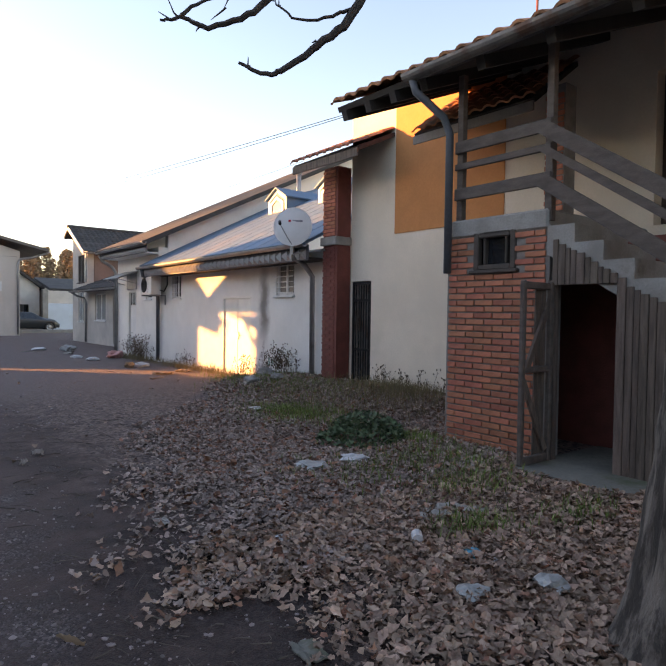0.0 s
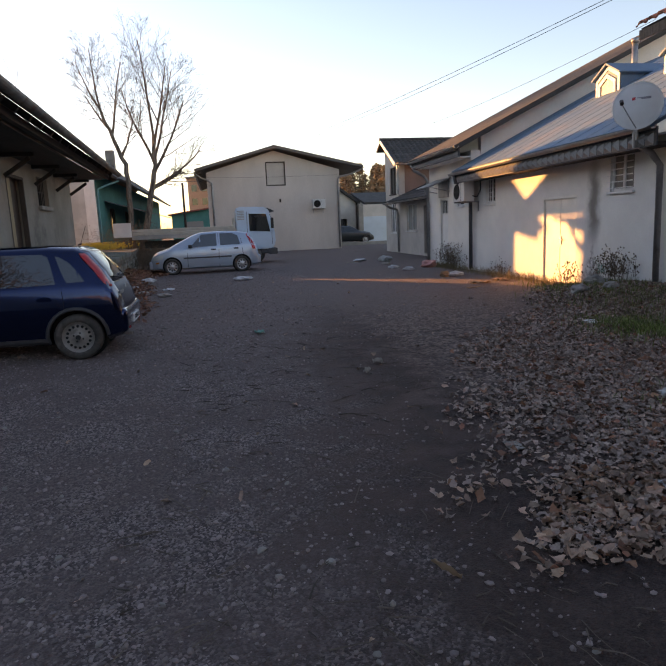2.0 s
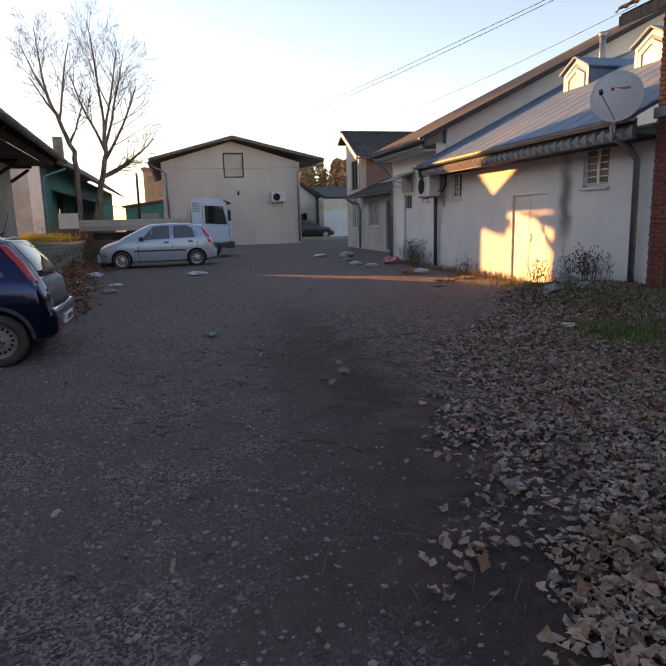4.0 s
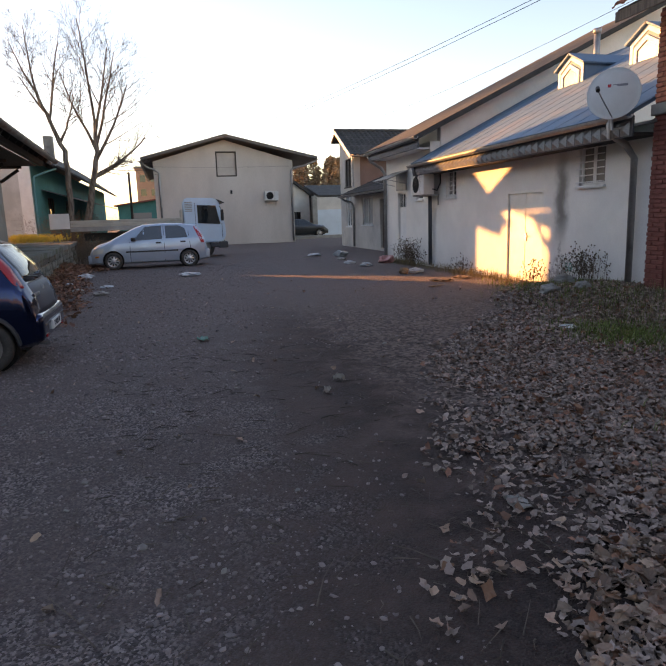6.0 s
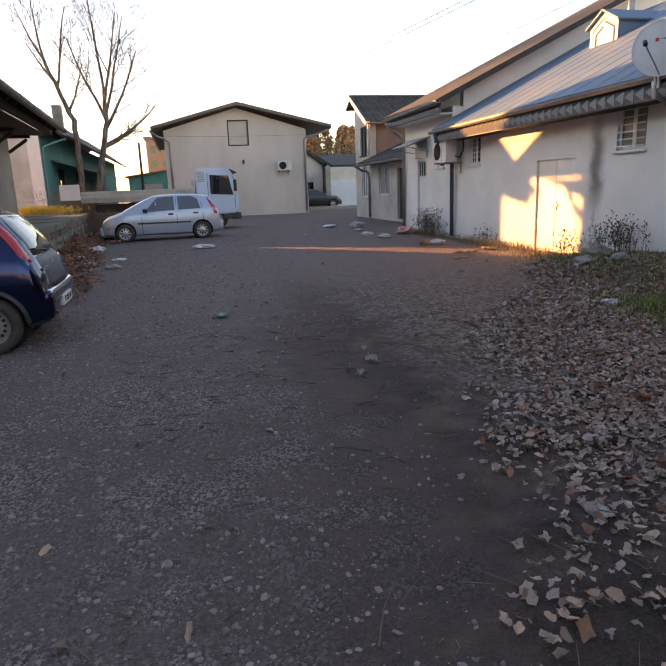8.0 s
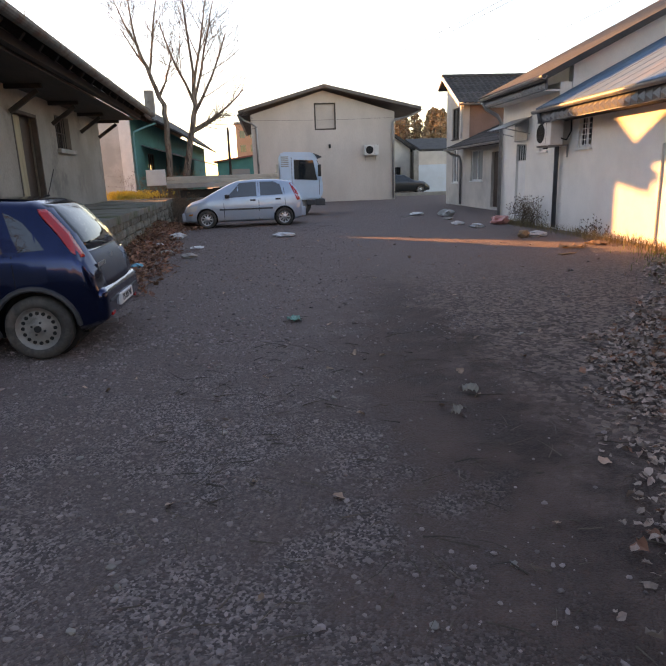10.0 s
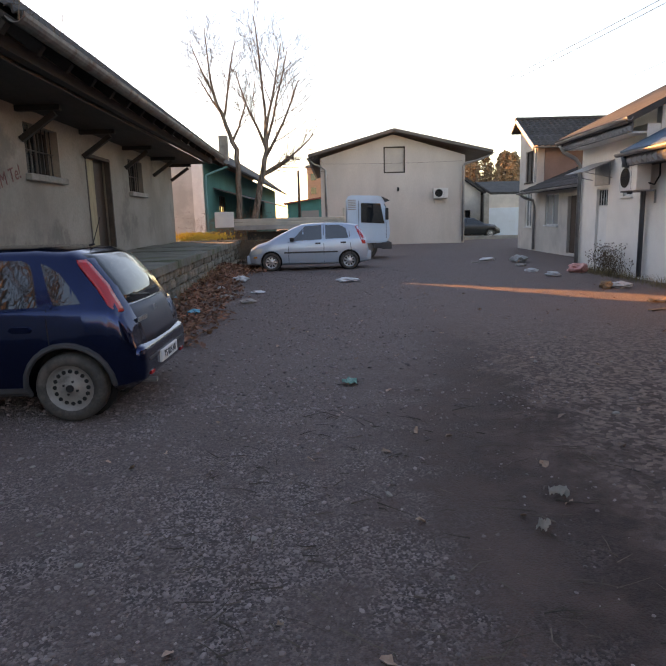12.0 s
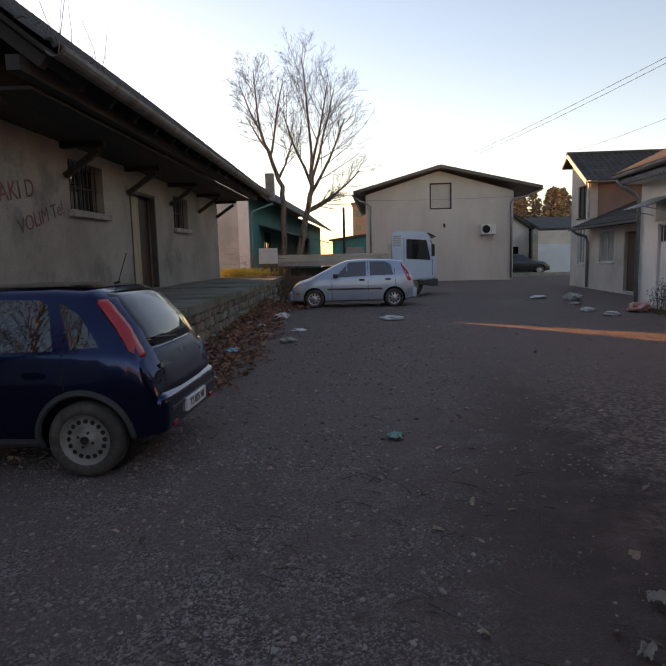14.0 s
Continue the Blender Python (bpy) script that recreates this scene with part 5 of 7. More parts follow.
silver_car_sides = [
    ("side_window", [(0.02, 0.99), (0.74, 0.975), (0.74, 1.40), (0.30, 1.395), (0.10, 1.30)], SIDEGLASS, 0.003),
    ("side_window", [(0.86, 0.965), (1.82, 0.93), (1.38, 1.38), (0.86, 1.405)], SIDEGLASS, 0.003),
    ("seam", [(0.79, 0.25), (0.805, 0.25), (0.805, 1.4), (0.79, 1.4)], SEAM, 0.003),
    ("seam", [(-0.08, 0.5), (-0.065, 0.5), (0.0, 1.2), (-0.015, 1.2)], SEAM, 0.003),
    ("seam", [(1.9, 0.25), (1.915, 0.25), (1.915, 0.9), (1.9, 0.9)], SEAM, 0.003),
    ("handle", [(0.1, 0.83), (0.27, 0.83), (0.27, 0.88), (0.1, 0.88)], BLACK, 0.02),
    ("handle", [(0.9, 0.82), (1.07, 0.82), (1.07, 0.87), (0.9, 0.87)], BLACK, 0.02),
    ("rub_strip", [(0.36, 0.55), (2.05, 0.55), (2.05, 0.60), (0.36, 0.60)], PLASTIC, 0.012),
]
silver_car = hatchback("silver_hatchback", "silver-blue five-door hatchback parked across the yard", silver_car_shape, SILVER, 2.46, 0.285, 0.805, "trim", ALLOY, silver_car_sides, silver_car_extra)
silver_car.matrix_basis = pose(0.70, 24.18, 0.0, 0, 0, 181.5)

sedan_shape = Shape([
    (-0.95, 0.6, 0.5, 0.5, 0.6, 0.3), (-0.85, 0.78, 0.85, 0.7, 0.95, 0.25), (-0.4, 0.82, 0.92, 0.68, 1.02, 0.2), (0.1, 0.83, 0.93, 0.6, 1.36, 0.2), (0.8, 0.83, 0.92, 0.6, 1.42, 0.2), (1.4, 0.83, 0.9, 0.6, 1.38, 0.2), (2.1, 0.82, 0.88, 0.68, 1.0, 0.2), (2.9, 0.8, 0.78, 0.66, 0.86, 0.22), (3.25, 0.65, 0.52, 0.5, 0.58, 0.26)])
sedan = hatchback("dark_sedan", "dark parked saloon car beyond the gap", sedan_shape, paint("black_green_paint", (0.012, 0.016, 0.018), 0.2), 2.55, 0.3, 0.81, "trim", ALLOY,
                  [("side_window", [(0.2, 0.95), (0.78, 0.95), (0.78, 1.34), (0.35, 1.3)], CARGLASS, 0.003), ("side_window", [(0.85, 0.95), (1.7, 0.92), (1.35, 1.32), (0.85, 1.34)], CARGLASS, 0.003)], lambda car, body: None)
sedan.matrix_basis = pose(9.1, 50.0, 0.0, 0, 0, -6)

truck = thing("flatbed_truck", (0, 0, 0), "pale blue-white flatbed lorry with a long cream dropside bed", "truck")
TRUCKPAINT = mat("pale_truck_paint", (0.50, 0.64, 0.76), 0.45, 0.06, 1.5, 30, 0.03, coat=0.3)
BEDPAINT = mat("cream_bed_boards", (0.46, 0.43, 0.36), 0.7, 0.15, 2, 40, 0.1, dirt=(0.28, 0.25, 0.21))
cab = bmesh.new()
prism(cab, [(0.75, 0.62), (2.28, 0.62), (2.42, 0.9), (2.40, 1.35), (2.18, 2.30), (2.02, 2.42), (0.86, 2.46), (0.75, 2.36)], "y", 28.0, 30.1)
bmesh.ops.bevel(cab, geom=cab.edges[:], offset=0.05, segments=2, affect="EDGES")
cabp = part("cab", cab, TRUCKPAINT, truck)
part("side_window", make(prism, [(1.30, 1.42), (2.2, 1.36), (2.05, 2.12), (1.30, 2.16)], "y", 27.985, 28.01), CARGLASS, cabp)
part("door_seam", joined((box, 1.2, 1.215, 27.99, 28.01, 0.8, 2.25), (box, 2.26, 2.275, 27.99, 28.01, 0.8, 1.4)), DARK, cabp)
part("mirror", joined((bevel_box, 2.22, 2.34, 27.72, 27.84, 1.5, 1.95, 0.02), (tube, [(2.25, 27.78, 1.97), (2.2, 28.02, 2.1)], 0.012, 6), (bevel_box, 1.55, 1.72, 27.9, 27.97, 1.98, 2.06, 0.01)), BLACK, cabp)
part("visor", make(slab, [(2.1, 27.95, 2.38), (2.1, 30.1, 2.38), (2.4, 30.1, 2.24), (2.4, 27.95, 2.24)], 0.03), BLACK, cabp)
part("bumper", make(bevel_box, 2.1, 2.48, 27.98, 30.12, 0.38, 0.64, 0.04, 2), PLASTIC, truck)
part("step", make(bevel_box, 1.75, 2.1, 27.98, 28.2, 0.42, 0.6, 0.02), PLASTIC, truck)
part("grille_vents", joined(*[(box, 0.8, 1.1, 27.988, 28.0, 1.9 + 0.07 * k, 1.94 + 0.07 * k) for k in range(6)]), ZINC, cabp)
bed = part("bed_side", joined((bevel_box, -3.6, 0.66, 27.95, 28.0, 1.42, 1.54, 0.01), (bevel_box, -3.6, 0.66, 27.95, 28.0, 1.55, 1.67, 0.01)), BEDPAINT, truck)
part("bed_floor", make(box, -3.6, 0.66, 28.0, 30.1, 1.30, 1.40), BEDPAINT, truck)
part("bed_edge", make(bevel_box, -3.62, 0.68, 27.93, 28.02, 1.24, 1.415, 0.01), ZINC, truck)
part("bed_far_side", make(bevel_box, -3.6, 0.66, 30.1, 30.15, 1.40, 1.67, 0.01), BEDPAINT, truck)
part("tail_board", make(bevel_box, -4.35, -3.62, 27.96, 28.0, 1.36, 1.95, 0.01), WHITEPAINT, truck, "loose white board at the tail")
part("headboard", make(bevel_box, 0.62, 0.70, 28.0, 30.1, 1.40, 2.0, 0.01), BEDPAINT, truck)
part("chassis", joined((box, -3.2, 2.0, 28.5, 28.65, 0.85, 1.15), (box, -3.2, 2.0, 29.5, 29.65, 0.85, 1.15), (box, -3.0, 1.8, 28.65, 29.5, 0.95, 1.05), (box, -1.9, 0.2, 28.2, 28.5, 0.75, 1.2)), BLACK, truck)
for x in (1.5, -2.0):
    for y, s in ((28.1, -1), (30.0, 1)):
        t = bmesh.new()
        lathe(t, [(0.26, -0.03), (0.29, 0.0), (0.38, 0.01), (0.42, -0.03), (0.42, -0.2), (0.26, -0.2)], 0, s)
        w = part("wheel", shift(t, x, 0.42, y), RUBBER, truck, smooth=True)
        t = bmesh.new()
        lathe(t, [(0.27, -0.02), (0.2, -0.08), (0.1, -0.05), (0.02, -0.04)], 0, s)
        part("rim", shift(t, x, 0.42, y), STEEL, w, smooth=True)

# ---- fixtures: air conditioners, dish, wires, writing ----
def ac_unit(at, turn, label):
    ac = thing("air_conditioner", (0, 0, 0), label, "air conditioner", "outdoor air conditioners")
    body = part("casing", make(bevel_box, -0.42, 0.42, -0.16, 0.16, 0.0, 0.57, 0.02, 2), GREYPLASTIC, ac)
    t = bmesh.new()
    for r in (0.22, 0.17, 0.12, 0.07):
        tube(t, [(-0.12 + r * math.cos(a), -0.168, 0.285 + r * math.sin(a)) for a in (2 * math.pi * k / 20 for k in range(21))], 0.006, 5, caps=False)
    for k in range(8):
        a = math.pi * k / 4
        tube(t, [(-0.12, -0.168, 0.285), (-0.12 + 0.22 * math.cos(a), -0.168, 0.285 + 0.22 * math.sin(a))], 0.004, 4)
    part("fan_grille", t, BLACK, body)
    part("fan_recess", make(tube, [(-0.12, -0.161, 0.285), (-0.12, -0.164, 0.285)], 0.22, 24), DARK, body)
    part("seam", make(box, 0.17, 0.176, -0.163, -0.158, 0.02, 0.55), DARK, body)
    for x in (-0.32, 0.32):
        part("bracket", joined((box, x - 0.015, x + 0.015, -0.16, 0.34, -0.04, 0.0), (box, x - 0.015, x + 0.015, 0.31, 0.34, -0.3, 0.0)), ZINC, ac)
    part("hose", make(tube, [(0.40, 0.1, 0.15), (0.47, 0.22, 0.1), (0.46, 0.33, 0.3), (0.44, 0.335, 0.6)], 0.02, 6), BLACK, ac)
    ac.matrix_basis = Matrix.Translation(at) @ pose(0, 0, 0, 0, 0, turn)
    return ac


ac_unit((7.15, 18.35, 2.05), -90, "white outdoor air conditioner on a wall bracket beside the gutter pipe")
ac_unit((6.47, 40.46, 2.62), 0, "white outdoor air conditioner on the grey gable wall")

dish = thing("satellite_dish", (0, 0, 0), "large pale grey satellite dish on a steel wall arm", "satellite dish")
DISHMAT = mat("dish_paint", (0.62, 0.62, 0.61), 0.5, 0.06, 3, 40, 0.03, dirt=(0.5, 0.49, 0.47), dirt_at=(0.6, 0.85))
t = bmesh.new()
rings = []
for r in (0.0, 0.12, 0.24, 0.36, 0.46, 0.53, 0.55):
    rings.append([t.verts.new((r * math.cos(a), 0.25 * r * r - (0.0 if r < 0.54 else 0.015), r * 1.04 * math.sin(a))) for a in (2 * math.pi * k / 36 for k in range(36))])
for a, b in zip(rings, rings[1:]):
    for k in range(36):
        t.faces.new((a[k], a[(k + 1) % 36], b[(k + 1) % 36], b[k]))
bmesh.ops.remove_doubles(t, verts=t.verts[:], dist=0.0005)
refl = part("reflector", t, DISHMAT, dish, smooth=True)
sol = refl.modifiers.new("thick", "SOLIDIFY")
sol.thickness = 0.012
part("lnb_arm", make(tube, [(0.0, 0.02, -0.54), (-0.1, -0.30, -0.42), (-0.28, -0.52, -0.12)], 0.014, 6), ZINC, dish)
part("lnb", make(tube, [(-0.27, -0.54, -0.14), (-0.29, -0.46, -0.05)], 0.045, 10), BLACK, dish)
part("name_bar", joined((box, -0.02, 0.28, -0.006, 0.004, 0.12, 0.17),), mat("grey_print", (0.25, 0.25, 0.28), 0.6), dish)
part("name_mark", make(box, -0.12, -0.05, -0.008, 0.004, 0.11, 0.18), REDLENS, dish)
part("back_mount", joined((tube, [(0, 0.02, -0.1), (0, 0.22, -0.25)], 0.03, 8), (tube, [(0, 0.2, 0.1), (0, 0.24, -0.75)], 0.028, 8), (box, -0.1, 0.1, 0.03, 0.1, -0.2, 0.05)), ZINC, dish)
dish.matrix_basis = pose(6.62, 10.0, 3.21, -12, 0, -42) @ Matrix.Scale(0.68, 4)
arm = thing("dish_wall_arm", (7.3, 10, 2.8), "galvanised steel arm holding the dish to the wall", "bracket")
part("arm", joined((tube, [(6.72, 10.18, 2.56), (6.72, 10.16, 2.95)], 0.03, 8), (tube, [(6.72, 10.18, 2.7), (7.25, 9.92, 2.78)], 0.022, 8), (tube, [(7.25, 9.92, 2.78), (7.27, 9.8, 2.8)], 0.03, 8)), ZINC, arm)


def wire(p, q, sag, r=0.005):
    p, q = Vector(p), Vector(q)
    w = tagged(new("overhead_wire"), "thin dark overhead wire between the roofs", "wire", "overhead wires")
    w.location = p
    part("cable", make(tube, [p.lerp(q, k / 20) - Vector((0, 0, 4 * sag * (k / 20) * (1 - k / 20))) for k in range(21)], r, 4), BLACK, w)


wire((3.0, 40.1, 6.25), (6.0, 6.0, 4.52), 0.3)
wire((3.1, 40.1, 6.22), (6.0, 5.9, 4.5), 0.38)
wire((8.3, 33.3, 5.85), (6.8, 9.9, 4.45), 0.3, 0.004)
wire((-0.6, 40.72, 4.75), (7.8, 40.75, 4.72), 0.06, 0.005)

GRAF = mat("faded_red_spray", (0.19, 0.085, 0.075), 0.9, 0.3, 6, 40, 0.1)
wallpart = [o for o in ware.children if o.name.startswith("wall")][0]
for txt, y, z, size, roll in (("SAKI D", 13.6, 2.68, 0.40, 10), ("VOLIM Te!", 14.4, 2.34, 0.34, 16)):
    g = letters(wallpart, txt, Matrix.Translation((-5.69, y, z)) @ pose(0, 0, 0, 90, 0, 90) @ pose(0, 0, 0, 0, 0, roll), size, GRAF, 0.001)
    g.name = "graffiti"
g = letters(shop_wall, "50", Matrix.Translation((7.492, 12.1, 0.42)) @ pose(0, 0, 0, 90, 0, -90), 0.24, mat("green_spray", (0.10, 0.35, 0.28), 0.8), 0.001)
g.name = "painted_number"


# ---- trees ----
BARK = mat("grey_brown_bark", (0.20, 0.165, 0.135), 0.95, 0.35, 5, 40, 1.0, stretch=(3, 3, 0.5), dirt=(0.05, 0.04, 0.033), dirt_at=(0.45, 0.6))
TWIG = mat("dark_twigs", (0.05, 0.038, 0.03), 0.9, 0.2, 4, 30, 0)


class Cloud:
    """Gathers many small pieces into one mesh."""

    def __init__(self):
        self.v, self.f = [], []

    def tube(self, pts, r0, r1, seg):
        pts = [Vector(p) for p in pts]
        base, n = len(self.v), len(pts)
        for i, p in enumerate(pts):
            d = (pts[min(i + 1, n - 1)] - pts[max(i - 1, 0)]).normalized()
            s = d.cross(Vector((0.3, 0.2, 0.9)) if abs(d.z) < 0.9 else Vector((1, 0, 0.1))).normalized()
            u = d.cross(s)
            r = r0 + (r1 - r0) * i / max(1, n - 1)
            for k in range(seg):
                a = 2 * math.pi * k / seg
                self.v.append(p + s * r * math.cos(a) + u * r * math.sin(a))
        for i in range(n - 1):
            for k in range(seg):
                a, b = base + i * seg + k, base + i * seg + (k + 1) % seg
                self.f.append((a, b, b + seg, a + seg))

    def mesh(self, name, material, smooth=False):
        me = bpy.data.meshes.new(name)
        me.from_pydata([tuple(v) for v in self.v], [], self.f)
        me.materials.append(material)
        if smooth:
            for p in me.polygons:
                p.use_smooth = True
        return me


def child(name, me, parent, label=""):
    ob = new(name, me)
    ob.parent = parent
    ob.matrix_parent_inverse = back(parent)
    if label:
        ob["label"] = label
    return ob


def shoot(wood, twigs, p, d, length, r, level, rng):
    """A limb that bends upwards and carries alternate side shoots, down to twigs."""
    n = (3, 4, 6, 8)[level]
    pts, q, dd = [p], p.copy(), d.copy()
    for _ in range(n):
        dd = (dd + Vector((rng.gauss(0, 0.05), rng.gauss(0, 0.05), 0.04 + rng.gauss(0, 0.03)))).normalized()
        q = q + dd * (length / n)
        pts.append(q.copy())
    (wood if level >= 2 else twigs).tube(pts, r, max(0.004, r * 0.3), (3, 4, 6, 7)[level])
    if level == 0:
        return
    kids = (0, 6, 8, 11)[level]
    turn = rng.uniform(0, 6.283)
    for k in range(kids):
        f = 0.22 + 0.76 * (k + rng.random()) / kids
        i = min(n - 1, int(f * n))
        base = pts[i].lerp(pts[i + 1], f * n - i)
        tang = (pts[i + 1] - pts[i]).normalized()
        turn += 2.4 + rng.gauss(0, 0.4)
        side = tang.orthogonal().normalized()
        side = side * math.cos(turn) + tang.cross(side) * math.sin(turn)
        ang = radians(rng.uniform(28, 50))
        nd = tang * math.cos(ang) + side * math.sin(ang)
        shoot(wood, twigs, base, nd.normalized(), length * rng.uniform(0.44, 0.68) * (1.1 - 0.58 * f), max(0.0035, r * 0.31 * (1.15 - 0.6 * f)), level - 1, rng)


def bare_tree(trunk, r, leaders, label, seed):
    """trunk: a line of points; leaders: (where along the trunk, direction, length)."""
    tr = thing("bare_tree", trunk[0], label, "tree", "bare trees behind the lorry")
    rng = random.Random(seed)
    wood, twigs = Cloud(), Cloud()
    pts = [Vector(p) for p in trunk]
    fine = [pts[i].lerp(pts[i + 1], k / 4) + Vector((rng.gauss(0, 0.025), rng.gauss(0, 0.025), 0)) for i in range(len(pts) - 1) for k in range(4)] + [pts[-1]]
    wood.tube(fine, r, r * 0.45, 10)
    for f, d, length in leaders:
        i = min(len(fine) - 1, int(f * (len(fine) - 1)))
        shoot(wood, twigs, fine[i], Vector(d).normalized(), length, r * 0.5 * (1.3 - 0.6 * f), 3, rng)
    child("trunk", wood.mesh("trunk", BARK, True), tr)
    child("crown", twigs.mesh("crown", TWIG), tr)
    return tr


bare_tree([(-4.75, 36.5, -0.2), (-4.65, 36.5, 3.6), (-4.72, 36.5, 5.2), (-5.25, 36.5, 6.7), (-5.7, 36.5, 8.0)], 0.17,
          [(1.0, (-0.12, 0.1, 1), 3.4), (1.0, (-0.55, -0.1, 1), 2.6), (0.75, (0.35, 0.1, 1), 3.8), (0.85, (-0.75, 0.2, 0.8), 2.2), (0.6, (0.5, 0.3, 1), 2.6)], "slender bare leafless tree with a bent trunk", 11)
bare_tree([(-4.4, 36.5, -0.2), (-3.85, 36.5, 2.0), (-3.5, 36.5, 3.5), (-3.15, 36.5, 5.1), (-3.1, 36.4, 6.6)], 0.21,
          [(1.0, (0.02, 0, 1), 5.0), (0.85, (0.42, 0.1, 1), 5.0), (0.8, (-0.35, 0.2, 1), 4.6), (0.7, (0.75, -0.2, 1), 4.2), (0.62, (0.95, 0.1, 0.6), 3.4), (0.9, (0.2, -0.3, 1), 4.4), (0.58, (1.0, 0.3, 0.35), 1.9)], "bare leafless tree with a broad twiggy crown", 23)

near_tree = thing("roadside_tree", (2.88, 1.48, 0), "old tree with furrowed grey-brown bark and bare branches", "tree")
t = bmesh.new()
seg = 64
rings = []
for k in range(90):
    z = -0.15 + 4.6 * k / 89
    c = Vector((2.96 + 0.08 * z, 1.47 - 0.06 * z, z))
    rr = 0.225 + 0.10 * math.exp(-max(z, 0) * 4.5)
    ring = []
    for j in range(seg):
        a = 2 * math.pi * j / seg
        d = Vector((math.cos(a), math.sin(a), 0))
        h = noise.noise((d.x * 5.5, d.y * 5.5, z * 1.3)) * 0.025 + abs(noise.noise((d.x * 11, d.y * 11, z * 2.4 + 7))) * 0.04
        ring.append(t.verts.new(c + d * (rr * (1 - 0.04 * z) + h)))
    rings.append(ring)
for a, b in zip(rings, rings[1:]):
    for j in range(seg):
        t.faces.new((a[j], a[(j + 1) % seg], b[(j + 1) % seg], b[j]))
part("trunk", t, BARK, near_tree, smooth=True)
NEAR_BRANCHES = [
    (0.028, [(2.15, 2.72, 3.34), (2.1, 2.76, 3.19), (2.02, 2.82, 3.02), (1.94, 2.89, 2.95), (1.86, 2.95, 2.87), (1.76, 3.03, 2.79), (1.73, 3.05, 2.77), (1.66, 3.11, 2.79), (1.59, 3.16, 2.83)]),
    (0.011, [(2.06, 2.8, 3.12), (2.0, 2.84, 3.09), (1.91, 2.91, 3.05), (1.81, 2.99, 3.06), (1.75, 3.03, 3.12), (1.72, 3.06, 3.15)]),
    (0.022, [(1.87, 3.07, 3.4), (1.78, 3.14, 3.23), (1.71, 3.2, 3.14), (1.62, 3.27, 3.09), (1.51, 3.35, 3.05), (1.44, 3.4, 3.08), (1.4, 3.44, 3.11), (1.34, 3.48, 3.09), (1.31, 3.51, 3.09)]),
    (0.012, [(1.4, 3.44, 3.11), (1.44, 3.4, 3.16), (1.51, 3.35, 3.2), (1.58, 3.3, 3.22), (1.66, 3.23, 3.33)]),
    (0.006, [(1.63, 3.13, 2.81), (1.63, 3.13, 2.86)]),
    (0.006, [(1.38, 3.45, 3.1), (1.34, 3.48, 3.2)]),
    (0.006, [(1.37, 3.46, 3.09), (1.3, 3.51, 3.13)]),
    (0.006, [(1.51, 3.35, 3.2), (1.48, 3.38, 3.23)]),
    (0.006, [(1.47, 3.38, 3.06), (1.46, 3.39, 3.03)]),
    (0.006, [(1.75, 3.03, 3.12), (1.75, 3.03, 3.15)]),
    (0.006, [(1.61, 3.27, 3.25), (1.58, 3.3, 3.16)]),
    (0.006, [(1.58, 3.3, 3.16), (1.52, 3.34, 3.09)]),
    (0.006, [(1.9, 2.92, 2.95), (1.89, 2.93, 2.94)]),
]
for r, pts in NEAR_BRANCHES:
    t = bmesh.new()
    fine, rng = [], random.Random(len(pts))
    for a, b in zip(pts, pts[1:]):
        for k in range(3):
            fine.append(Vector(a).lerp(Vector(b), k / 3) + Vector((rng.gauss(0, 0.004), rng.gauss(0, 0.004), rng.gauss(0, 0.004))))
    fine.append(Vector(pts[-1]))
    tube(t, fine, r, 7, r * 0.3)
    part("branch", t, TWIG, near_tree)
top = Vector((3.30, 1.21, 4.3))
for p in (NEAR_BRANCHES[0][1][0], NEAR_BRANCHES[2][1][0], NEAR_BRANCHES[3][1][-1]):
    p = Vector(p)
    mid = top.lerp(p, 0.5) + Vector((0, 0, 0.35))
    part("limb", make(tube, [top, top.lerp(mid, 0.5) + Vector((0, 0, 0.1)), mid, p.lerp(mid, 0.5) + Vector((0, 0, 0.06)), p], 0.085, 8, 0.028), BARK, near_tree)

bare_tree([(-7.0, 2.2, -0.2), (-6.9, 2.3, 2.2), (-6.7, 2.5, 4.0)], 0.2,
          [(1.0, (0.1, 0.2, 1), 4.4), (0.9, (0.6, 0.3, 1), 3.6), (0.9, (-0.5, 0.4, 1), 3.8), (0.75, (-0.6, 0.7, 0.8), 3.2), (0.75, (0.7, 0.6, 0.9), 3.4)], "bare leafless tree mirrored in the car windows", 31)

# ---- pines on the slope behind ----
NEEDLE = mat("dull_pine_needles", (0.34, 0.25, 0.155), 0.9, 0.35, 0.8, 8, 0, island=0.35)


def pine(seed):
    rng = random.Random(seed)
    c = Cloud()
    trunk = Cloud()
    h = 9.0
    trunk.tube([(0, 0, -0.3), (0.1, 0, h * 0.5), (0, 0.1, h * 0.95)], 0.2, 0.05, 6)
    for _ in range(900):
        z = h * (0.25 + 0.75 * rng.random() ** 0.8)
        rad = (2.6 * (1 - (z / h) ** 1.6) + 0.35) * (0.4 + 0.6 * rng.random()) * (0.75 + 0.5 * noise.noise((z * 0.8, seed, 0)))
        a = rng.random() * 6.283
        p = Vector((rad * math.cos(a), rad * math.sin(a), z))
        s = rng.uniform(0.18, 0.42)
        d1 = Vector((rng.gauss(0, 1), rng.gauss(0, 1), rng.gauss(0, 0.6))).normalized() * s
        d2 = Vector((rng.gauss(0, 1), rng.gauss(0, 1), rng.gauss(0, 0.6))).normalized() * s
        b = len(c.v)
        c.v += [p, p + d1, p + d1 + d2 * 0.6, p + d2]
        c.f += [(b, b + 1, b + 2, b + 3)]
    return c.mesh("crown", NEEDLE), trunk.mesh("trunk", BARK)


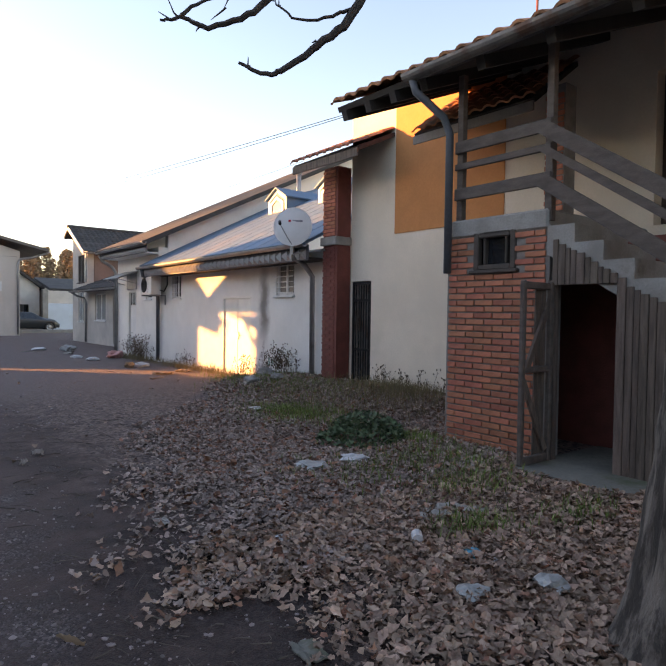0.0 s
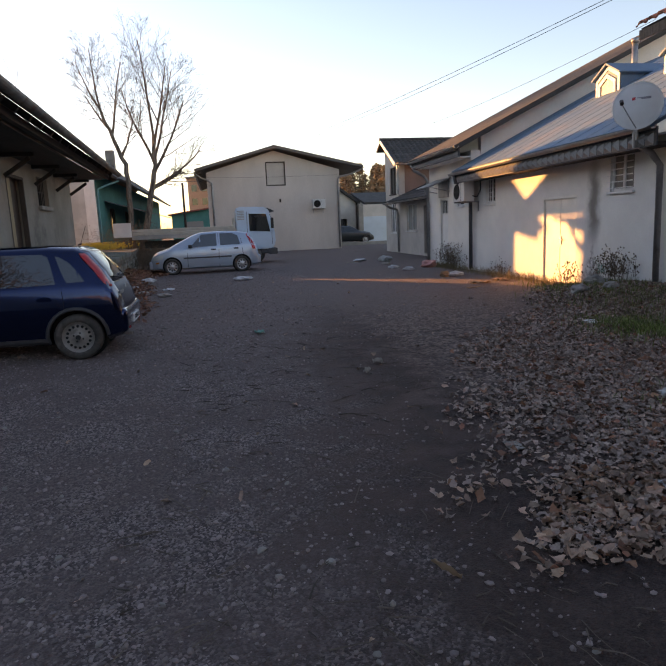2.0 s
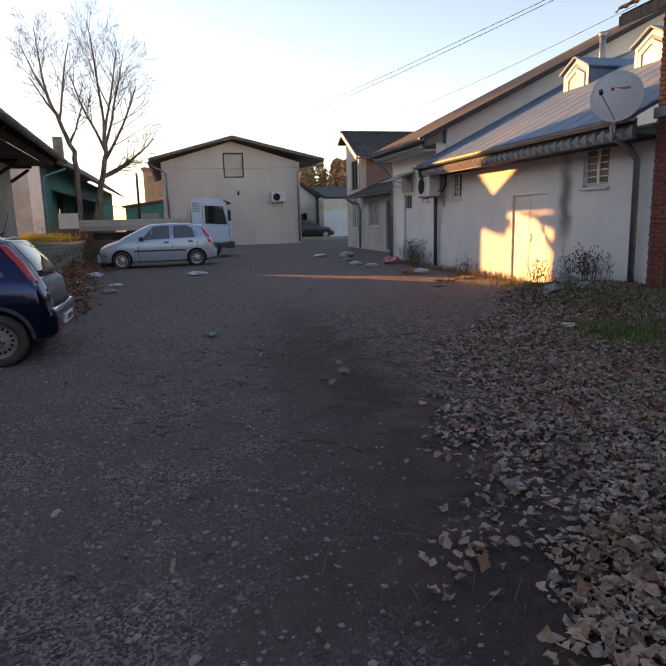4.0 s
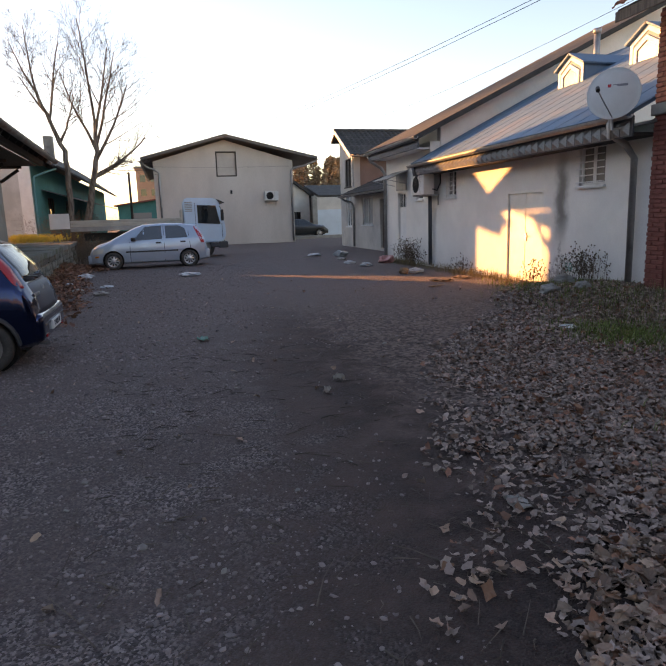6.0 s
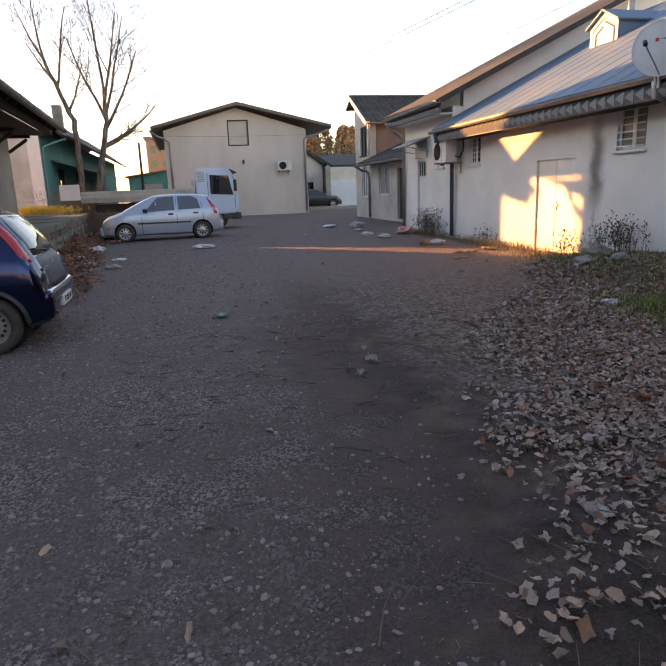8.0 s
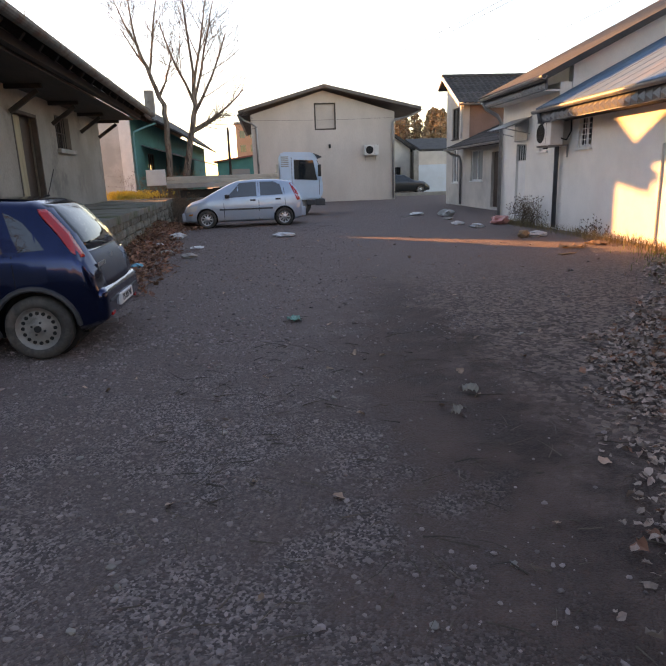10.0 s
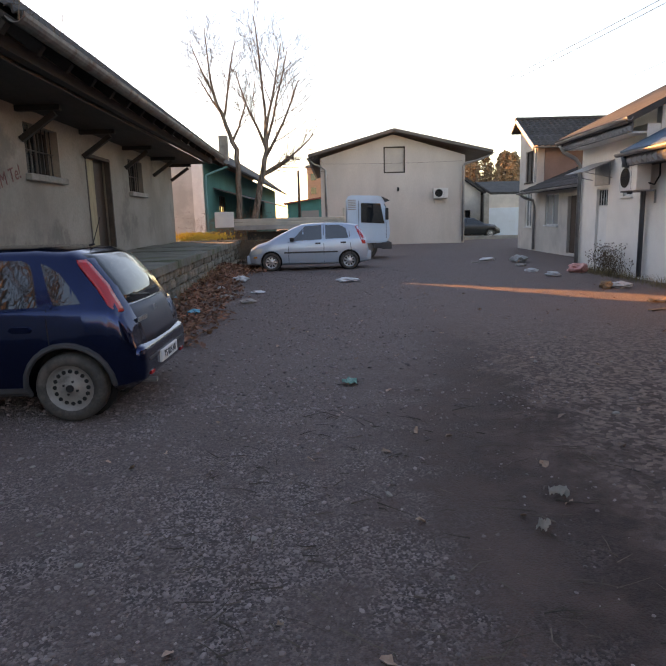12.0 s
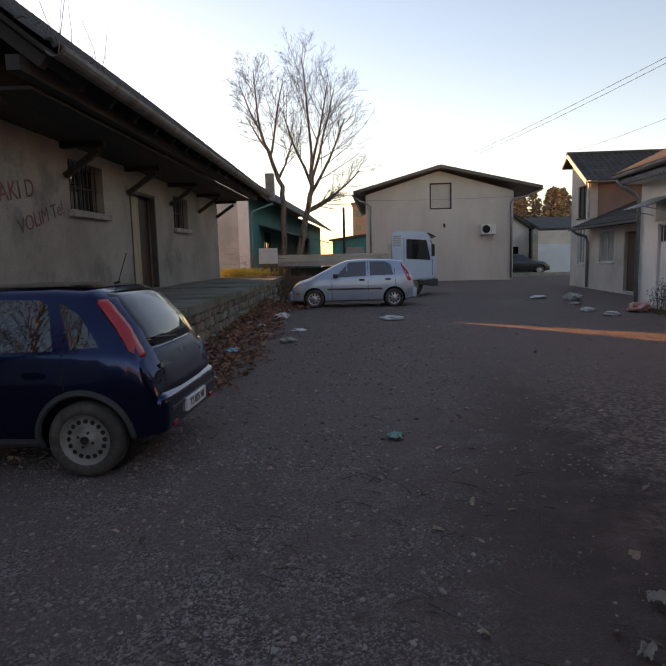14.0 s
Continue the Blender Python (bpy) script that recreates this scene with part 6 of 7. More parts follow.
pines = [pine(s) for s in (1, 2)]
rng = random.Random(8)
hill = bpy.data.meshes.new("hill")
bm = bmesh.new()
nn = 24
grid = [[bm.verts.new((8 + 82 * i / nn, 76 + 60 * j / nn, 5.0 * math.sin(math.pi * min(1, j / nn * 0.9)) * (0.3 + 0.7 * math.sin(math.pi * (i + 1) / (nn + 2))) - 0.2 + 0.4 * noise.noise((i * 0.5, j * 0.5, 0)))) for i in range(nn + 1)] for j in range(nn + 1)]
for j in range(nn):
    for i in range(nn):
        bm.faces.new((grid[j][i], grid[j][i + 1], grid[j + 1][i + 1], grid[j + 1][i]))
bm.to_mesh(hill)
bm.free()
hill.materials.append(mat("dry_hill_grass", (0.14, 0.10, 0.055), 0.95, 0.3, 0.4, 6, 0.3))
tagged(new("hill", hill), "low dry grassy slope behind the houses", "hill", kind="structure")
for k in range(95):
    x, y = rng.uniform(13, 36), rng.uniform(80, 102)
    z = 3.0 * math.sin(math.pi * min(1, (y - 76) / 60 * 0.9)) - 0.3
    pt = thing("pine_tree", (0, 0, 0), "brownish evergreen pine on the far slope", "tree", "pines on the slope")
    cr, tk = pines[k % 2]
    child("crown", cr, pt)
    child("trunk", tk, pt)
    pt.matrix_basis = pose(x, y, z, 0, 0, rng.uniform(0, 360)) @ Matrix.Scale(rng.uniform(0.6, 0.95), 4)


# ---- ground cover ----
def leaf_zone(x, y):
    """How thick the fallen leaves lie."""
    edge = float(np.interp(y, (0, 3, 4, 5.6, 7.4, 8.5, 9.6, 10.5, 12, 13), (1.7, 1.65, 1.6, 1.85, 2.7, 3.5, 4.6, 5.2, 6.2, 7.1)))
    e = (x - edge) / 1.5 + 0.22 + 0.22 * noise.noise((x * 0.7, y * 0.7, 5)) + 0.3 * noise.noise((x * 2.3, y * 2.3, 9))
    near = max(0.0, min(1.0, e))
    if y > 12.8:
        near *= max(0.0, 1 - (y - 12.8) / 1.5)
    left = max(0.0, min(1.0, (-1.35 - 0.045 * (y - 12) - x) / 0.8 + 0.8 * noise.noise((x * 0.8, y * 0.8, 2)))) if 11.5 < y < 25 and x > plat_x(y) - 0.1 else 0.0
    return max(near, left)


def blocked(x, y):
    return (x > 5.4 and y < 5.15) or x > 7.55 or (x > 4.85 and 2.6 < y < 3.8) or (x > 7.2 and 9.4 < y < 9.9)


rng = random.Random(42)
nrm = np.random.default_rng(7)


def leaves(count, material, sizes, name, label, zone, x0, x1, y0, y1, lift=0.03):
    # a lobed outline round a middle point
    base = np.array([(0.45, 0, 0)] + [(0.45 + q * math.cos(a), 0.62 * q * math.sin(a), 0.07 * q) for q, a in zip((0.55, 0.44, 0.48, 0.38, 0.46, 0.42, 0.46, 0.38, 0.48, 0.44), (2 * math.pi * k / 10 for k in range(10)))])
    quads = [(0, 1 + k, 1 + (k + 1) % 10) for k in range(10)]
    v, f, made, tries = [], [], 0, 0
    while made < count and tries < count * 12:
        tries += 1
        x, y = rng.uniform(x0, x1), rng.uniform(y0, y1)
        if rng.random() > zone(x, y) or blocked(x, y):
            continue
        s = rng.uniform(*sizes)
        b = base.copy()
        b[:, 1] *= rng.uniform(0.7, 1.5)
        b[1:] += nrm.normal(0, 0.06, (10, 3))
        b[:, 2] += rng.uniform(-0.35, 0.5) * (b[:, 0] - 0.4) ** 2 + rng.uniform(-0.2, 0.9) * b[:, 1] ** 2 * 2.6
        b = (b - (0.5, 0, 0)) * s
        e = np.array(Euler((rng.gauss(0, 0.34), rng.gauss(0, 0.34), rng.uniform(0, 6.283))).to_matrix())
        b = b @ e.T + (x, y, gz(x, y) + rng.uniform(0.012, lift))
        k = len(v)
        v += b.tolist()
        f += [tuple(k + i for i in q) for q in quads]
        made += 1
    me = bpy.data.meshes.new(name)
    me.from_pydata(v, [], f)
    me.materials.append(material)
    tagged(new(name, me), label, "leaves", kind="stuff")


DRYLEAF = mat("dry_brown_leaves", (0.37, 0.243, 0.175), 0.8, 0.3, 6, 60, 0.3, island=0.5)
REDLEAF = mat("reddish_dry_leaves", (0.27, 0.13, 0.08), 0.8, 0.3, 6, 60, 0.3, island=0.5)
PALELEAF = mat("pale_matted_leaves", (0.36, 0.268, 0.222), 0.85, 0.3, 6, 60, 0.3, island=0.38)
leaves(26000, DRYLEAF, (0.026, 0.082), "fallen_leaves", "thick carpet of dry curled brown leaves", leaf_zone, 0.6, 7.5, 0.6, 4.0, 0.05)
leaves(42000, PALELEAF, (0.02, 0.066), "fallen_leaves", "matted pale dry leaves trodden into the earth", leaf_zone, 0.6, 7.5, 3.2, 8.0, 0.04)
leaves(13000, PALELEAF, (0.03, 0.085), "fallen_leaves", "dry brown leaves drifted along the wall", leaf_zone, 1.6, 7.5, 8.0, 14.0, 0.04)
leaves(7500, REDLEAF, (0.025, 0.09), "fallen_leaves", "scattered reddish brown leaves", leaf_zone, 0.6, 7.5, 0.6, 13.0, 0.045)
leaves(3600, REDLEAF, (0.06, 0.13), "fallen_leaves", "leaves and rubbish heaped against the platform", leaf_zone, -4.2, -0.9, 11.5, 25, 0.08)
leaves(260, DRYLEAF, (0.03, 0.08), "fallen_leaves", "few stray leaves on the gravel", lambda x, y: 1.0, -4, 6, 1.5, 20, 0.015)


def scatter_stones(count, zone, x0, x1, y0, y1, sizes, name, label, material):
    ico = bmesh.new()
    bmesh.ops.create_icosphere(ico, subdivisions=1, radius=1)
    bv = np.array([v.co[:] for v in ico.verts])
    bf = [[v.index for v in f.verts] for f in ico.faces]
    ico.free()
    v, f, made = [], [], 0
    for _ in range(count * 8):
        if made >= count:
            break
        x, y = rng.uniform(x0, x1), y0 + (y1 - y0) * rng.random() ** 1.5
        if rng.random() > zone(x, y):
            continue
        s = sizes[0] + (sizes[1] - sizes[0]) * rng.random() ** 3.2
        b = bv * (1 + nrm.uniform(-0.28, 0.28, (len(bv), 1)))
        b = b * (s * rng.uniform(0.8, 1.5), s, s * rng.uniform(0.45, 0.8))
        e = np.array(Euler((rng.gauss(0, 0.2), rng.gauss(0, 0.2), rng.uniform(0, 6.283))).to_matrix())
        b = b @ e.T + (x, y, gz(x, y) + s * 0.18)
        k = len(v)
        v += b.tolist()
        f += [tuple(k + i for i in q) for q in bf]
        made += 1
    me = bpy.data.meshes.new(name)
    me.from_pydata(v, [], f)
    me.materials.append(material)
    tagged(new(name, me), label, "gravel", kind="stuff")


PEBBLE = mat("grey_pebbles", (0.24, 0.192, 0.18), 0.9, 0.2, 20, 80, 0.3, island=0.5)


def gravel_zone(x, y):
    e = (0.9 + 0.1 * y - x) / 1.6 + 0.9 * noise.noise((x * 0.6, y * 0.6, 1)) + 0.4 * noise.noise((x * 2.5, y * 2.5, 4))
    return max(0.04, min(1.0, e))


scatter_stones(30000, gravel_zone, -5.5, 4.0, 1.2, 10.0, (0.004, 0.016), "gravel", "loose grey gravel over the yard", PEBBLE)
scatter_stones(9000, gravel_zone, -3.5, 6.5, 9.0, 24.0, (0.007, 0.024), "gravel", "coarser gravel farther out", PEBBLE)
scatter_stones(170, lambda x, y: 0.3 + 0.7 * gravel_zone(x, y), -3.0, 4.0, 1.5, 12.0, (0.012, 0.028), "stones", "larger pale stones in the gravel", mat("pale_stones", (0.26, 0.235, 0.21), 0.9, 0.2, 12, 60, 0.4, island=0.3))

# sticks and straw on the bare earth
c = Cloud()
for _ in range(1300):
    x, y = rng.uniform(-0.6, 3.2), 1.2 + 8 * rng.random() ** 1.4
    a, l = rng.uniform(0, 6.283), rng.uniform(0.05, 0.32) * rng.random() ** 0.5
    z = gz(x, y) + 0.008
    p = Vector((x, y, z))
    d = Vector((math.cos(a), math.sin(a), rng.uniform(0, 0.15))) * l
    c.tube([p, p + d * 0.5 + Vector((rng.gauss(0, 0.012), rng.gauss(0, 0.012), 0.006)), p + d], rng.uniform(0.0015, 0.005), 0.001, 4)
tagged(new("twigs_and_straw", c.mesh("twigs_and_straw", mat("dead_twigs", (0.11, 0.085, 0.065), 0.9, 0.3, 8, 40, 0, island=0.5))), "broken twigs and straw on the earth", "twigs", kind="stuff")


def grass(patches, name, label, material, hgt=(0.06, 0.16), wid=0.005):
    c = Cloud()
    for cx, cy, rx, ry, n in patches:
        for _ in range(n):
            x, y = rng.gauss(cx, rx), rng.gauss(cy, ry)
            if blocked(x, y):
                continue
            h = rng.uniform(*hgt)
            a = rng.uniform(0, 6.283)
            lean = Vector((math.cos(a), math.sin(a), 0)) * h * rng.uniform(0.1, 0.8)
            w = Vector((-math.sin(a), math.cos(a), 0)) * wid
            p = Vector((x, y, gz(x, y) - 0.005))
            b = len(c.v)
            m = p + Vector((0, 0, h * 0.6)) + lean * 0.35
            c.v += [p - w, p + w, m + w * 0.7, m - w * 0.7, p + Vector((0, 0, h * 0.9)) + lean]
            c.f += [(b, b + 1, b + 2, b + 3), (b + 3, b + 2, b + 4)]
    tagged(new(name, c.mesh(name, material)), label, "grass", kind="stuff")


GRASS = mat("short_green_grass", (0.15, 0.20, 0.045), 0.8, 0.3, 3, 30, 0, island=0.4)
DRYGRASS = mat("dry_straw_grass", (0.22, 0.17, 0.085), 0.85, 0.3, 3, 30, 0, island=0.4)
grass([(5.3, 7.9, 0.35, 0.5, 2600), (3.5, 3.1, 0.16, 0.12, 420), (4.3, 3.75, 0.3, 0.2, 620), (4.25, 2.75, 0.22, 0.14, 260), (4.0, 4.7, 0.4, 0.4, 420), (5.1, 5.2, 0.15, 0.2, 400), (6.6, 9.8, 0.5, 1.0, 1800), (6.9, 12.0, 0.3, 0.8, 900), (4.7, 4.4, 0.25, 0.3, 400)], "grass", "short green grass tufts among the leaves", GRASS)
grass([(7.1, 7.6, 0.25, 0.7, 1600), (6.6, 7.4, 0.45, 0.8, 900), (7.2, 15.5, 0.15, 1.6, 1200), (7.2, 19.8, 0.15, 0.8, 700), (-3.0, 13.5, 0.25, 1.2, 900), (-3.1, 18.0, 0.2, 3.0, 700)], "dry_grass", "dry yellow-brown grass along the walls", DRYGRASS, (0.08, 0.28), 0.004)


def weeds(name, at, spread_, n, h, material, label, branchy=5, z0=None):
    w = thing(name, (at[0], at[1], gz(*at) if z0 is None else z0), label, "weeds")
    c = Cloud()
    for _ in range(n):
        x, y = at[0] + rng.gauss(0, spread_[0]), at[1] + rng.gauss(0, spread_[1])
        z = gz(x, y) if z0 is None else z0
        hh = h * rng.uniform(0.5, 1.1)
        lean = Vector((rng.gauss(0, 0.18), rng.gauss(0, 0.18), 1)) * hh
        p = Vector((x, y, z - 0.02))
        c.tube([p, p + lean * 0.5 + Vector((rng.gauss(0, 0.02), rng.gauss(0, 0.02), 0)), p + lean], 0.005, 0.002, 4)
        for _k in range(branchy):
            q = p + lean * rng.uniform(0.3, 1.0)
            d = Vector((rng.gauss(0, 0.12), rng.gauss(0, 0.12), rng.uniform(0.02, 0.16))) * hh
            c.tube([q, q + d], 0.003, 0.001, 3)
            b = len(c.v)
            e = q + d
            s = 0.018
            c.v += [e, e + Vector((s, 0, s)), e + Vector((0, s * 0.5, 2 * s)), e + Vector((-s, 0, s))]
            c.f += [(b, b + 1, b + 2, b + 3)]
    tagged(child("stems", c.mesh("stems", material), w), kind="stuff")
    return w


WEED = mat("dead_weed_stalks", (0.13, 0.095, 0.065), 0.9, 0.3, 5, 30, 0, island=0.4)
SUNWEED = mat("yellowed_plants", (0.55, 0.45, 0.08), 0.85, 0.25, 5, 30, 0, island=0.3)
weeds("dry_weeds", (7.25, 11.3), (0.1, 0.3), 34, 0.62, WEED, "dead brown weed stalks against the white wall", 9)
weeds("dry_weeds", (7.25, 19.7), (0.12, 0.4), 55, 0.7, WEED, "dead brown weed stalks beside the downpipe", 8)
weeds("dry_weeds", (7.3, 12.9), (0.1, 0.15), 18, 0.5, WEED, "short dead weeds at the wall foot", 6)
weeds("dry_weeds", (7.4, 7.8), (0.08, 0.6), 22, 0.4, WEED, "thin dead weeds below the beige wall", 5)
weeds("dry_weeds", (7.35, 16.3), (0.06, 0.5), 14, 0.45, WEED, "thin dead weeds below the white wall", 5)
weeds("dry_brush", (-4.0, 30.6), (0.8, 0.6), 200, 1.75, WEED, "leafless brown brush behind the platform", 12, 0.0)
weeds("yellow_plants", (-5.2, 28.0), (0.6, 0.22), 380, 0.30, SUNWEED, "low yellowed plants on the platform end", 8, 0.87)
weeds("dark_brush", (-3.1, 27.2), (0.45, 0.8), 160, 0.9, WEED, "tangled dark brush at the platform corner", 10)

for yy, hh in ((11.8, 1.1), (12.75, 0.7), (14.4, 0.3), (17.3, 0.25), (20.5, 0.25)):
    xx = -3.86 + 0.0367 * (27 - yy)
    weeds("gutter_weeds", (xx, yy), (0.02, 0.10), 4, hh, WEED, "thin dry weeds growing in the old gutter", 0, 3.98)
bush = thing("low_bush", (4.75, 5.75, gz(4.75, 5.75)), "low dark green leafy bush in the leaves", "bush")
c = Cloud()
for _ in range(1500):
    a, rr = rng.uniform(0, 6.283), rng.random() ** 0.6
    x, y = 4.75 + 0.55 * rr * math.cos(a), 5.75 + 0.6 * rr * math.sin(a)
    z = gz(x, y) + 0.34 * (1 - rr * rr) * rng.random() ** 0.5 + 0.02
    s = rng.uniform(0.025, 0.055)
    e = Euler((rng.gauss(0, 0.6), rng.gauss(0, 0.6), rng.uniform(0, 6.283))).to_matrix()
    b = len(c.v)
    c.v += [Vector((x, y, z)) + e @ Vector(q) * s for q in ((-1, 0, 0), (0, -0.45, 0.1), (1, 0, 0), (0, 0.45, 0.1))]
    c.f += [(b, b + 1, b + 2, b + 3)]
child("foliage", c.mesh("foliage", mat("dark_green_leaves", (0.075, 0.12, 0.055), 0.7, 0.3, 5, 30, 0, island=0.4)), bush)


# ---- litter ----
def crumpled(name, x, y, size, flat, material, label, category, seed, z=None):
    r = random.Random(seed)
    t = bmesh.new()
    bmesh.ops.create_icosphere(t, subdivisions=3, radius=1)
    for v in t.verts:
        n = noise.noise(v.co * 1.7 + Vector((seed, 0, 0))) * 0.5 + noise.noise(v.co * 4.5 + Vector((0, seed, 0))) * 0.25
        v.co *= 1 + n
        v.co.z *= flat
        v.co *= size
    ob = part(name, t, material, None)
    lo = min(v.co.z for v in ob.data.vertices)
    ob.matrix_basis = pose(x, y, (gz(x, y) if z is None else z) - lo * 0.75, 0, 0, r.uniform(0, 360))
    return tagged(ob, label, category)


def sheet(name, x, y, w, l, material, label, category, seed, thick=0.008, curl=0.04):
    r = random.Random(seed)
    t = bmesh.new()
    n = 8
    g = [[t.verts.new(((i / n - 0.5) * w * (0.8 + 0.3 * noise.noise((j * 0.6, seed, 0))), (j / n - 0.5) * l * (0.8 + 0.3 * noise.noise((i * 0.6, seed, 4))), curl * noise.noise((i * 0.5, j * 0.5, seed)))) for i in range(n + 1)] for j in range(n + 1)]
    for j in range(n):
        for i in range(n):
            t.faces.new((g[j][i], g[j][i + 1], g[j + 1][i + 1], g[j + 1][i]))
    ret = bmesh.ops.extrude_face_region(t, geom=t.faces[:])
    for v in ret["geom"]:
        if isinstance(v, bmesh.types.BMVert):
            v.co.z -= thick
    bmesh.ops.recalc_face_normals(t, faces=t.faces[:])
    lo = min(v.co.z for v in t.verts)
    ob = part(name, t, material, None)
    ob.matrix_basis = pose(x, y, gz(x, y) - lo, 0, 0, r.uniform(0, 360))
    return tagged(ob, label, category)


BAG = mat("white_plastic_film", (0.50, 0.50, 0.50), 0.4, 0.15, 8, 40, 0.3)
GREYBAG = mat("grey_plastic_film", (0.34, 0.34, 0.32), 0.45, 0.2, 8, 40, 0.3)
PINKBAG = mat("pink_plastic_film", (0.62, 0.28, 0.26), 0.45, 0.2, 8, 40, 0.3)
BLUEBAG = mat("blue_plastic_film", (0.05, 0.33, 0.45), 0.4, 0.2, 8, 40, 0.3)
PAPER = mat("dirty_paper", (0.34, 0.31, 0.275), 0.9, 0.2, 6, 40, 0.3)
CARD = mat("brown_cardboard", (0.30, 0.20, 0.12), 0.9, 0.2, 6, 40, 0.3)
litter = "litter on the ground"
for k, (x, y, s, f, m, lab) in enumerate([
        (4.04, 5.04, 0.14, 0.3, BAG, "crumpled white plastic bag in the leaves"), (3.56, 5.12, 0.15, 0.25, GREYBAG, "crumpled grey plastic bag in the leaves"),
        (2.66, 2.43, 0.10, 0.35, GREYBAG, "dirty clear plastic bag on the leaves"), (3.07, 2.2, 0.09, 0.5, GREYBAG, "grey plastic bag beside the tree"),
        (3.11, 2.80, 0.07, 0.4, BLUEBAG, "torn turquoise plastic wrapper"), (3.14, 2.68, 0.055, 0.4, BAG, "pale blue plastic scrap"),
        (2.28, 3.70, 0.085, 0.25, BAG, "flattened white plastic scrap"), (0.58, 19.6, 0.26, 0.2, BAG, "white plastic bag lying on the yard"),
        (5.64, 25.7, 0.25, 0.25, BAG, "white plastic sheet near the annex"), (6.40, 24.5, 0.25, 0.6, GREYBAG, "stuffed translucent plastic bag"),
        (5.75, 21.1, 0.17, 0.35, BAG, "white plastic bag on the yard"), (5.85, 19.7, 0.19, 0.3, BAG, "white plastic bag beside the rubbish"),
        (6.85, 20.6, 0.28, 0.45, PINKBAG, "pink plastic bag near the wall"), (5.95, 16.8, 0.13, 0.7, CARD, "tan paper bag in the strip of sun"),
        (6.3, 16.9, 0.2, 0.35, BAG, "white bag near the sunlit strip"), (-2.26, 20.2, 0.2, 0.5, BAG, "white plastic bag in the leaf heap"),
        (-1.46, 17.6, 0.16, 0.2, BAG, "flat white plastic scrap"), (-1.94, 12.3, 0.11, 0.35, BAG, "small white plastic bag behind the car"),
        (-2.2, 14.5, 0.14, 0.4, BLUEBAG, "blue plastic wrapper by the platform"), (-2.8, 15.4, 0.1, 0.4, BLUEBAG, "small blue plastic scrap"),
        (-1.43, 15.75, 0.15, 0.3, PAPER, "crumpled pale paper by the platform"), (-2.0, 16.6, 0.12, 0.4, PAPER, "crumpled paper in the leaf heap"),
        (-2.4, 18.2, 0.1, 0.4, BAG, "white scrap in the leaf heap"), (5.0, 8.6, 0.12, 0.3, BAG, "white scrap near the grass"),
        (6.0, 22.9, 0.16, 0.3, PAPER, "crumpled paper on the yard"), (6.33, 10.97, 0.16, 0.6, CONCRETE, "broken lump of rubble"), (7.0, 11.5, 0.18, 0.6, CONCRETE, "broken lump of pale rubble by the wall"),
        (6.7, 10.6, 0.12, 0.6, CONCRETE, "small lump of rubble")]):
    crumpled("rubble_lump" if m is CONCRETE else ("paper_scrap" if m in (PAPER, CARD) else "plastic_bag"), x, y, s, f, m, lab, "rubble" if m is CONCRETE else "litter", k + 1)
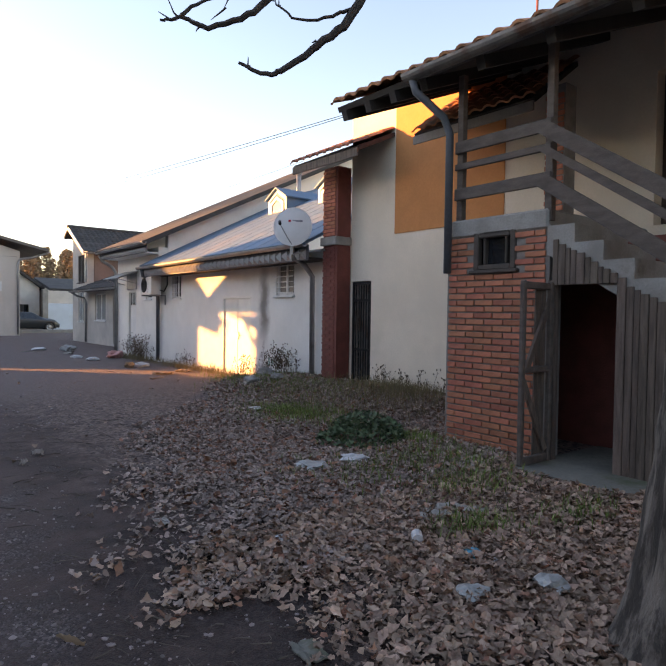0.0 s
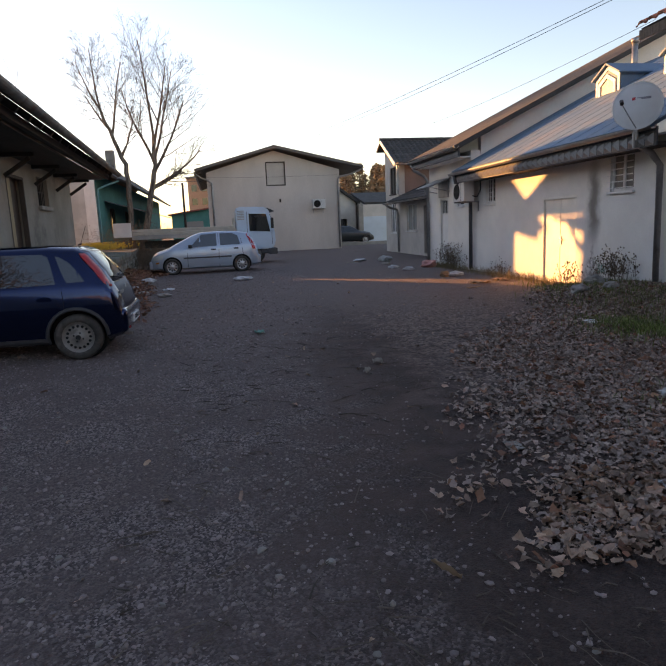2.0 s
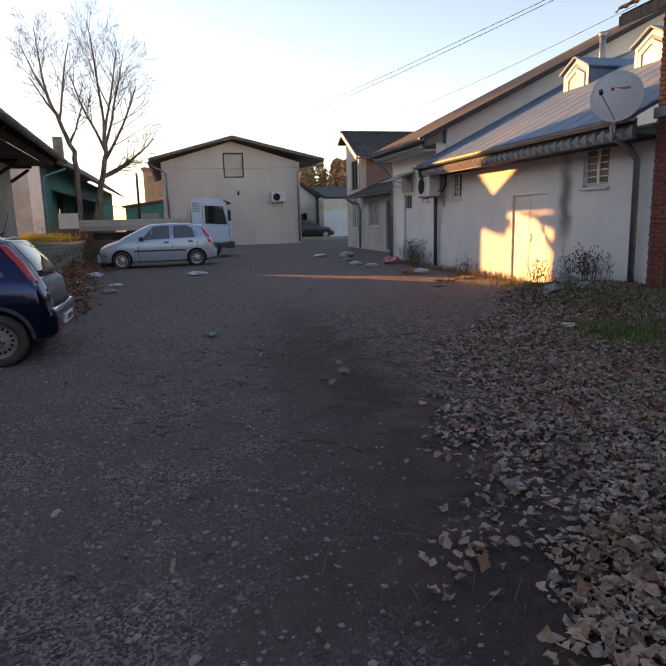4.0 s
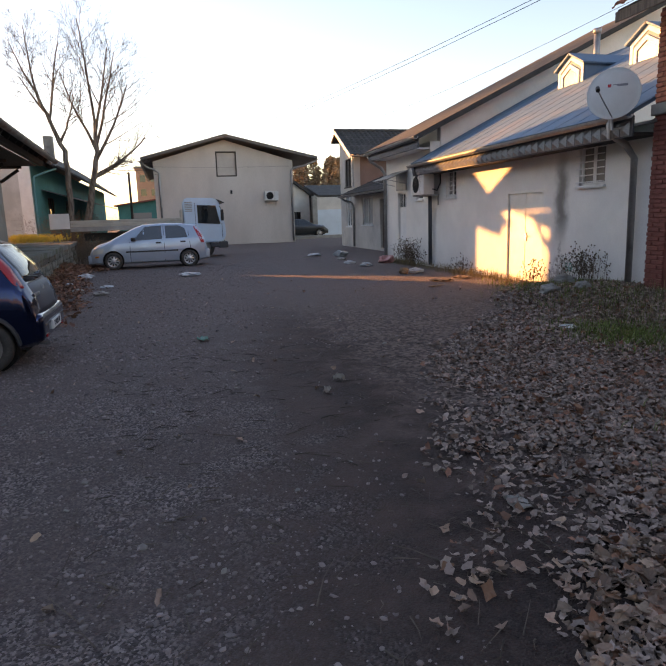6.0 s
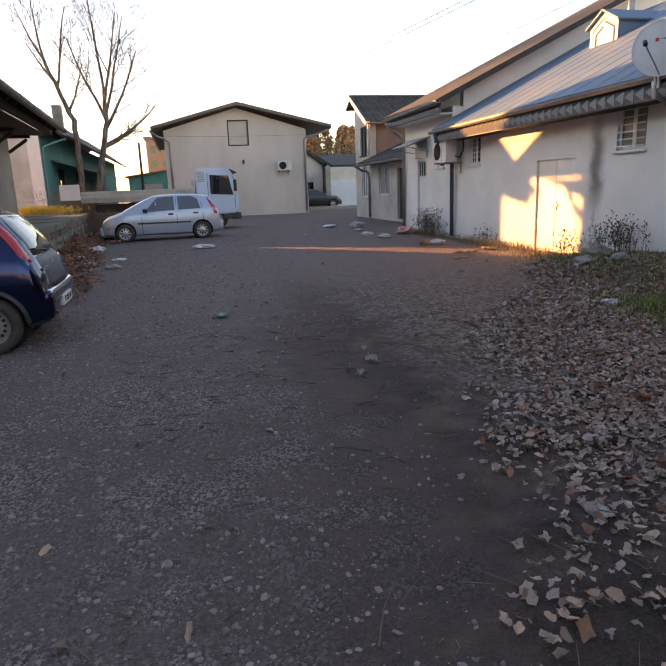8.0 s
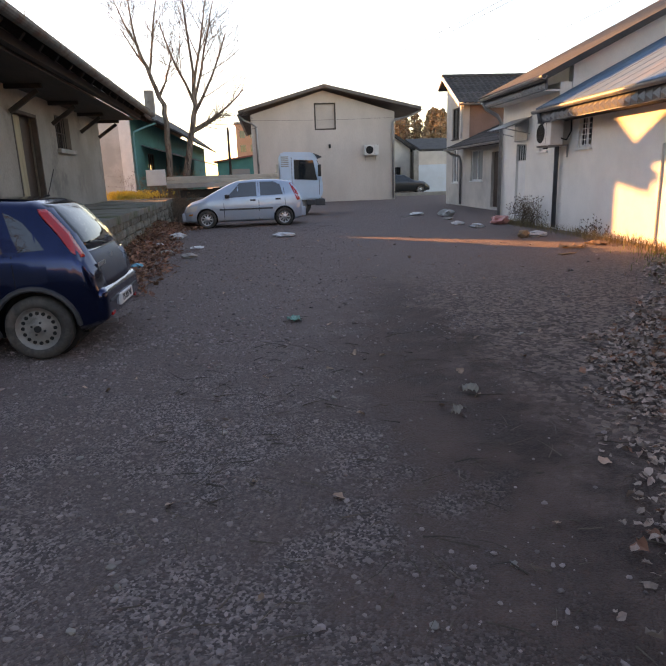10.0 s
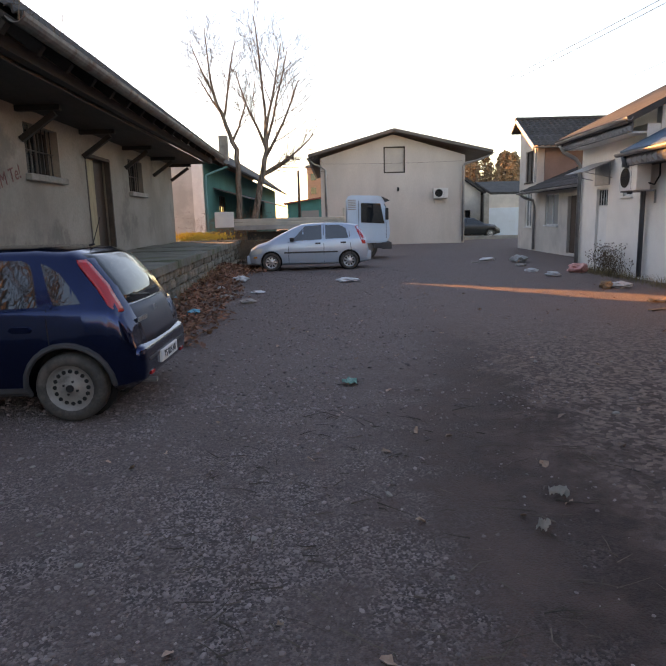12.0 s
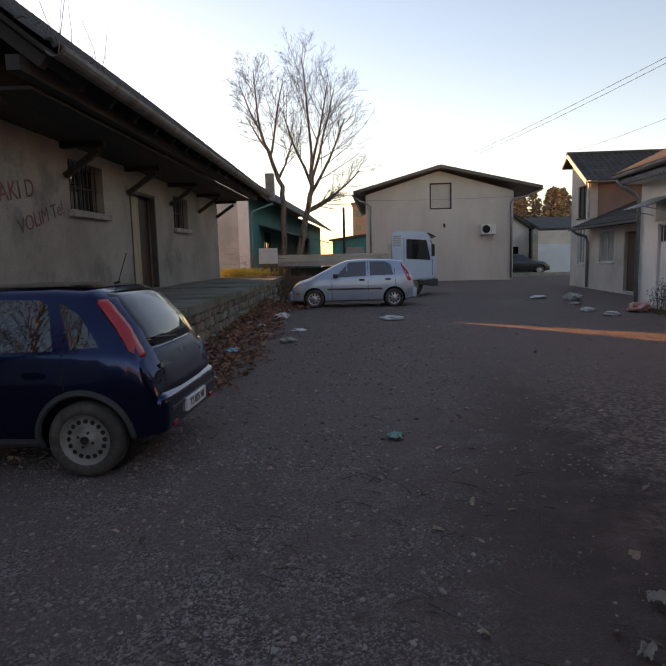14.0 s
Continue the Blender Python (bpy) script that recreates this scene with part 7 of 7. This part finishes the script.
for k, (x, y, w, l, m, lab, nm) in enumerate([
        (1.32, 6.87, 0.08, 0.06, PAPER, "small white paper scrap on the earth", "paper_scrap"), (1.53, 7.24, 0.13, 0.05, PAPER, "grey leaf-like cardboard scrap", "cardboard_scrap"),
        (1.76, 4.52, 0.18, 0.13, PAPER, "flat pale stone slab", "flat_stone"), (0.41, 9.75, 0.2, 0.16, mat("green_glass_shard", (0.16, 0.36, 0.30), 0.25), "flat green plastic shard", "plastic_shard"),
        (3.5, 3.47, 0.42, 0.3, PAPER, "flattened pale paper sack", "paper_sack"), (3.75, 3.35, 0.3, 0.22, PAPER, "torn pale paper sheet", "paper_sheet"),
        (0.79, 3.24, 0.2, 0.022, CARD, "pale wooden stick on the earth", "wood_stick"), (1.61, 2.5, 0.22, 0.15, MOSSCON, "flat concrete slab half under leaves", "flat_stone"),
        (6.0, 14.6, 0.6, 0.3, CARD, "flattened brown cardboard by the wall", "cardboard"), (5.5, 13.8, 0.5, 0.12, CARD, "piece of brown board", "board"), (6.7, 15.0, 0.5, 0.35, CARD, "flattened brown cardboard in the sun", "cardboard"),
        (5.2, 24.9, 0.7, 0.15, PAPER, "pale board lying on the yard", "board"), (4.78, 4.21, 0.38, 0.22, BAG, "white board beside the shed door", "board"), (6.2, 12.2, 0.4, 0.2, CARD, "torn strip of brown cardboard", "cardboard")]):
    sheet(nm, x, y, w, l, m, lab, "litter", k + 1, curl=0.02 if nm in ("flat_stone", "wood_stick", "board") else 0.05)
bottle = thing("plastic_bottle", (2.97, 3.15, gz(2.97, 3.15)), "small white plastic bottle in the leaves", "bottle")
zb = gz(2.97, 3.15) + 0.05
part("bottle_body", make(tube, [(2.93, 3.10, zb), (2.955, 3.13, zb), (2.99, 3.17, zb + 0.01)], 0.038, 10), BAG, bottle)
part("cap", make(tube, [(2.992, 3.172, zb + 0.01), (3.02, 3.20, zb + 0.012)], 0.018, 8), BLACK, bottle)

# ---- bricks and stones, last ----
brick_face(shed_wall, 5.461, 3.80, 5.06, 0.03, 2.42, holes=[(4.13, 4.76, 2.0, 2.46)])
brick_face(pill, 6.618, 4.36, 4.6, 2.66, 4.2)
brick_face(pcore, 7.262, 9.44, 9.86, 3.04, 4.3)
brick_face(pcore, 7.262, 9.44, 9.86, 0.3, 2.84, material=PAINTRED)
rng = random.Random(77)
stone_meshes = []
for k in range(6):
    t = bmesh.new()
    bmesh.ops.create_cube(t, size=1.0)
    bmesh.ops.bevel(t, geom=t.edges[:], offset=0.16, segments=1, affect="EDGES")
    for v in t.verts:
        v.co += Vector((rng.uniform(-0.07, 0.07), rng.uniform(-0.07, 0.07), rng.uniform(-0.07, 0.07)))
    me = bpy.data.meshes.new("stone")
    t.to_mesh(me)
    t.free()
    me.materials.append(STONE)
    stone_meshes.append(me)
core = [o for o in platform.children if o.name.startswith("core")][0]
for row in range(4):
    y = 11.4 + rng.uniform(0, 0.2)
    while y < 28.2:
        w, h = rng.uniform(0.22, 0.5), 0.185
        ob = new("stone", stone_meshes[rng.randrange(6)])
        ob.parent = core
        ob.matrix_basis = pose(plat_x(y + w / 2) - 0.10 + rng.uniform(-0.02, 0.03), y + w / 2, 0.10 + row * h, 0, 0, 3.4) @ Matrix.Diagonal((0.14, w * 0.95, h * 0.94, 1))
        y += w
